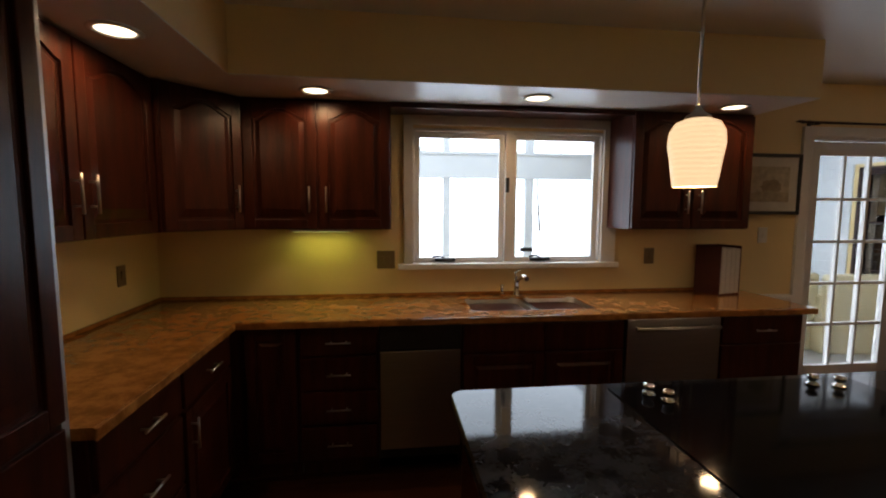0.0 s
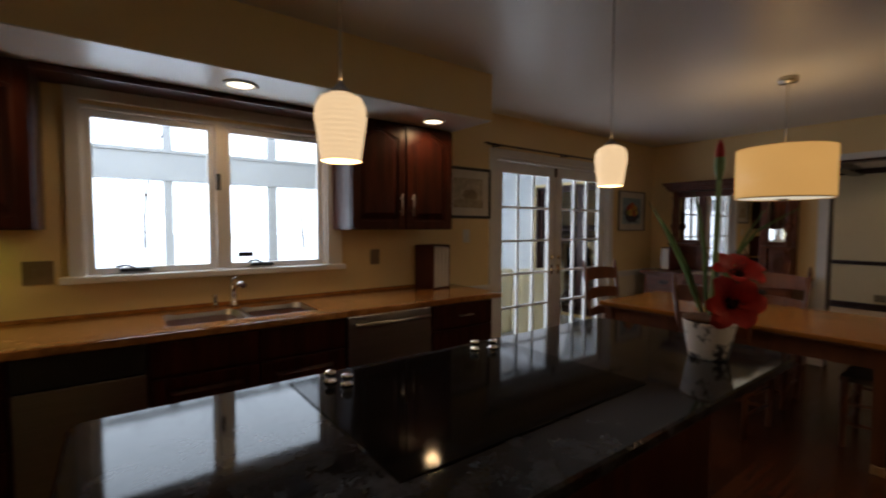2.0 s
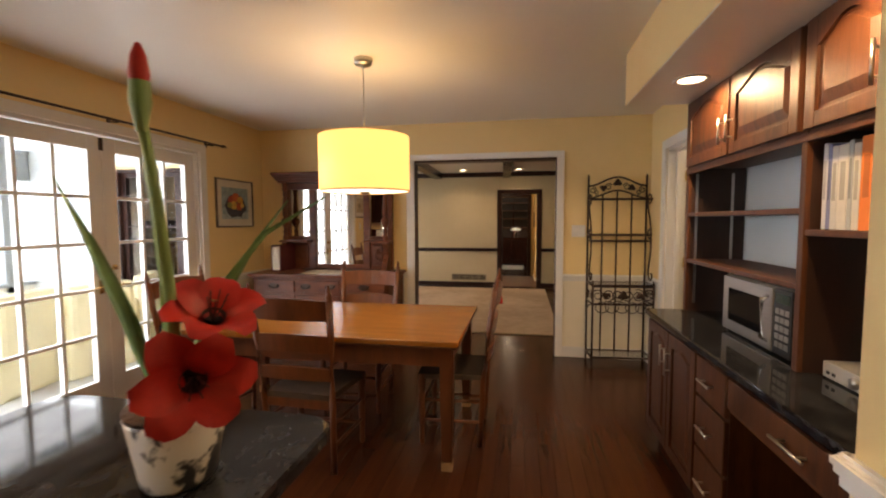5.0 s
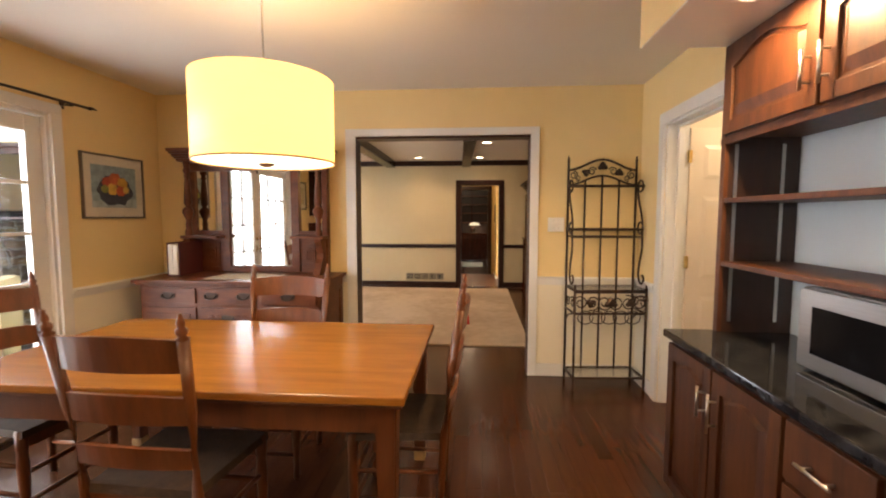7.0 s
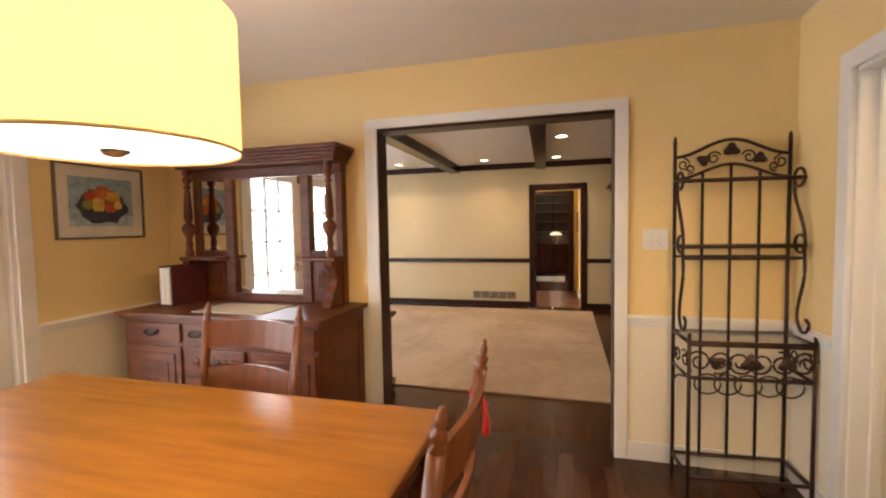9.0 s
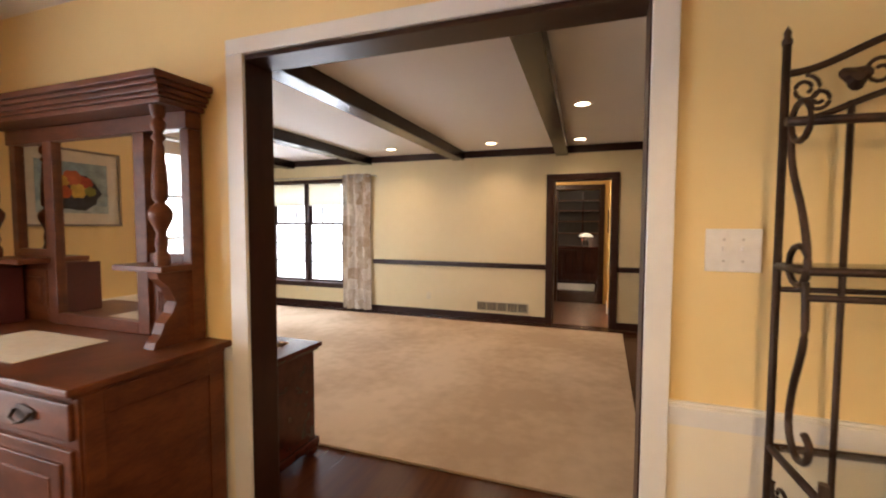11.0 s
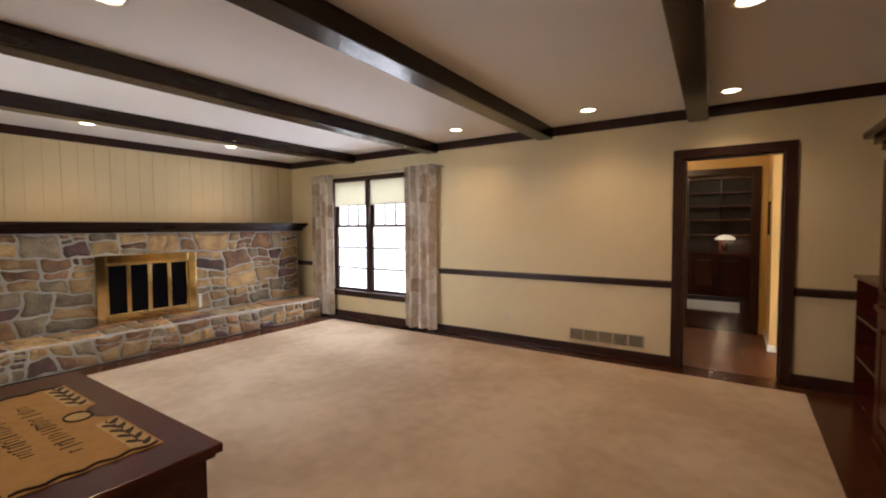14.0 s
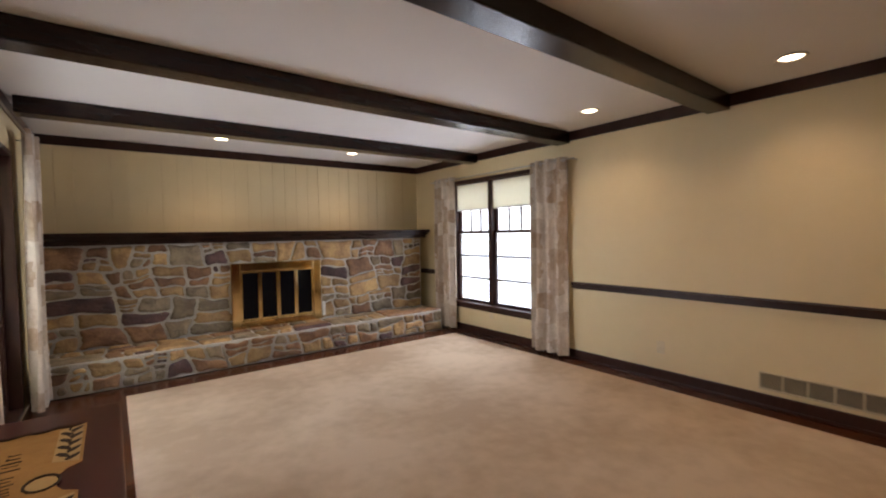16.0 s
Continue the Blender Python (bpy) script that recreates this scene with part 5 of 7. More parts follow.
for x in (TX0 + 0.075, TX1 - 0.075):
    for y in (TY0 + 0.075, TY1 - 0.075):
        bm = bmesh.new()
        r = bmesh.ops.create_cube(bm, size=1, matrix=Matrix.Translation((x, y, 0.381)) @ Matrix.Diagonal((0.08, 0.08, 0.662, 1)))
        for v in r["verts"]:
            if v.co.z < 0.1:
                v.co.x, v.co.y = x + (v.co.x - x) * 0.72, y + (v.co.y - y) * 0.72
        bmesh.ops.bevel(bm, geom=list(bm.edges), offset=0.006, segments=2, affect="EDGES")
        lg = part("leg", bm, M_TABLE_LEG, tb)
        part("foot_cap", boxes((x - 0.031, x + 0.031, y - 0.031, y + 0.031, 0, 0.052), bevel=0.004), mat("worn_pale_foot", (0.45, 0.28, 0.12), 0.5), lg, "worn pale wooden foot")


def dining_chair(m):
    """A ladder-back chair: it faces local -y, its back stands at +y."""
    c = thing("dining_chair", "brown wooden ladder-back dining chair with turned finials", "chair", m, "chairs round the table")
    for s in (-1, 1):
        bm = bmesh.new()
        tube(bm, [(s * 0.20, 0.17, 0), (s * 0.205, 0.185, 0.25), (s * 0.21, 0.195, 0.45), (s * 0.222, 0.225, 0.75), (s * 0.235, 0.265, 1.0)], 0.017, 10, 0.019)
        post = part("back_post", bm, M_CHAIR, c)
        bm = bmesh.new()
        lathe(bm, [(0.017, 0), (0.021, 0.006), (0.012, 0.014), (0.018, 0.024), (0.018, 0.036), (0.010, 0.044), (0.013, 0.054), (0.011, 0.066), (0.006, 0.076), (0.008, 0.083), (0, 0.090)], 12)
        part("finial", bm, M_CHAIR, post, m=pose(s * 0.235, 0.265, 0.997, -8, 0, 0))
        bm = bmesh.new()
        lathe(bm, [(0.012, 0), (0.017, 0.02), (0.015, 0.10), (0.021, 0.2), (0.023, 0.30), (0.019, 0.36), (0.023, 0.38), (0.022, 0.455), (0, 0.46)], 12, s * 0.215, -0.195)
        part("front_leg", bm, M_CHAIR, c)
    for z0, z1, y, half, bow in ((0.885, 0.995, 0.245, 0.222, 0.035), (0.705, 0.80, 0.222, 0.215, 0.032), (0.545, 0.615, 0.205, 0.208, 0.028)):
        bm = bmesh.new()
        rows = []
        for k in range(9):
            u = k / 8 * 2 - 1
            yy = y + bow * (1 - u * u)
            lift = 0.014 * (1 - u * u)
            rows.append([bm.verts.new((u * half, yy + dy + (z - z0) * 0.14, z)) for dy, z in ((-0.008, z0 + lift * 0.4), (-0.008, z1 + lift), (0.008, z1 + lift), (0.008, z0 + lift * 0.4))])
        for a, b in zip(rows, rows[1:]):
            for j in range(4):
                f = bm.faces.new((a[j], a[(j + 1) % 4], b[(j + 1) % 4], b[j]))
        bm.faces.new(rows[0]), bm.faces.new(rows[-1][::-1])
        bmesh.ops.recalc_face_normals(bm, faces=bm.faces)
        part("slat", bm, M_CHAIR, c)
    bm = bmesh.new()
    prism(bm, [(-0.235, -0.225), (0.235, -0.225), (0.205, 0.20), (-0.205, 0.20)], 0.0, 0.030, 0.006)
    for v in bm.verts:
        v.co = Vector((v.co.x, v.co.z, 0.43 + v.co.y))
    bmesh.ops.recalc_face_normals(bm, faces=bm.faces)
    part("seat", bm, M_SEAT, c, "dark woven seat")
    for row in ((-0.215, 0.215, -0.212, -0.188, 0.375, 0.43), (-0.2, 0.2, 0.175, 0.197, 0.375, 0.43)):
        part("seat_rail", boxes(row, bevel=0.004), M_CHAIR, c)
    for z in (0.13, 0.26):
        bm = bmesh.new()
        tube(bm, [(-0.215, -0.195, z), (0, -0.195, z), (0.215, -0.195, z)], 0.011, 8)
        part("stretcher", bm, M_CHAIR, c)
        for s in (-1, 1):
            bm = bmesh.new()
            tube(bm, [(s * 0.215, -0.195, z + 0.03), (s * 0.203, 0.18, z + 0.03)], 0.010, 8)
            part("stretcher", bm, M_CHAIR, c)
    return c


ch = dining_chair(pose(4.495, 2.015, 0, 0, 0, 88))
copy_thing(ch, pose(5.30, 2.04, 0, 0, 0, -90))
copy_thing(ch, pose(4.95, 1.22, 0, 0, 0, 181))
copy_thing(ch, pose(4.86, 3.02, 0, 0, 0, -4))
rb = thing("red_ribbon", "red cord with a tassel tied round a chair post", "ribbon", pose(5.18, 0.955, 0))
bm = bmesh.new()
tube(bm, [(0.0 + 0.024 * math.cos(k), 0.01 + 0.024 * math.sin(k), 0.955 - 0.012 * k) for k in range(8)], 0.005, 6)
part("cord", bm, M_PETAL, rb)
bm = bmesh.new()
tube(bm, [(-0.02, -0.005, 0.93), (-0.05, -0.02, 0.88), (-0.055, -0.02, 0.84)], 0.006, 6, 0.012)
part("tassel", bm, M_PETAL, rb)

# ---- buffet with mirror ----
bf = thing("buffet", "carved walnut buffet with a mirrored upper part and turned columns", "buffet")
BX, BY0, BY1 = 6.16, 2.08, 3.52
part("body", boxes((BX, E - 0.02, BY0, BY1, 0.09, 0.845), (BX - 0.012, E - 0.02, BY0 - 0.012, BY1 + 0.012, 0.0, 0.09), bevel=0.004), M_BUFFET, bf)
part("top", boxes((BX - 0.05, E - 0.008, BY0 - 0.04, BY1 + 0.04, 0.858, 0.885), (BX - 0.03, E - 0.008, BY0 - 0.022, BY1 + 0.022, 0.842, 0.858), bevel=0.006), M_BUFFET, bf, "moulded walnut top")


def swing_pull(parent, x, y, z):
    bm = bmesh.new()
    prism(bm, blob(y, z, 0.058, 0.026, 3, 14), 0.0, 0.005)
    tube(bm, [(y - 0.044, 0.006, z + 0.006), (y - 0.038, 0.024, z - 0.014), (y, 0.028, z - 0.024), (y + 0.038, 0.024, z - 0.014), (y + 0.044, 0.006, z + 0.006)], 0.006, 6)
    for v in bm.verts:
        v.co = Vector((x - v.co.y, v.co.x, v.co.z))
    bmesh.ops.recalc_face_normals(bm, faces=bm.faces)
    part("pull", bm, M_IRON, parent, "dark bronze drop pull")


third = (BY1 - BY0) / 3
for k in range(3):
    y0, y1 = BY0 + third * k + 0.02, BY0 + third * (k + 1) - 0.02
    d = part("drawer", boxes((BX - 0.016, BX, y0, y1, 0.70, 0.82), bevel=0.006), M_BUFFET, bf)
    for u in ((-0.13, 0.13) if k == 1 else (0.0,)):
        swing_pull(d, BX - 0.016, (y0 + y1) / 2 + u, 0.765)
    if k == 1:
        d = part("drawer", boxes((BX - 0.018, BX, y0, y1, 0.50, 0.67), bevel=0.006), M_BUFFET, bf, "carved centre drawer")
        for u in (-0.13, -0.08, 0.08, 0.13):
            bm = bmesh.new()
            lathe(bm, [(0.004, 0.010), (0.010, 0.0), (0.022, 0.013), (0.032, 0.0)], 16)
            for v in bm.verts:
                v.co = Vector((BX - 0.018 - v.co.z, (y0 + y1) / 2 + u + v.co.x, 0.585 + v.co.y))
            part("rosette", bm, M_BUFFET, d)
        swing_pull(d, BX - 0.018, (y0 + y1) / 2, 0.59)
        dz = 0.48
    else:
        dz = 0.67
    dr = part("door", boxes((BX - 0.014, BX, y0, y1, 0.12, dz), bevel=0.005), M_BUFFET, bf)
    for ins, t in ((0.045, 0.022), (0.075, 0.016), (0.095, 0.026)):
        bm = boxes((BX - t, BX - 0.012, y0 + ins, y1 - ins, 0.12 + ins, dz - ins), bevel=0.005)
        part("raised_panel", bm, M_BUFFET, dr)
    bm = bmesh.new()
    for r in (0.02, 0.038, 0.056):
        lathe(bm, [(r, 0.0), (r + 0.006, 0.013), (r + 0.012, 0.0)], 16)
    for v in bm.verts:
        v.co = Vector((BX - 0.026 - v.co.z, (y0 + y1) / 2 + v.co.x, (0.12 + dz) / 2 + v.co.y * 1.2))
    part("carving", bm, M_BUFFET, dr)

# upper part
UX = 6.655
UY0, UY1 = 2.18, 3.42
M0, M1 = 2.50, 3.06
part("back_frame", boxes((UX, E - 0.012, UY0, UY0 + 0.05, 0.886, 1.77), (UX, E - 0.012, UY1 - 0.05, UY1, 0.886, 1.77), (UX - 0.01, E - 0.012, M0 - 0.07, M0, 0.886, 1.77), (UX - 0.01, E - 0.012, M1, M1 + 0.07, 0.886, 1.77),
                         (UX - 0.01, E - 0.012, M0, M1, 0.886, 0.94), (UX - 0.012, E - 0.012, UY0 - 0.003, UY1 + 0.003, 1.77, 1.839), (UX, E - 0.012, UY0 + 0.05, M0 - 0.07, 1.19, 1.25), (UX, E - 0.012, M1 + 0.07, UY1 - 0.05, 1.19, 1.25), bevel=0.004), M_BUFFET, bf)
part("mirror", boxes((UX + 0.012, UX + 0.018, M0, M1, 0.94, 1.77)), M_MIRROR, bf, "tall centre mirror")
part("mirror", boxes((UX + 0.02, UX + 0.026, UY0 + 0.05, M0 - 0.07, 1.25, 1.77)), M_MIRROR, bf, "narrow side mirror")
part("mirror", boxes((UX + 0.02, UX + 0.026, M1 + 0.07, UY1 - 0.05, 1.25, 1.77)), M_MIRROR, bf, "narrow side mirror")
for y0, y1 in ((UY0 + 0.05, M0 - 0.07), (M1 + 0.07, UY1 - 0.05)):
    part("carved_panel", boxes((UX + 0.01, E - 0.012, y0, y1, 0.885, 1.19), (UX, UX + 0.012, y0 + 0.03, y1 - 0.03, 0.93, 1.15), (UX - 0.008, UX + 0.004, y0 + 0.06, y1 - 0.06, 0.97, 1.11), bevel=0.005), M_BUFFET, bf)
    for u, h in ((-0.036, 0.05), (-0.018, 0.062), (0.0, 0.068), (0.018, 0.062), (0.036, 0.05)):
        bm = bmesh.new()
        lathe(bm, [(0.0, -h), (0.006, -0.6 * h), (0.003, -0.1 * h), (0.008, 0.3 * h), (0.006, 0.75 * h), (0.0, h)], 8, UX - 0.009, (y0 + y1) / 2 + u)
        for v in bm.verts:
            v.co.z += 1.04
        part("carved_leaf", bm, M_BUFFET, bf)
    a, b = (UY0 - 0.01, M0 - 0.04) if y0 < 2.7 else (M1 + 0.04, UY1 + 0.01)
    part("side_shelf", boxes((6.515, UX, a, b, 1.185, 1.21), bevel=0.006), M_BUFFET, bf)
for y in (UY0 + 0.045, UY1 - 0.045):
    bm = bmesh.new()
    lathe(bm, [(0.0302, 1.21), (0.0302, 1.25), (0.0202, 1.27), (0.0252, 1.30), (0.0185, 1.34), (0.0286, 1.365), (0.0437, 1.40), (0.0454, 1.425), (0.0336, 1.445), (0.0168, 1.46), (0.0286, 1.475), (0.0302, 1.50), (0.0269, 1.58), (0.0193, 1.68), (0.0151, 1.70), (0.0269, 1.715), (0.0151, 1.735), (0.0286, 1.755), (0.0286, 1.775), (0.0168, 1.79), (0.0252, 1.80), (0.0286, 1.845)], 20, 6.56, y)
    part("column", bm, M_BUFFET, bf, "turned walnut column")
    bm = bmesh.new()
    prism(bm, [(UX, 1.184), (6.515, 1.184), (6.522, 1.16), (6.565, 1.12), (6.592, 1.06), (6.575, 1.015), (6.54, 0.98), (6.525, 0.94), (6.50, 0.91), (6.49, 0.886), (UX, 0.886)], y - 0.028, y + 0.028)
    part("bracket", bm, M_BUFFET, bf, "scrolled walnut bracket")
for x, out, z0, z1 in ((6.52, 0.02, 1.84, 1.862), (6.507, 0.033, 1.862, 1.878), (6.495, 0.045, 1.878, 1.9), (6.48, 0.058, 1.9, 1.918), (6.465, 0.07, 1.918, 1.945)):
    part("cornice_moulding", boxes((x, E - 0.008, UY0 - out, UY1 + out, z0, z1), bevel=0.005), M_BUFFET, bf)
for x0, x1, z0, z1 in ((BX + 0.01, BX + 0.07, 0.10, 0.84), (E - 0.10, E - 0.025, 0.10, 0.84), (BX + 0.07, E - 0.10, 0.76, 0.84), (BX + 0.07, E - 0.10, 0.10, 0.18)):
    part("side_frame", boxes((x0, x1, BY0 - 0.010, BY0, z0, z1), bevel=0.003), M_BUFFET, bf)
solid("runner", boxes((6.20, 6.52, 2.50, 3.02, 0.886, 0.890), bevel=0.0015), mat("cream_linen", (0.62, 0.55, 0.42), 0.9, second=(0.56, 0.49, 0.37), scale=40, bump=0.3, bump_scale=200), "cream linen mat lying on the buffet", "table mat")
binder_box(pose(6.635, 3.42, 0.886, 0, 0, 180), "maroon box of white binders on the buffet", 0.11, 0.30, 0.275, 2)


# ---- baker's rack ----
rk = thing("bakers_rack", "bronze wrought-iron baker's rack with scrolls and glass shelves", "rack")
RB, RF, RY0, RY1 = 6.69, 6.44, -0.405, 0.15


def bar(pts, r, name, label="", seg=8):
    bm = bmesh.new()
    tube(bm, pts, r, seg)
    return part(name, bm, M_IRON, rk, label)


def smooth_path(pts, n=6):
    """Points along a rounded line through the given ones."""
    pts = [Vector(p) for p in pts]
    out = []
    for k in range(len(pts) - 1):
        p0, p1, p2, p3 = pts[max(k - 1, 0)], pts[k], pts[k + 1], pts[min(k + 2, len(pts) - 1)]
        for q in range(n):
            t = q / n
            out.append(0.5 * (2 * p1 + (p2 - p0) * t + (2 * p0 - 5 * p1 + 4 * p2 - p3) * t * t + (3 * p1 - p0 - 3 * p2 + p3) * t ** 3))
    return out + [pts[-1]]


def spiral(ca, cz, r, start, turns, flip=1, n=20, inner=0.3):
    return [(ca + flip * r * (1 - (1 - inner) * k / n) * math.cos(start + turns * 6.283 * k / n), cz + r * (1 - (1 - inner) * k / n) * math.sin(start + turns * 6.283 * k / n)) for k in range(n + 1)]


def vine_leaf(x, y, z, size, lean=0.0):
    """A lobed iron leaf facing the room."""
    bm = bmesh.new()
    pts = [(y + size * (0.82 + 0.18 * math.cos(3 * a)) * math.cos(a + lean), z + size * 0.85 * (0.82 + 0.18 * math.cos(3 * a)) * math.sin(a + lean)) for a in [6.283 * k / 20 for k in range(20)]]
    prism(bm, pts, 0, 0.012, size * 0.45)
    for v in bm.verts:
        v.co = Vector((x - v.co.y, v.co.x, v.co.z))
    bmesh.ops.recalc_face_normals(bm, faces=bm.faces)
    part("leaf", bm, M_IRON, rk)


yc, hw = (RY0 + RY1) / 2, (RY1 - RY0) / 2
for y in (RY0, RY1):
    post = bar([(RB, y, 0), (RB, y, 1.83)], 0.010, "back_post")
    bm = bmesh.new()
    lathe(bm, [(0.011, 1.825), (0.012, 1.835), (0.007, 1.845), (0.009, 1.855), (0, 1.872)], 10, RB, y)
    part("finial", bm, M_IRON, post)
    bar([(RF, y, 0), (RF, y, 0.845)], 0.010, "front_leg")
    # two rings and the curving bars that join them down to the wide shelf
    for x, z in ((6.605, 1.62), (6.585, 1.285)):
        bar([(x + 0.046 * math.cos(a / 12 * 6.283), y, z + 0.046 * math.sin(a / 12 * 6.283)) for a in range(13)], 0.0075, "ring")
    bar(smooth_path([(6.65, y, 1.61), (6.635, y, 1.52), (6.575, y, 1.40), (6.545, y, 1.30), (6.56, y, 1.25)]), 0.0085, "side_scroll")
    bar(smooth_path([(6.55, y, 1.25), (6.545, y, 1.12), (6.585, y, 0.99), (6.595, y, 0.90), (6.56, y, 0.845), (6.515, y, 0.85), (6.50, y, 0.89), (6.525, y, 0.91)]), 0.0085, "side_scroll")
    bar([(RB, y, 0.10), (RF, y, 0.10)], 0.010, "side_bar")
    bar([(RB, y, 0.62), (RF, y, 0.62)], 0.008, "side_bar")
    bar(smooth_path([(RB, y, 0.52), (6.60, y, 0.58), (RF, y, 0.62)]), 0.007, "brace")
    for k in range(2):
        pts = spiral(6.505 + 0.11 * k, 0.70, 0.048, 0.6 + 2 * k, 1.3, 1 - 2 * k)
        bar([(p, y, q) for p, q in pts], 0.005, "scroll")
# arched head with vine leaves
for z, rise, r in ((1.755, 0.085, 0.009), (1.635, 0.075, 0.008)):
    bar([(RB, yc + hw * u, z + rise * (0.5 + 0.5 * math.cos(math.pi * u))) for u in [k / 12 - 1 for k in range(25)]], r, "top_arch")
for s in (-1, 1):
    bar([(RB, p, q) for p, q in spiral(yc + s * 0.235, 1.715, 0.034, 1.6, 1.4, s)], 0.005, "scroll")
    bar([(RB, p, q) for p, q in spiral(yc + s * 0.205, 1.69, 0.026, 4.4, 1.2, -s)], 0.005, "scroll")
    bar([(RB, p, q) for p, q in spiral(yc + s * 0.085, 1.745, 0.036, 0.4, 1.3, -s)], 0.005, "scroll")
    vine_leaf(RB - 0.004, yc + s * 0.135, 1.735, 0.040, 0.5 * s)
vine_leaf(RB - 0.004, yc, 1.785, 0.046, 1.57)
for k in range(3):
    y = RY0 + (RY1 - RY0) * (k + 1) / 4
    bar([(RB, y, 0.10), (RB, y, 1.66 + (0.05 if k == 1 else 0.02))], 0.008, "back_rod")
bar([(6.605, RY0 - 0.03, 1.62), (6.605, RY1 + 0.03, 1.62)], 0.011, "hanging_bar")
for z, xf in ((1.275, 6.54), (0.80, RF), (0.105, RF)):
    bm = bmesh.new()
    for a, b in (((RB, RY0), (RB, RY1)), ((xf, RY0), (xf, RY1)), ((RB, RY0), (xf, RY0)), ((RB, RY1), (xf, RY1))):
        tube(bm, [(*a, z), (*b, z)], 0.010, 6)
    part("shelf_frame", bm, M_IRON, rk)
    part("glass_shelf", boxes((xf + 0.012, RB - 0.012, RY0 + 0.012, RY1 - 0.012, z + 0.004, z + 0.010), bevel=0.002), M_PANE, rk, "clear glass shelf")
bar([(6.545, RY0, 1.215), (6.545, RY1, 1.215)], 0.008, "shelf_rail")
bar([(RB, RY0, 1.215), (RB, RY1, 1.215)], 0.007, "shelf_rail")
# pierced apron with leaves, and loops for stemware under it
for z in (0.79, 0.62):
    bar([(RF, RY0, z), (RF, RY1, z)], 0.010, "apron_bar")
for k in range(6):
    y = RY0 + (RY1 - RY0) * (k + 0.5) / 6
    bar([(RF, p, q) for p, q in spiral(y, 0.705, 0.062, 0.3 + k, 1.5, 1 if k % 2 else -1)], 0.0055, "scroll")
for k in range(5):
    y = RY0 + (RY1 - RY0) * (k + 1) / 6
    bar([(RF + 0.02, y + 0.062 * math.cos(a / 12 * 6.283), 0.585 + 0.052 * math.sin(a / 12 * 6.283)) for a in range(13)], 0.0045, "loop")
vine_leaf(RF - 0.008, yc, 0.705, 0.055, 1.57)
for s in (-1, 1):
    vine_leaf(RF - 0.008, yc + s * 0.155, 0.705, 0.045, 0.6 * s)

rk.matrix_basis = Matrix.Translation((RB - 0.018, yc, 0)) @ Matrix.Rotation(radians(4.5), 4, 'Z') @ Matrix.Translation((-RB, -yc, 0))

# ---- hutch ----
hb = cabinet("desk_cabinet", "reddish-brown base cabinets under a black granite top", pose(5.06, -0.03, 0, 0, 0, 180), 1.09, 0.50, 0, 0.815, M_HUTCH, 0.10, "cabinet")
cab_door(hb, 0.01, 0.385, 0.12, 0.795, 0, M_HUTCH, 0.03, (0.35, 0.655, 0.12, True))
cab_door(hb, 0.395, 0.775, 0.12, 0.795, 0, M_HUTCH, 0.03, (0.43, 0.64, 0.15, True))
for z0, z1 in ((0.62, 0.795), (0.38, 0.605), (0.12, 0.365)):
    drawer(hb, 0.79, 1.085, z0, z1, 0, M_HUTCH, 0.12)
hd = thing("hutch_desk", "reddish-brown desk bay with one drawer over a knee hole", "desk", pose(5.06, -0.03, 0, 0, 0, 180))
part("body", boxes((1.092, 2.0, 0, 0.02, 0.65, 0.668), (1.092, 2.0, 0.0, 0.48, 0.805, 0.815), (1.092, 2.0, 0.48, 0.50, 0, 0.815), (1.98, 2.0, 0, 0.48, 0, 0.805)), M_HUTCH, hd)
drawer(hd, 1.105, 1.975, 0.675, 0.795, 0, M_HUTCH, 0.17)
solid("granite_desktop", boxes((3.055, 5.085, S, 0.005, 0.816, 0.85), bevel=0.006), M_GRANITE_BLACK, "polished black granite desk top", "countertop")
hu = thing("hutch_shelves", "reddish-brown wall unit with arched doors above open shelves", "shelf unit", pose(5.075, -0.215, 0, 0, 0, 180))
# inner sides take a darker wood: the bay's shading put into the colour
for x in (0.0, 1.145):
    part("side_panel", boxes((x, x + 0.03, 0.02, 0.321, 0.85, 2.13)), M_CAB_IN, hu, "inner side panel with its shading put into the colour")
    part("face_frame", boxes((x - 0.002, x + 0.032, 0, 0.02, 0.85, 2.13), bevel=0.003), M_HUTCH, hu)
part("side_panel", boxes((1.98, 2.005, 0, 0.321, 0.85, 2.13), bevel=0.003), M_HUTCH, hu)
part("cupboard", boxes((0.03, 1.145, 0.005, 0.321, 1.73, 2.13), (1.175, 1.98, 0.005, 0.321, 1.73, 2.13)), M_HUTCH, hu)
cab_door(hu, 0.035, 0.575, 1.74, 2.12, 0.004, M_HUTCH, 0.06, (0.545, 1.86, 0.13, True))
cab_door(hu, 0.595, 1.14, 1.74, 2.12, 0.004, M_HUTCH, 0.06, (0.625, 1.86, 0.13, True))
cab_door(hu, 1.18, 1.565, 1.74, 2.12, 0.004, M_HUTCH, 0.06, (1.53, 1.86, 0.13, True))
cab_door(hu, 1.575, 1.975, 1.74, 2.12, 0.004, M_HUTCH, 0.06, (1.61, 1.86, 0.13, True))
for x0, x1, z in ((0.03, 1.145, 1.44), (0.03, 1.145, 1.155), (1.175, 1.98, 1.36)):
    part("shelf", boxes((x0, x1, 0.004, 0.319, z, z + 0.022), bevel=0.003), M_HUTCH, hu)
part("face_strip", boxes((0.0, 2.005, -0.004, 0.02, 1.70, 1.73), bevel=0.003), M_HUTCH, hu)
for y in (0.05, 0.25):
    part("shelf_track", boxes((0.031, 0.035, y - 0.007, y + 0.007, 0.90, 1.70)), M_NICKEL, hu, "steel shelf track")
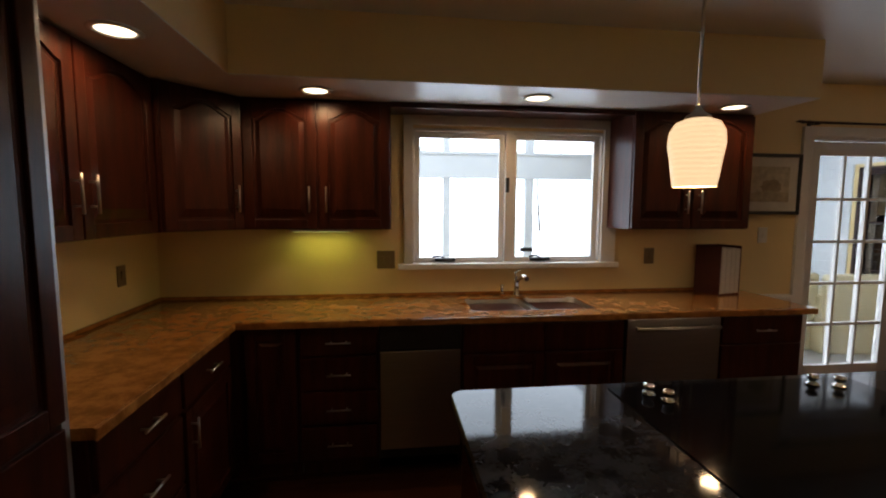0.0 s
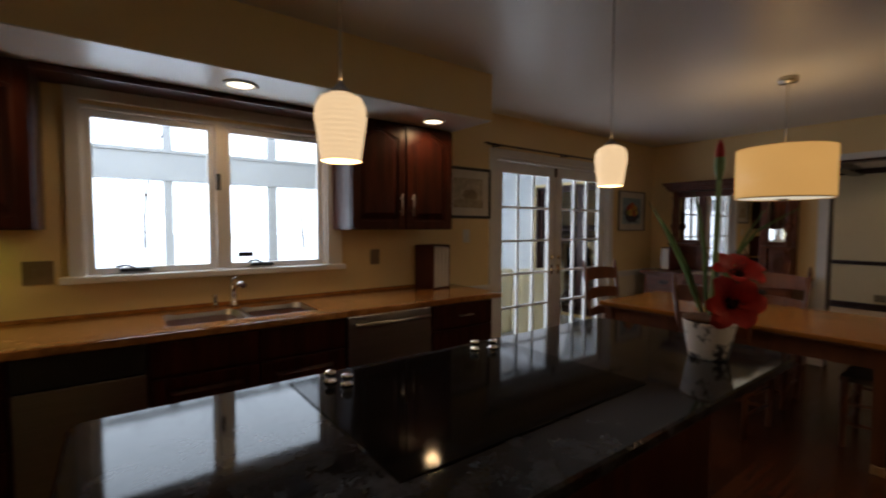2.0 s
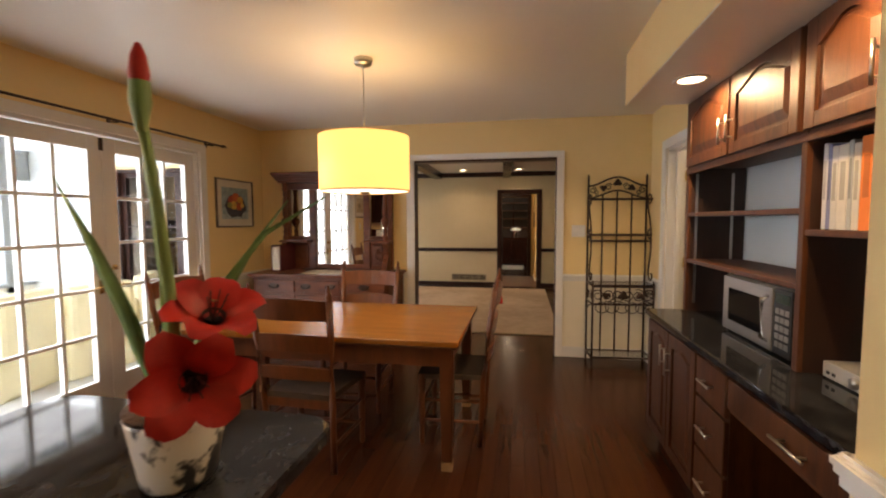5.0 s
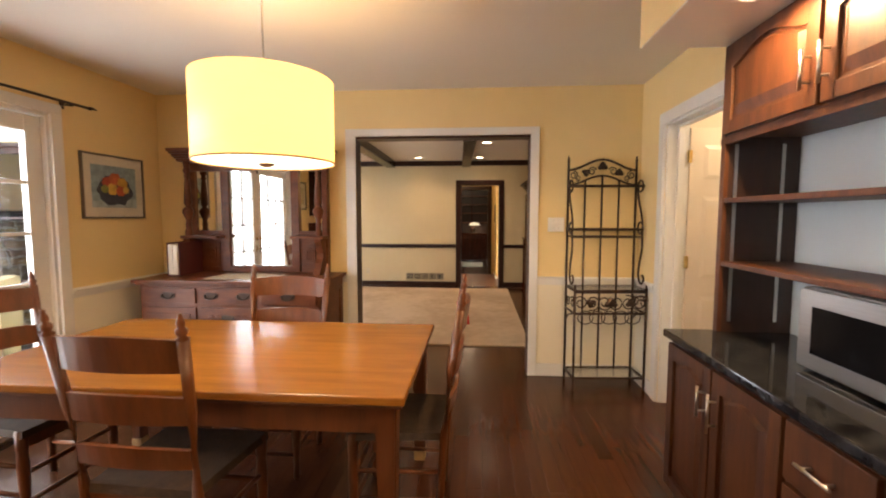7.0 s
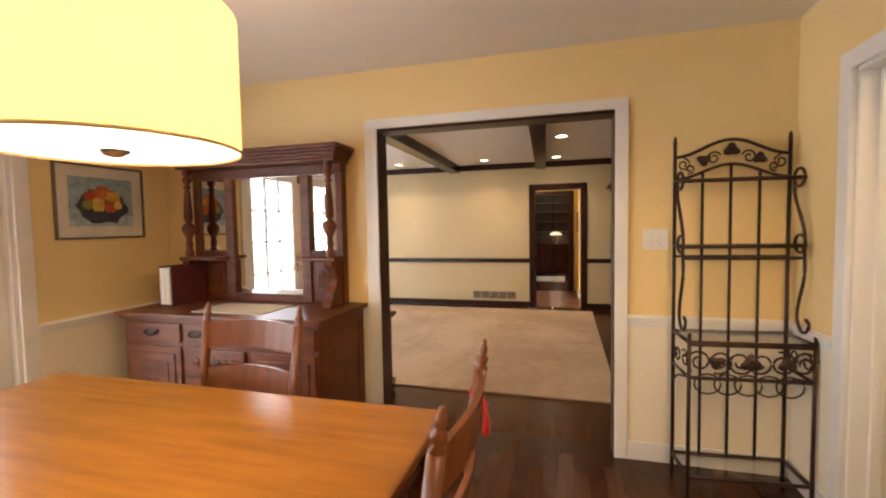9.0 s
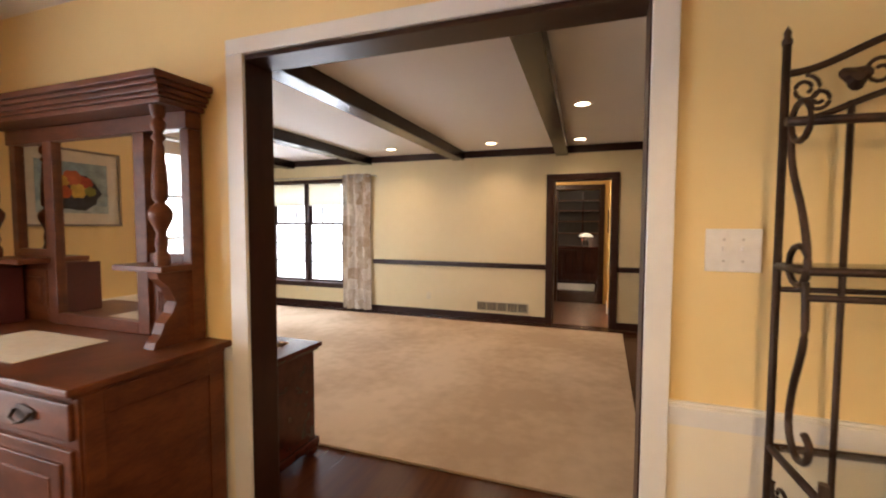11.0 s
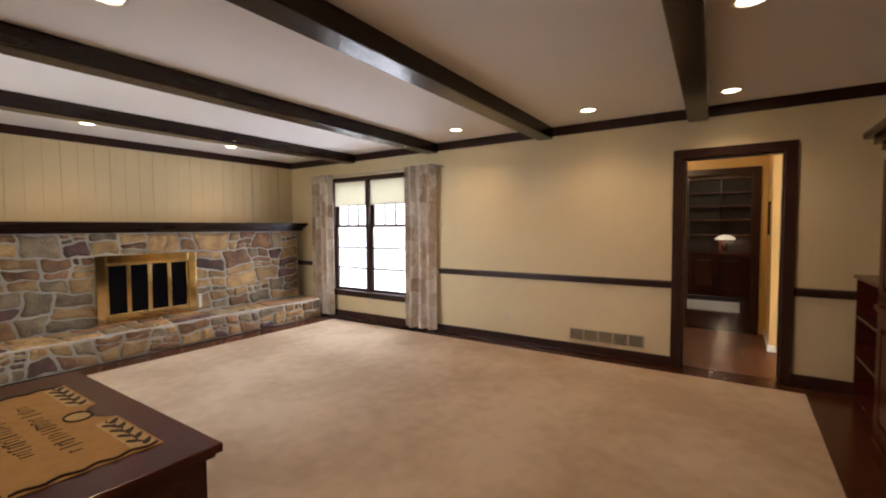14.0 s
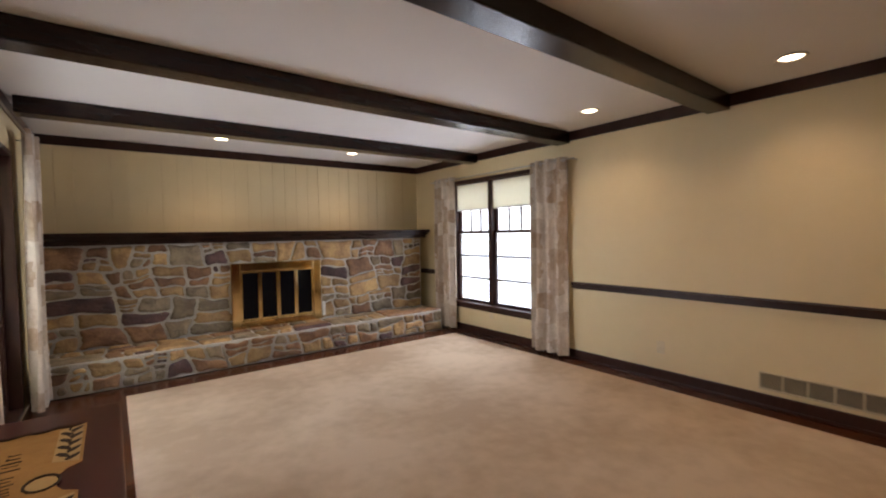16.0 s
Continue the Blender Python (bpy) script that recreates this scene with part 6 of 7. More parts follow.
mw = thing("microwave", "stainless steel microwave oven on the black desk top", "microwave", pose(4.57, -0.245, 0.85, 0, 0, 180) @ Matrix.Diagonal((1.19, 0.86, 1.07, 1)))
part("body", boxes((0, 0.50, 0.012, 0.31, 0.012, 0.27), (0.03, 0.06, 0.05, 0.08, 0, 0.012), (0.44, 0.47, 0.05, 0.08, 0, 0.012), bevel=0.004), M_STEEL, mw)
d = part("door", boxes((0.004, 0.385, -0.012, 0.012, 0.015, 0.267), bevel=0.006), M_STEEL, mw)
part("window", boxes((0.055, 0.315, -0.014, -0.010, 0.065, 0.215), bevel=0.003), M_GLASS_BLACK, d, "dark oven window")
bm = bmesh.new()
tube(bm, [(0.355, -0.012, 0.05), (0.355, -0.04, 0.065), (0.355, -0.04, 0.215), (0.355, -0.012, 0.23)], 0.009, 8)
part("handle", bm, M_CHROME, d)
part("control_panel", boxes((0.39, 0.496, -0.010, 0.012, 0.015, 0.267), bevel=0.004), M_BLACK, mw)
part("display", boxes((0.402, 0.484, -0.012, -0.009, 0.215, 0.25)), mat("dark_green_display", (0.02, 0.05, 0.04), 0.2), mw)
for r in range(5):
    for k in range(3):
        part("key", boxes((0.404 + k * 0.028, 0.426 + k * 0.028, -0.0125, -0.009, 0.045 + r * 0.032, 0.066 + r * 0.032)), M_NICKEL, mw)
for k, (w, h, col) in enumerate(((0.022, 0.27, (0.66, 0.66, 0.66)), (0.018, 0.265, (0.22, 0.24, 0.42)), (0.03, 0.255, (0.62, 0.60, 0.55)), (0.045, 0.255, (0.66, 0.63, 0.55)), (0.02, 0.262, (0.40, 0.42, 0.42)), (0.03, 0.25, (0.60, 0.57, 0.50)), (0.05, 0.265, (0.75, 0.20, 0.03)), (0.03, 0.25, (0.12, 0.34, 0.28)), (0.035, 0.26, (0.6, 0.55, 0.45)))):
    x = 3.875 - sum((0.024, 0.020, 0.032, 0.047, 0.022, 0.032, 0.052, 0.032)[:k])
    bk = thing("book", "upright hardback book on the hutch shelf", "book", pose(x, -0.255, 1.383, 0, 0, 180) @ Matrix.Diagonal((1, 1, 1.12, 1)), "books on the hutch shelf")
    part("cover", boxes((0, w, 0, 0.19, 0, h), bevel=0.002), mat("book_cloth", col, 0.6), bk)
    part("label_bar", boxes((w * 0.25, w * 0.75, -0.001, 0, h * 0.35, h * 0.8)), mat("spine_print", tuple(min(1, c * 0.6) for c in col), 0.6), bk)
cb = thing("cable_box", "silver set-top box on the black desk top", "set-top box", pose(3.865, -0.28, 0.85, 0, 0, 180))
part("case", boxes((0, 0.32, 0, 0.2, 0.006, 0.062), bevel=0.004), mat("silver_plastic", (0.55, 0.54, 0.50), 0.35, 0.3), cb)
for x in (0.03, 0.06, 0.26, 0.29):
    part("button", boxes((x - 0.008, x + 0.008, -0.003, 0, 0.02, 0.032), bevel=0.001), M_BLACK, cb)
bm = bmesh.new()
lathe(bm, [(0, 0), (0.02, 0.0), (0.018, 0.01), (0, 0.011)], 18)
part("dial", bm, M_NICKEL, cb, m=pose(0.16, -0.001, 0.033, 90, 0, 0))
tv = thing("monitor", "black flat monitor in the shelf bay", "monitor", pose(3.74, -0.43, 0.85, 0, 0, 180))
part("screen", boxes((0, 0.48, 0, 0.03, 0.07, 0.43), bevel=0.006), M_GLASS_BLACK, tv)
part("stand", boxes((0.14, 0.34, -0.05, 0.08, 0, 0.012), (0.21, 0.27, 0.012, 0.03, 0.012, 0.09), bevel=0.004), M_BLACK, tv)

# ---- family room ----
structure("carpet", boxes((7.54, 11.19, 0.325, 5.76, -0.003, 0.014), bevel=0.004), M_CARPET, "beige wall-to-wall pile carpet set in a dark wood border", "carpet")

# chest under the opening's side
cs = thing("chest", "dark mahogany low chest with bun feet", "chest")
part("body", boxes((FW + 0.03, 7.455, 2.175, 3.39, 0.08, 0.635), bevel=0.005), M_CHEST, cs)
part("top", boxes((FW + 0.015, 7.49, 2.14, 3.42, 0.648, 0.677), (FW + 0.025, 7.475, 2.155, 3.405, 0.632, 0.648), bevel=0.006), M_CHEST, cs)
part("plinth", boxes((FW + 0.022, 7.475, 2.155, 3.41, 0.05, 0.10), bevel=0.008), M_CHEST, cs)
for x in (FW + 0.09, 7.43):
    for y in (2.20, 3.36):
        bm = bmesh.new()
        lathe(bm, [(0.03, 0), (0.05, 0.015), (0.055, 0.035), (0.045, 0.055), (0.03, 0.06)], 16, x, y)
        part("foot", bm, M_CHEST, cs)
for k in range(3):
    y0 = 2.20 + k * 0.39
    d = part("drawer", boxes((7.455, 7.466, y0, y0 + 0.37, 0.13, 0.61), bevel=0.004), M_CHEST, cs)
    bm = bmesh.new()
    lathe(bm, [(0, 0.024), (0.014, 0.02), (0.016, 0.012), (0.008, 0), (0, 0)], 12)
    for v in bm.verts:
        v.co = Vector((7.466 + v.co.z, y0 + 0.185 + v.co.x, 0.40 + v.co.y))
    part("knob", bm, M_BRASS, d)

# embroidered cloth on the chest
M_CLOTH = mat("tan_embroidered_cloth", (0.42, 0.25, 0.085), 0.9, second=(0.34, 0.20, 0.065), scale=20, bump=0.4, bump_scale=220)
M_THREAD = mat("dark_thread", (0.035, 0.022, 0.014), 0.9)
M_CREAM = mat("cream_thread", (0.52, 0.38, 0.18), 0.9)
cl = thing("table_runner", "tan embroidered cloth with dark lettering lying on the chest", "cloth")


def flat(pts, z0, z1):
    bm = bmesh.new()
    lo = [bm.verts.new((x, y, z0)) for x, y in pts]
    hi = [bm.verts.new((x, y, z1)) for x, y in pts]
    bm.faces.new(hi), bm.faces.new(lo[::-1])
    for k in range(len(pts)):
        bm.faces.new((lo[k], lo[(k + 1) % len(pts)], hi[(k + 1) % len(pts)], hi[k]))
    bmesh.ops.recalc_face_normals(bm, faces=bm.faces)
    return bm


CX0, CX1, CY0, CY1 = 7.02, 7.385, 2.30, 3.22
cyc = (CY0 + CY1) / 2
notch = [(CX1, cyc - 0.10), (CX1 - 0.035, cyc - 0.075), (CX1 - 0.055, cyc - 0.03), (CX1 - 0.06, cyc), (CX1 - 0.055, cyc + 0.03), (CX1 - 0.035, cyc + 0.075), (CX1, cyc + 0.10)]
part("cloth", flat([(CX0, CY0), (CX1, CY0), *notch, (CX1, CY1), (CX0, CY1)], 0.6775, 0.680), M_CLOTH, cl)
for a, b in ((CY0 + 0.01, cyc - 0.11), (cyc + 0.11, CY1 - 0.01)):
    part("border", flat([(CX1 - 0.075, a + 0.03), (CX1 - 0.008, a), (CX1 - 0.008, b), (CX1 - 0.075, b - 0.02)], 0.680, 0.6808), M_CREAM, cl, "cream border")
    n = 9
    bm = bmesh.new()
    tube(bm, [(CX1 - 0.040 + 0.010 * math.sin(k * 1.3), a + 0.02 + (b - a - 0.04) * k / 24, 0.6815) for k in range(25)], 0.002, 5)
    part("border_vine", bm, M_THREAD, cl)
    for k in range(n):
        y, side, lean = a + 0.025 + (b - a - 0.05) * (k + 0.5) / n, (-1) ** k, 0.9 * (-1) ** k
        leaf = [(0.026 * math.cos(q) * (1 + 0.2 * math.cos(3 * q)), 0.010 * math.sin(q)) for q in [6.283 * j / 14 for j in range(14)]]
        part("border_leaf", flat([(CX1 - 0.040 + 0.013 * side + u * math.cos(lean) - w * math.sin(lean), y + u * math.sin(lean) + w * math.cos(lean)) for u, w in leaf], 0.6808, 0.6818), M_THREAD, cl)
for y in (CY0 + 0.012, CY1 - 0.012):
    bm = bmesh.new()
    tube(bm, [(CX0 + 0.01 + (CX1 - CX0 - 0.02) * k / 20, y + 0.008 * math.sin(k * 1.3), 0.682) for k in range(21)], 0.005, 5)
    part("border_vine", bm, M_THREAD, cl)
bm = bmesh.new()
tube(bm, [(CX1 - 0.085 + 0.04 * math.cos(k * 0.5), cyc + 0.05 * math.sin(k * 0.5), 0.682) for k in range(14)], 0.004, 5)
part("bow", bm, M_THREAD, cl, "embroidered bow")
part("bow_ground", flat([(CX1 - 0.085 + 0.036 * math.cos(k * 0.7), cyc + 0.045 * math.sin(k * 0.7)) for k in range(9)], 0.680, 0.6808), M_CREAM, cl)
rnd = random.Random(4)
for row, (x, y0, y1) in enumerate(((CX1 - 0.175, cyc - 0.30, cyc + 0.28), (CX1 - 0.27, cyc - 0.22, cyc + 0.25))):
    y = y0
    while y < y1:
        w = rnd.uniform(0.010, 0.026)
        h = rnd.uniform(0.030, 0.058)
        part("letter_bar", boxes((x - h / 2, x + h / 2, y, y + w * 0.38, 0.680, 0.6812)), M_THREAD, cl)
        if rnd.random() < 0.5:
            part("letter_bar", boxes((x - h / 2, x - h / 2 + 0.007, y, y + w, 0.680, 0.6812)), M_THREAD, cl)
        y += w + rnd.uniform(0.004, 0.016) + (0.03 if rnd.random() < 0.12 else 0)

# armoire
ar = thing("armoire", "tall dark mahogany armoire with a moulded cornice", "armoire", pose(10.27, 0.10, 0, 0, 0, 180))
part("body", boxes((0, 1.44, 0, 0.58, 0.10, 1.78), (-0.015, 1.455, -0.015, 0.58, 0, 0.10), bevel=0.006), M_CHEST, ar)
part("cornice", boxes((-0.02, 1.46, -0.02, 0.58, 1.78, 1.82), (-0.05, 1.49, -0.05, 0.58, 1.82, 1.86), (-0.09, 1.53, -0.09, 0.58, 1.86, 1.90), bevel=0.008), M_CHEST, ar)
for x0, x1, hx in ((0.05, 0.715, 0.67), (0.725, 1.39, 0.77)):
    for z0, z1, zp in ((0.90, 1.72, 1.02), (0.14, 0.86, 0.74)):
        d = cab_door(ar, x0, x1, z0, z1, 0, M_CHEST, 0, None, stile=0.085)
        bm = boxes((hx - 0.012, hx + 0.012, -0.03, -0.022, zp - 0.05, zp + 0.05), bevel=0.003)
        tube(bm, [(hx, -0.03, zp + 0.02), (hx, -0.05, zp + 0.005), (hx, -0.03, zp - 0.02)], 0.004, 6)
        part("pull", bm, M_IRON, d, "dark iron drop pull")
part("waist_moulding", boxes((0.02, 1.42, -0.034, 0, 0.865, 0.895), bevel=0.008), M_CHEST, ar)
sb = thing("low_bookcase", "low dark wooden bookcase beside the armoire", "bookcase", pose(11.20, 0.05, 0, 0, 0, 180))
part("body", boxes((0, 0.022, 0, 0.35, 0, 0.955), (0.79, 0.812, 0, 0.35, 0, 0.955), (0.022, 0.79, 0.33, 0.35, 0, 0.955), bevel=0.003), M_CHEST, sb)
part("top", boxes((-0.015, 0.827, -0.015, 0.35, 0.955, 0.98), bevel=0.004), M_CHEST, sb)
for z in (0.06, 0.36, 0.66):
    part("shelf", boxes((0.022, 0.79, 0.005, 0.33, z, z + 0.02), bevel=0.002), M_CHEST, sb)

# wall vent
vt = thing("wall_vent", "pale tan metal air return grille low on the wall", "vent", pose(FE, 1.915, 0.20, 0, 0, -90))
M_VENT = mat("tan_vent_enamel", (0.55, 0.46, 0.30), 0.5)
part("frame", boxes((-0.375, 0.375, -0.012, 0, -0.068, -0.056), (-0.375, 0.375, -0.012, 0, 0.056, 0.068), *[(-0.375 + k * 0.148 - (0 if k == 0 else 0.005), -0.365 + k * 0.148, -0.012, 0, -0.056, 0.056) for k in range(6)], bevel=0.002), M_VENT, vt)
part("backing", boxes((-0.37, 0.37, -0.003, -0.001, -0.06, 0.06)), M_BLACK, vt)
for k in range(5):
    for j in range(12):
        x = -0.36 + k * 0.148 + j * 0.0112
        part("slat", boxes((x, x + 0.0035, -0.009, -0.003, -0.056, 0.056)), M_VENT, vt)
for z, y in ((0.30, 3.05), (0.30, 5.27)):
    plate(FE, y, z, 0.07, 0.11, -90, M_PLATE_CREAM, "ivory outlet plate low on the cream wall", 1)


# ---- curtains ----
def curtain_material():
    """Printed cloth: upright patches of cream, tan and brown with darker strokes."""
    m = mat("patchwork_curtain_cloth", (0.66, 0.58, 0.47), 0.9, second=(0.25, 0.18, 0.12), scale=5, detail=6, stretch=(1, 1.6, 0.7), amount=0.75, bump=0.2, bump_scale=200)
    n, link = m.node_tree.nodes, m.node_tree.links.new
    b = n["Principled BSDF"]
    under = b.inputs["Base Color"].links[0].from_socket
    tex, brick, mix = n.new("ShaderNodeTexCoord"), n.new("ShaderNodeTexBrick"), n.new("ShaderNodeMix")
    split, turn = n.new("ShaderNodeSeparateXYZ"), n.new("ShaderNodeCombineXYZ")
    link(tex.outputs["Object"], split.inputs[0])
    link(split.outputs["Y"], turn.inputs["X"]); link(split.outputs["Z"], turn.inputs["Y"])
    wob = n.new("ShaderNodeTexNoise")
    wob.inputs["Scale"].default_value = 9.0
    link(tex.outputs["Object"], wob.inputs["Vector"])
    shift = n.new("ShaderNodeMix")
    shift.data_type, shift.blend_type, shift.inputs[0].default_value = "RGBA", "LINEAR_LIGHT", 0.06
    link(turn.outputs[0], shift.inputs[6]); link(wob.outputs["Color"], shift.inputs[7])
    link(shift.outputs[2], brick.inputs["Vector"])
    brick.inputs["Color1"].default_value, brick.inputs["Color2"].default_value, brick.inputs["Mortar"].default_value = (0.80, 0.75, 0.66, 1), (0.34, 0.22, 0.12, 1), (0.30, 0.22, 0.15, 1)
    brick.inputs["Scale"].default_value, brick.inputs["Brick Width"].default_value, brick.inputs["Row Height"].default_value = 1.0, 0.085, 0.17
    brick.inputs["Mortar Size"].default_value, brick.offset = 0.0, 0.37
    mix.data_type, mix.inputs[0].default_value = "RGBA", 0.52
    link(under, mix.inputs[6]); link(brick.outputs["Color"], mix.inputs[7])
    link(mix.outputs[2], b.inputs["Base Color"])
    return m


M_CURTAIN = curtain_material()


def curtain(y0, y1, x, z0, z1, out, label):
    """A hanging curtain along y with deep folds."""
    c = thing("curtain", label, "curtain", group="window curtains")
    bm = bmesh.new()
    n = 72
    cols = []
    for k in range(n + 1):
        u = k / n
        col = []
        for i in range(15):
            v = i / 14
            spread = 1 - 0.10 * math.sin(math.pi * v)
            y = (y0 + y1) / 2 + (u - 0.5) * (y1 - y0) * spread
            amp = 0.034 + 0.016 * v + 0.010 * math.sin(5 * u + 3)
            dx = amp * math.sin(u * 6.283 * 3.5 + 0.5 * math.sin(3 * v)) + 0.01 * math.sin(9 * u + 4 * v)
            col.append((x + dx, y, z1 + (z0 - z1) * v))
        cols.append(col)
    front = [[bm.verts.new(p) for p in col] for col in cols]
    back = [[bm.verts.new((p[0] + out * 0.003, p[1], p[2])) for p in col] for col in cols]
    for g in (front, back):
        for a, b in zip(g, g[1:]):
            for i in range(14):
                f = bm.faces.new((a[i], a[i + 1], b[i + 1], b[i]))
                f.smooth = True
    bmesh.ops.recalc_face_normals(bm, faces=bm.faces)
    part("cloth", bm, M_CURTAIN, c)
    for k in range(5):
        bm = bmesh.new()
        y = y0 + (y1 - y0) * (k + 0.5) / 5
        tube(bm, [(x + 0.022 * math.cos(a * 0.63), y, z1 - 0.035 + 0.022 * math.sin(a * 0.63)) for a in range(11)], 0.004, 6)
        part("grommet", bm, M_NICKEL, c)


curtain(3.98, 4.50, 11.335, 0.03, 2.165, 1, "beige and brown patchwork curtain drawn aside, hanging to the floor")
curtain(5.90, 6.36, 11.335, 0.03, 2.165, 1, "beige and brown patchwork curtain drawn aside, hanging to the floor")
curtain(5.70, 6.08, 6.985, 0.03, 2.24, -1, "beige and brown patchwork curtain beside the patio door")
curtain(3.72, 4.15, 6.985, 0.03, 2.24, -1, "beige and brown patchwork curtain at the patio door")
for x, y0, y1, z in ((11.335, 3.9, 6.45, 2.13), (6.985, 3.6, 6.12, 2.205)):
    r = thing("curtain_rod", "thin nickel curtain rod above the window", "curtain rod")
    bm = bmesh.new()
    tube(bm, [(x, y0, z), (x, y1, z)], 0.008, 8)
    part("pole", bm, M_NICKEL, r)
    wx = FE if x > 9 else FW + 0.008
    for y in (y0 + 0.03, y1 - 0.03):
        bm = bmesh.new()
        tube(bm, [(wx, y, z), (x, y, z)], 0.006, 6)
        part("bracket", bm, M_NICKEL, r)

# ---- hall and study ----
st = thing("study_bookcase", "dark built-in study shelves with cupboards below", "bookcase", pose(17.19, 0, 0, 0, 0, -90))
part("cupboard", boxes((-2.9, -0.2, -0.55, 0, 0, 0.80), bevel=0.004), M_CAB, st)
part("counter", boxes((-2.9, -0.2, -0.58, 0, 0.80, 0.835), bevel=0.004), M_CHEST, st)
for k in range(6):
    cab_door(st, -2.88 + k * 0.445, -2.45 + k * 0.445, 0.10, 0.76, -0.55, M_CAB, 0)
for x in (-2.9, -2.0, -1.1, -0.22):
    part("upright", boxes((x, x + 0.025, -0.32, 0, 0.835, 2.3), bevel=0.003), M_CHEST, st)
# shelves are lighter than the uprights: warm lamplight put into their colour
for z in (1.15, 1.45, 1.72, 1.98, 2.26):
    part("shelf", boxes((-2.9, -0.2, -0.32, 0, z, z + 0.03), bevel=0.003), mat("lit_shelf_edge_wood", (0.19, 0.06, 0.025), 0.35), st)
tl = thing("table_lamp", "small table lamp with a cream glass shade in the study", "table lamp", pose(16.75, 1.0, 0.835))
bm = bmesh.new()
lathe(bm, [(0, 0), (0.07, 0), (0.06, 0.015), (0.02, 0.03), (0.05, 0.09), (0.055, 0.13), (0.02, 0.20), (0.012, 0.27)], 18)
part("base", bm, M_IRON, tl)
bm = bmesh.new()
lathe(bm, [(0.17, 0.25), (0.16, 0.28), (0.11, 0.32), (0.03, 0.345), (0, 0.345)], 24)
part("shade", bm, shade_material("cream_glass_shade", (0.8, 0.74, 0.6), 0.5, (1.0, 0.85, 0.6)), tl)
lamp("table_lamp_bulb", "POINT", pose(16.75, 1.0, 1.07), 6, WARM, radius=0.04)
solid("rug", boxes((14.9, 15.9, 0.75, 2.1, -0.003, 0.012), bevel=0.004), mat("white_shag", (0.72, 0.69, 0.62), 0.95, scale=30, bump=0.8, bump_scale=120), "small white rug on the study floor", "rug")
lamp("hall_ceiling_bulb", "POINT", pose(12.3, 1.5, 2.2), 11, WARM, radius=0.12)
lamp("study_ceiling_bulb", "POINT", pose(15.2, 1.2, 2.2), 9, WARM, radius=0.12)
solid("thermostat", boxes((12.9, 13.0, 0.50, 0.52, 1.25, 1.62), bevel=0.004), M_CAB, "small dark wooden wall plaque in the hall", "plaque")

# ---- fireplace ----
fire = thing("fireplace", "field-stone fireplace wall with a raised stone hearth", "fireplace")
FX0, FX1, FY = FW + 0.02, 11.24, 6.62
OX0, OX1, OZ0, OZ1 = 8.57, 9.64, 0.30, 1.07
for row in ((FX0, OX0 + 0.08, FY, FN, 0, 1.32), (OX1 - 0.08, FX1, FY, FN, 0, 1.32), (OX0 + 0.08, OX1 - 0.08, FY, FN, OZ1 - 0.06, 1.32), (OX0 + 0.08, OX1 - 0.08, FN - 0.05, FN, 0.28, OZ1 - 0.06)):
    part("mortar_wall", boxes(row), M_MORTAR, fire, "grey mortar")
HY, HZ = 6.10, 0.285
part("hearth_mortar", boxes((FX0, FX1, HY, FY, 0, HZ), bevel=0.01), M_MORTAR, fire, "grey mortar")
mt = thing("mantel", "dark stained wooden mantel shelf over the stone", "mantel")
part("shelf", boxes((FX0, FX1 + 0.05, FY - 0.20, FN, 1.40, 1.44), bevel=0.006), M_BEAM, mt)
part("moulding", boxes((FX0, FX1 + 0.03, FY - 0.17, FN, 1.365, 1.40), (FX0, FX1 + 0.015, FY - 0.13, FN, 1.32, 1.365), bevel=0.008), M_BEAM, mt)
# grooved boards above the mantel
pb = structure("wall_panelling", boxes((FX0, FX0 + 29 * 0.152, FN - 0.006, FN - 0.001, 1.44, 2.335)), M_WALL_FAM, "cream painted grooved boards over the mantel", "panelling")
for k in range(29):
    part("panel_board", boxes((FX0 + k * 0.152, FX0 + k * 0.152 + (0.1512 if k % 3 else 0.1475), FN - 0.014, FN - 0.006, 1.44, 2.335), bevel=0.002), M_WALL_FAM, pb)
# brass fire doors
fdz = thing("fireplace_doors", "polished brass fireplace surround with four dark glass doors", "fireplace doors")
part("surround", boxes((OX0, OX0 + 0.10, FY - 0.045, FY + 0.01, OZ0, OZ1), (OX1 - 0.10, OX1, FY - 0.045, FY + 0.01, OZ0, OZ1), (OX0 + 0.10, OX1 - 0.10, FY - 0.045, FY + 0.01, OZ1 - 0.10, OZ1), (OX0 + 0.10, OX1 - 0.10, FY - 0.045, FY + 0.01, OZ0, OZ0 + 0.085), bevel=0.006), M_BRASS, fdz)
dw = (OX1 - OX0 - 0.20) / 4
for k in range(4):
    x0 = OX0 + 0.10 + dw * k
    d = part("door", boxes((x0, x0 + 0.022, FY - 0.025, FY - 0.005, OZ0 + 0.085, OZ1 - 0.10), (x0 + dw - 0.022, x0 + dw, FY - 0.025, FY - 0.005, OZ0 + 0.085, OZ1 - 0.10), (x0 + 0.022, x0 + dw - 0.022, FY - 0.025, FY - 0.005, OZ0 + 0.085, OZ0 + 0.105), (x0 + 0.022, x0 + dw - 0.022, FY - 0.025, FY - 0.005, OZ1 - 0.12, OZ1 - 0.10), bevel=0.003), M_BRASS, fdz)
    part("glass", boxes((x0 + 0.022, x0 + dw - 0.022, FY - 0.016, FY - 0.010, OZ0 + 0.105, OZ1 - 0.12)), M_GLASS_BLACK, d, "smoked dark glass")
part("damper_handle", boxes((OX1 + 0.01, OX1 + 0.045, FY - 0.06, FY - 0.02, 0.34, 0.52), bevel=0.005), M_PAPER, fdz, "pale lever beside the doors")


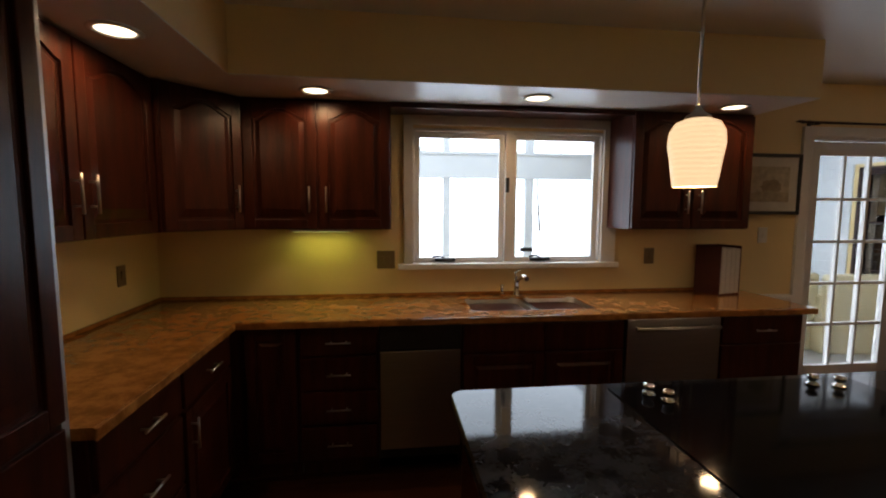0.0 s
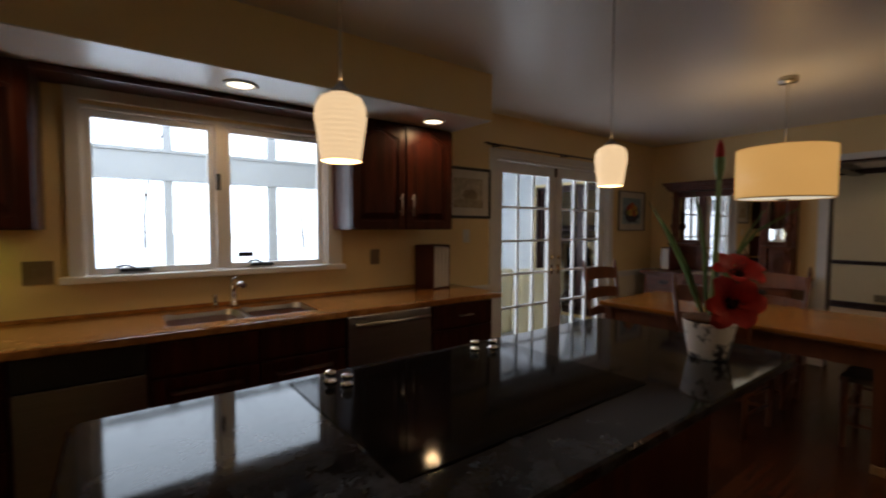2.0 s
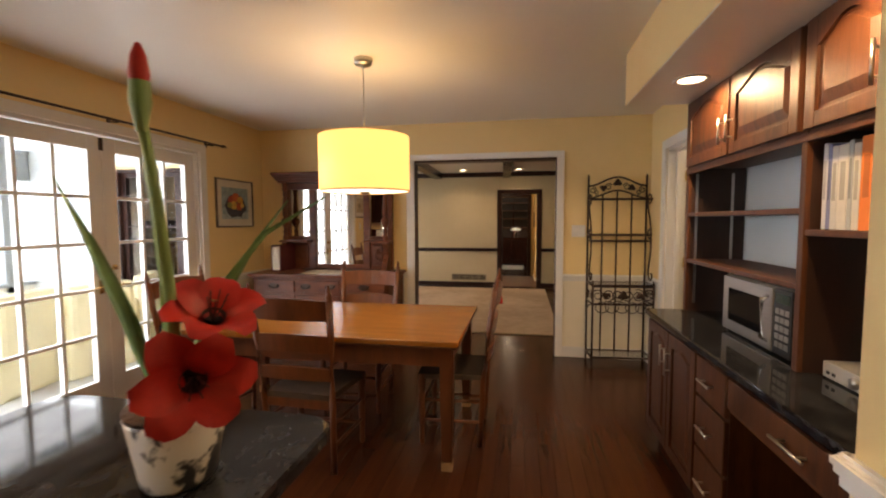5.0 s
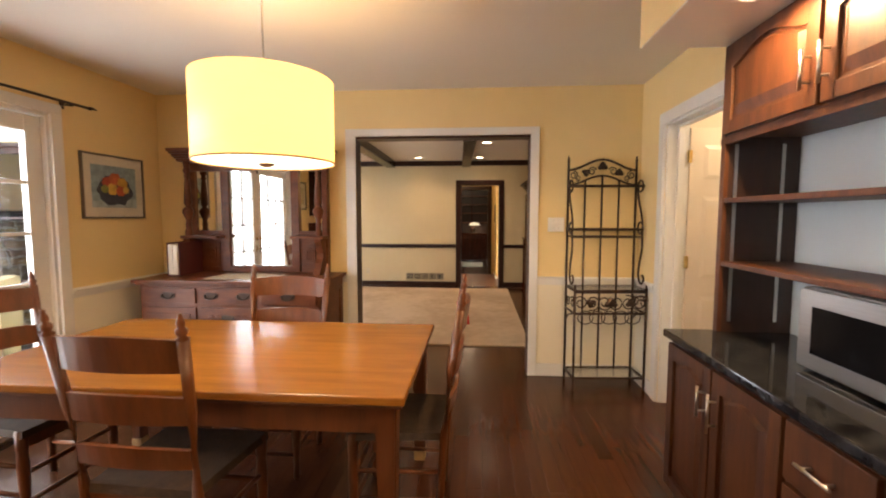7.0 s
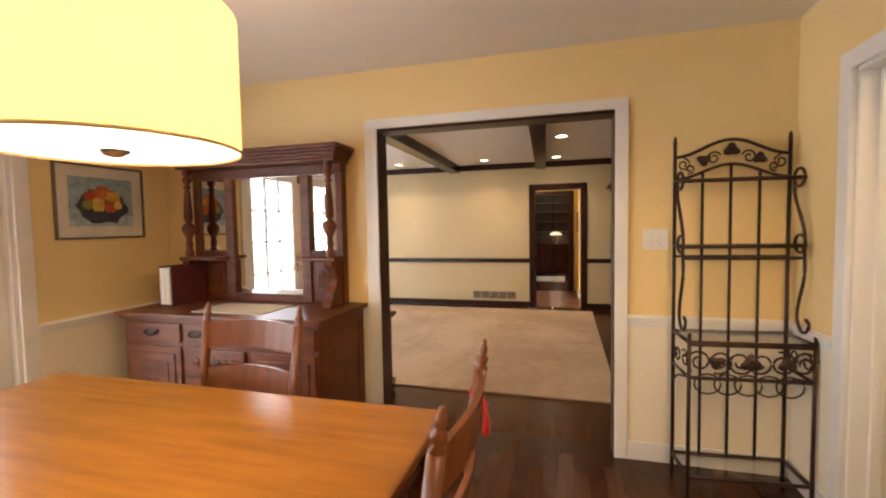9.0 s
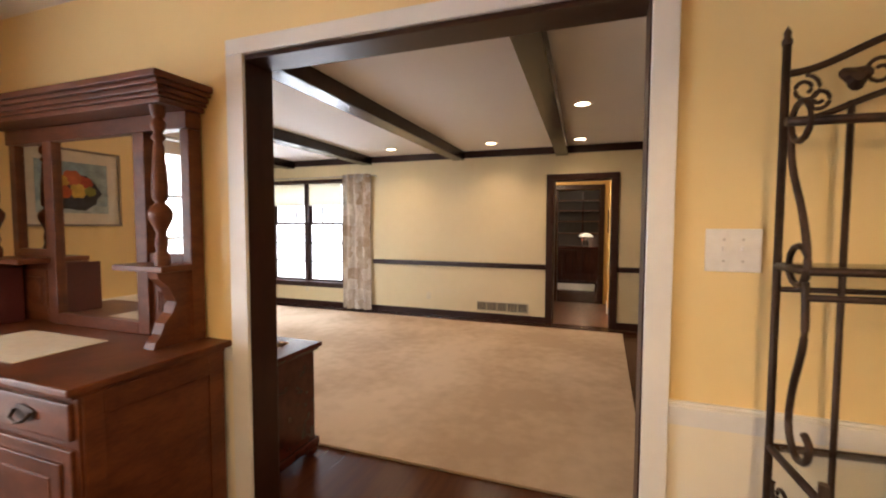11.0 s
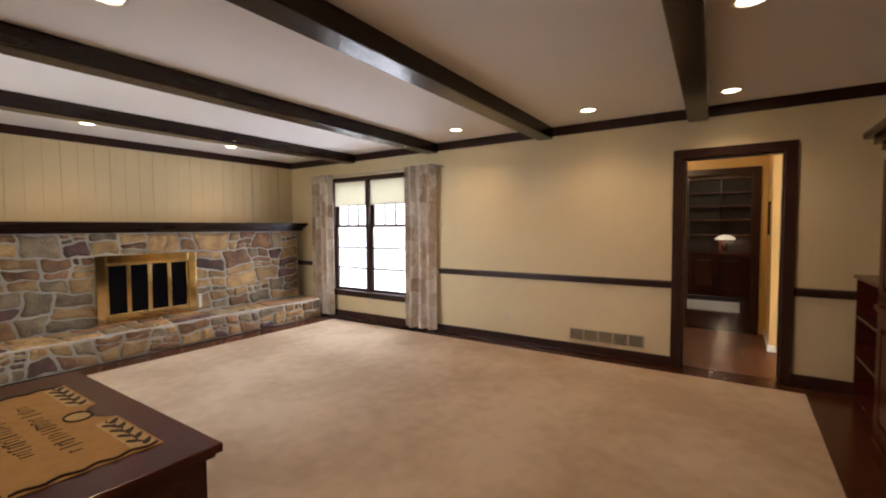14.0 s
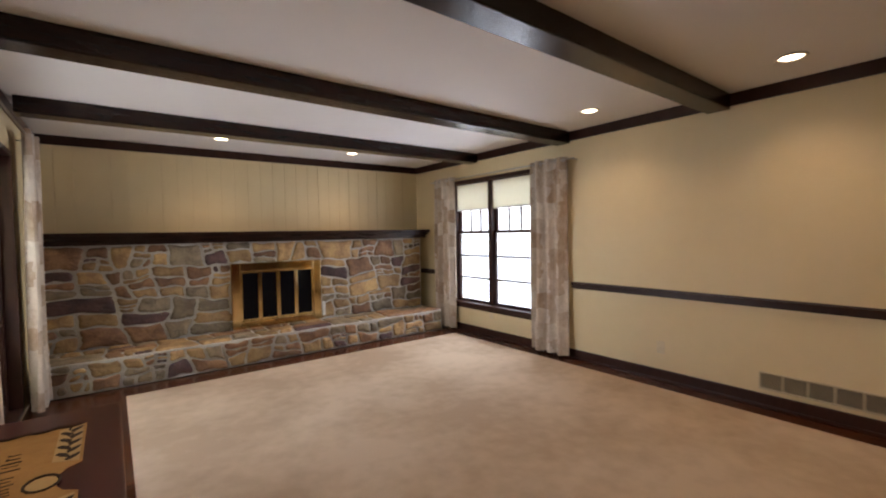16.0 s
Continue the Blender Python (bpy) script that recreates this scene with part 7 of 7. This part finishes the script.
def clip(poly, px, pz, nx, nz):
    """The part of a polygon on the side of a line away from its normal."""
    out = []
    for k in range(len(poly)):
        a, b = poly[k], poly[(k + 1) % len(poly)]
        da, db = (a[0] - px) * nx + (a[1] - pz) * nz, (b[0] - px) * nx + (b[1] - pz) * nz
        if da <= 0:
            out.append(a)
        if (da < 0) != (db < 0) and abs(da - db) > 1e-9:
            t = da / (da - db)
            out.append((a[0] + (b[0] - a[0]) * t, a[1] + (b[1] - a[1]) * t))
    return out


def rubble(x0, x1, z0, z1, size, seed, keep_out=None, wide=1.45):
    """Outlines of roughly squared stones filling a rectangle, cut apart by slanting joints that bend."""
    rnd = random.Random(seed)
    cells = []

    def split(poly, depth):
        xs, zs = [v[0] for v in poly], [v[1] for v in poly]
        w, h = max(xs) - min(xs), max(zs) - min(zs)
        if depth > 12 or w * h < wide * (size * rnd.choice((0.38, 0.6, 0.85, 1.1, 1.35))) ** 2 or w < 0.05 or h < 0.05:
            if len(poly) >= 3:
                cells.append(poly)
            return
        a = rnd.uniform(-0.30, 0.30)
        f = rnd.uniform(0.34, 0.66)
        if w > h * wide * rnd.uniform(0.8, 1.25):
            m, d = (min(xs) + w * f, min(zs) + h / 2), (math.cos(a), math.sin(a))
        else:
            m, d = (min(xs) + w / 2, min(zs) + h * f), (-math.sin(a) * 0.5, math.cos(a))
        for q in (1, -1):
            p = clip(poly, m[0], m[1], d[0] * q, d[1] * q)
            if len(p) >= 3:
                split(p, depth + 1)
    if keep_out:
        a, b, top = keep_out
        for p, q, lo, hi in ((x0, a, z0, top), (b, x1, z0, top), (x0, x1, top, z1)):
            split([(p, lo), (q, lo), (q, hi), (p, hi)], 0)
    else:
        split([(x0, z0), (x1, z0), (x1, z1), (x0, z1)], 0)

    def bend(x, z):
        return (x + 0.016 * math.sin(11 * z + 4.3 * x + seed) + 0.009 * math.sin(29 * z + 17 * x), z + 0.016 * math.sin(7.5 * x + 3.1 * z + 2 * seed) + 0.010 * math.sin(23 * x - 9 * z))
    out = []
    for poly in cells:
        ring = []
        for k in range(len(poly)):
            p, q = poly[k], poly[(k + 1) % len(poly)]
            parts = max(1, min(4, int(math.dist(p, q) / 0.055)))
            ring += [bend(p[0] + (q[0] - p[0]) * j / parts, p[1] + (q[1] - p[1]) * j / parts) for j in range(parts)]
        if len(ring) >= 3:
            out.append([(min(max(u, x0), x1), min(max(v, z0), z1)) for u, v in ring])
    return out


def stone_mesh(poly, depth, rnd):
    """One rounded stone: front to local -y, about its own middle. Returns its mesh data and middle."""
    cx, cz = sum(v[0] for v in poly) / len(poly), sum(v[1] for v in poly) / len(poly)
    pts = poly
    for share in (0.25, 0.28):
        cut = []
        for k in range(len(pts)):
            a, b = pts[k], pts[(k + 1) % len(pts)]
            cut += [(a[0] + (b[0] - a[0]) * share, a[1] + (b[1] - a[1]) * share), (b[0] + (a[0] - b[0]) * share, b[1] + (a[1] - b[1]) * share)]
        pts = cut
    r = max(0.02, sum(math.hypot(x - cx, z - cz) for x, z in pts) / len(pts))
    verts, faces = [], []
    n = len(pts)
    joint = rnd.uniform(0.010, 0.017)
    jit = [1 + rnd.uniform(-0.05, 0.02) for _ in pts]
    lift = [rnd.uniform(-0.22, 0.22) for _ in pts]
    for gap, y in ((joint, 0.006), (joint, -depth * 0.45), (joint + 0.05 * r, -depth * 0.82), (joint + 0.30 * r, -depth)):
        for k, (x, z) in enumerate(pts):
            h = math.hypot(x - cx, z - cz) or 0.01
            f = max(0.25, 1 - gap / h) * jit[k]
            verts.append(((x - cx) * f, y + (lift[k] * depth if y < -depth * 0.6 else 0), (z - cz) * f))
    verts.append((0.0, -depth * rnd.uniform(0.95, 1.2), 0.0))
    for lv in range(3):
        for k in range(n):
            j = (k + 1) % n
            faces.append((lv * n + k, lv * n + j, (lv + 1) * n + j, (lv + 1) * n + k))
    for k in range(n):
        faces.append((3 * n + k, 3 * n + (k + 1) % n, 4 * n))
    me = bpy.data.meshes.new("stone")
    me.from_pydata(verts, [], faces)
    bm = bmesh.new()
    bm.from_mesh(me)
    bmesh.ops.recalc_face_normals(bm, faces=bm.faces)
    for f in bm.faces:
        f.smooth = True
    bm.to_mesh(me)
    bm.free()
    return me, cx, cz


rnd = random.Random(11)
STONES = (M_STONE_TAN,) * 6 + (M_STONE_BROWN,) * 4 + (M_STONE_GREY,) * 3 + (M_STONE_PLUM,)


def lay_stones(cells, y, depth, m=None):
    for poly in cells:
        if max(v[0] for v in poly) - min(v[0] for v in poly) < 0.05 or max(v[1] for v in poly) - min(v[1] for v in poly) < 0.035:
            continue
        me, cx, cz = stone_mesh(poly, depth * rnd.uniform(0.7, 1.25), rnd)
        me.materials.append(rnd.choice(STONES))
        ob = new("stone", me)
        ob.parent = fire
        ob.matrix_basis = pose(cx, y, cz) if m is None else m(cx, cz)


lay_stones(rubble(FX0, FX1, HZ, 1.32, 0.205, 23, (OX0, OX1, OZ1), 1.85), FY, 0.020)
lay_stones(rubble(FX0, FX1, 0.005, HZ - 0.005, 0.15, 5, None, 1.9), HY, 0.020)
# hearth slabs lie flat
lay_stones(rubble(FX0, FX1, 0.0, FY - HY - 0.02, 0.32, 9), 0, 0.018, lambda x, z: pose(x, HY + z, HZ, -90, 0, 0))

# ---- floor boards ----
board = {}


def plank_mesh(length):
    if length not in board:
        bm = bmesh.new()
        r = box(bm, 0, length - 0.0008, 0.0003, 0.0827, -0.006, 0.0, bevel=0)
        top = [e for e in bm.edges if all(abs(v.co.z) < 1e-6 for v in e.verts)]
        bmesh.ops.bevel(bm, geom=top, offset=0.0006, segments=1, affect="EDGES")
        board[length] = mesh_from(bm, "floor_board", M_FLOOR)
    return board[length]


floor_ob = bpy.data.objects["floor"]
rnd = random.Random(2)
count = 0
rest_v, rest_f = [], []
for row in range(51):
    y = S - 0.02 + row * 0.083
    x = W - rnd.uniform(0, 0.9)
    while x < FW - 0.03:
        length = rnd.choice((0.7, 0.95, 1.2, 1.5))
        x0, x1 = max(x, W), min(x + length, FW)
        if x1 - x0 > 0.05:
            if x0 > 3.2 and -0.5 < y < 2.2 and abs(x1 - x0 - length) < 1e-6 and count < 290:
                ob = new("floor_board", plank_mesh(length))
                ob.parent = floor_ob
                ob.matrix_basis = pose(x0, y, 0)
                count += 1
            else:
                n = len(rest_v)
                rest_v += [(x0, y + 0.0003, -0.006), (x1 - 0.0008, y + 0.0003, -0.006), (x1 - 0.0008, y + 0.0827, -0.006), (x0, y + 0.0827, -0.006),
                           (x0, y + 0.0003, 0), (x1 - 0.0008, y + 0.0003, 0), (x1 - 0.0008, y + 0.0827, 0), (x0, y + 0.0827, 0)]
                rest_f += [tuple(n + k for k in q) for q in ((4, 5, 6, 7), (0, 1, 5, 4), (1, 2, 6, 5), (2, 3, 7, 6), (3, 0, 4, 7))]
        x += length
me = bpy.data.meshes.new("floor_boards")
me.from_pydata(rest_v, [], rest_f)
# same oak as M_FLOOR, its colour darkened to stand for less light here
me.materials.append(mat("dark_oak_floor_dimmed", (0.058, 0.019, 0.0075), 0.22, second=(0.034, 0.011, 0.005), scale=3, stretch=(0.6, 9, 9), amount=0.2, bump=0.05, bump_scale=40, islands=True, rough_var=0.05, spec=0.28))
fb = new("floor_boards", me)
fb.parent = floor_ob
fb["kind"] = "stuff"
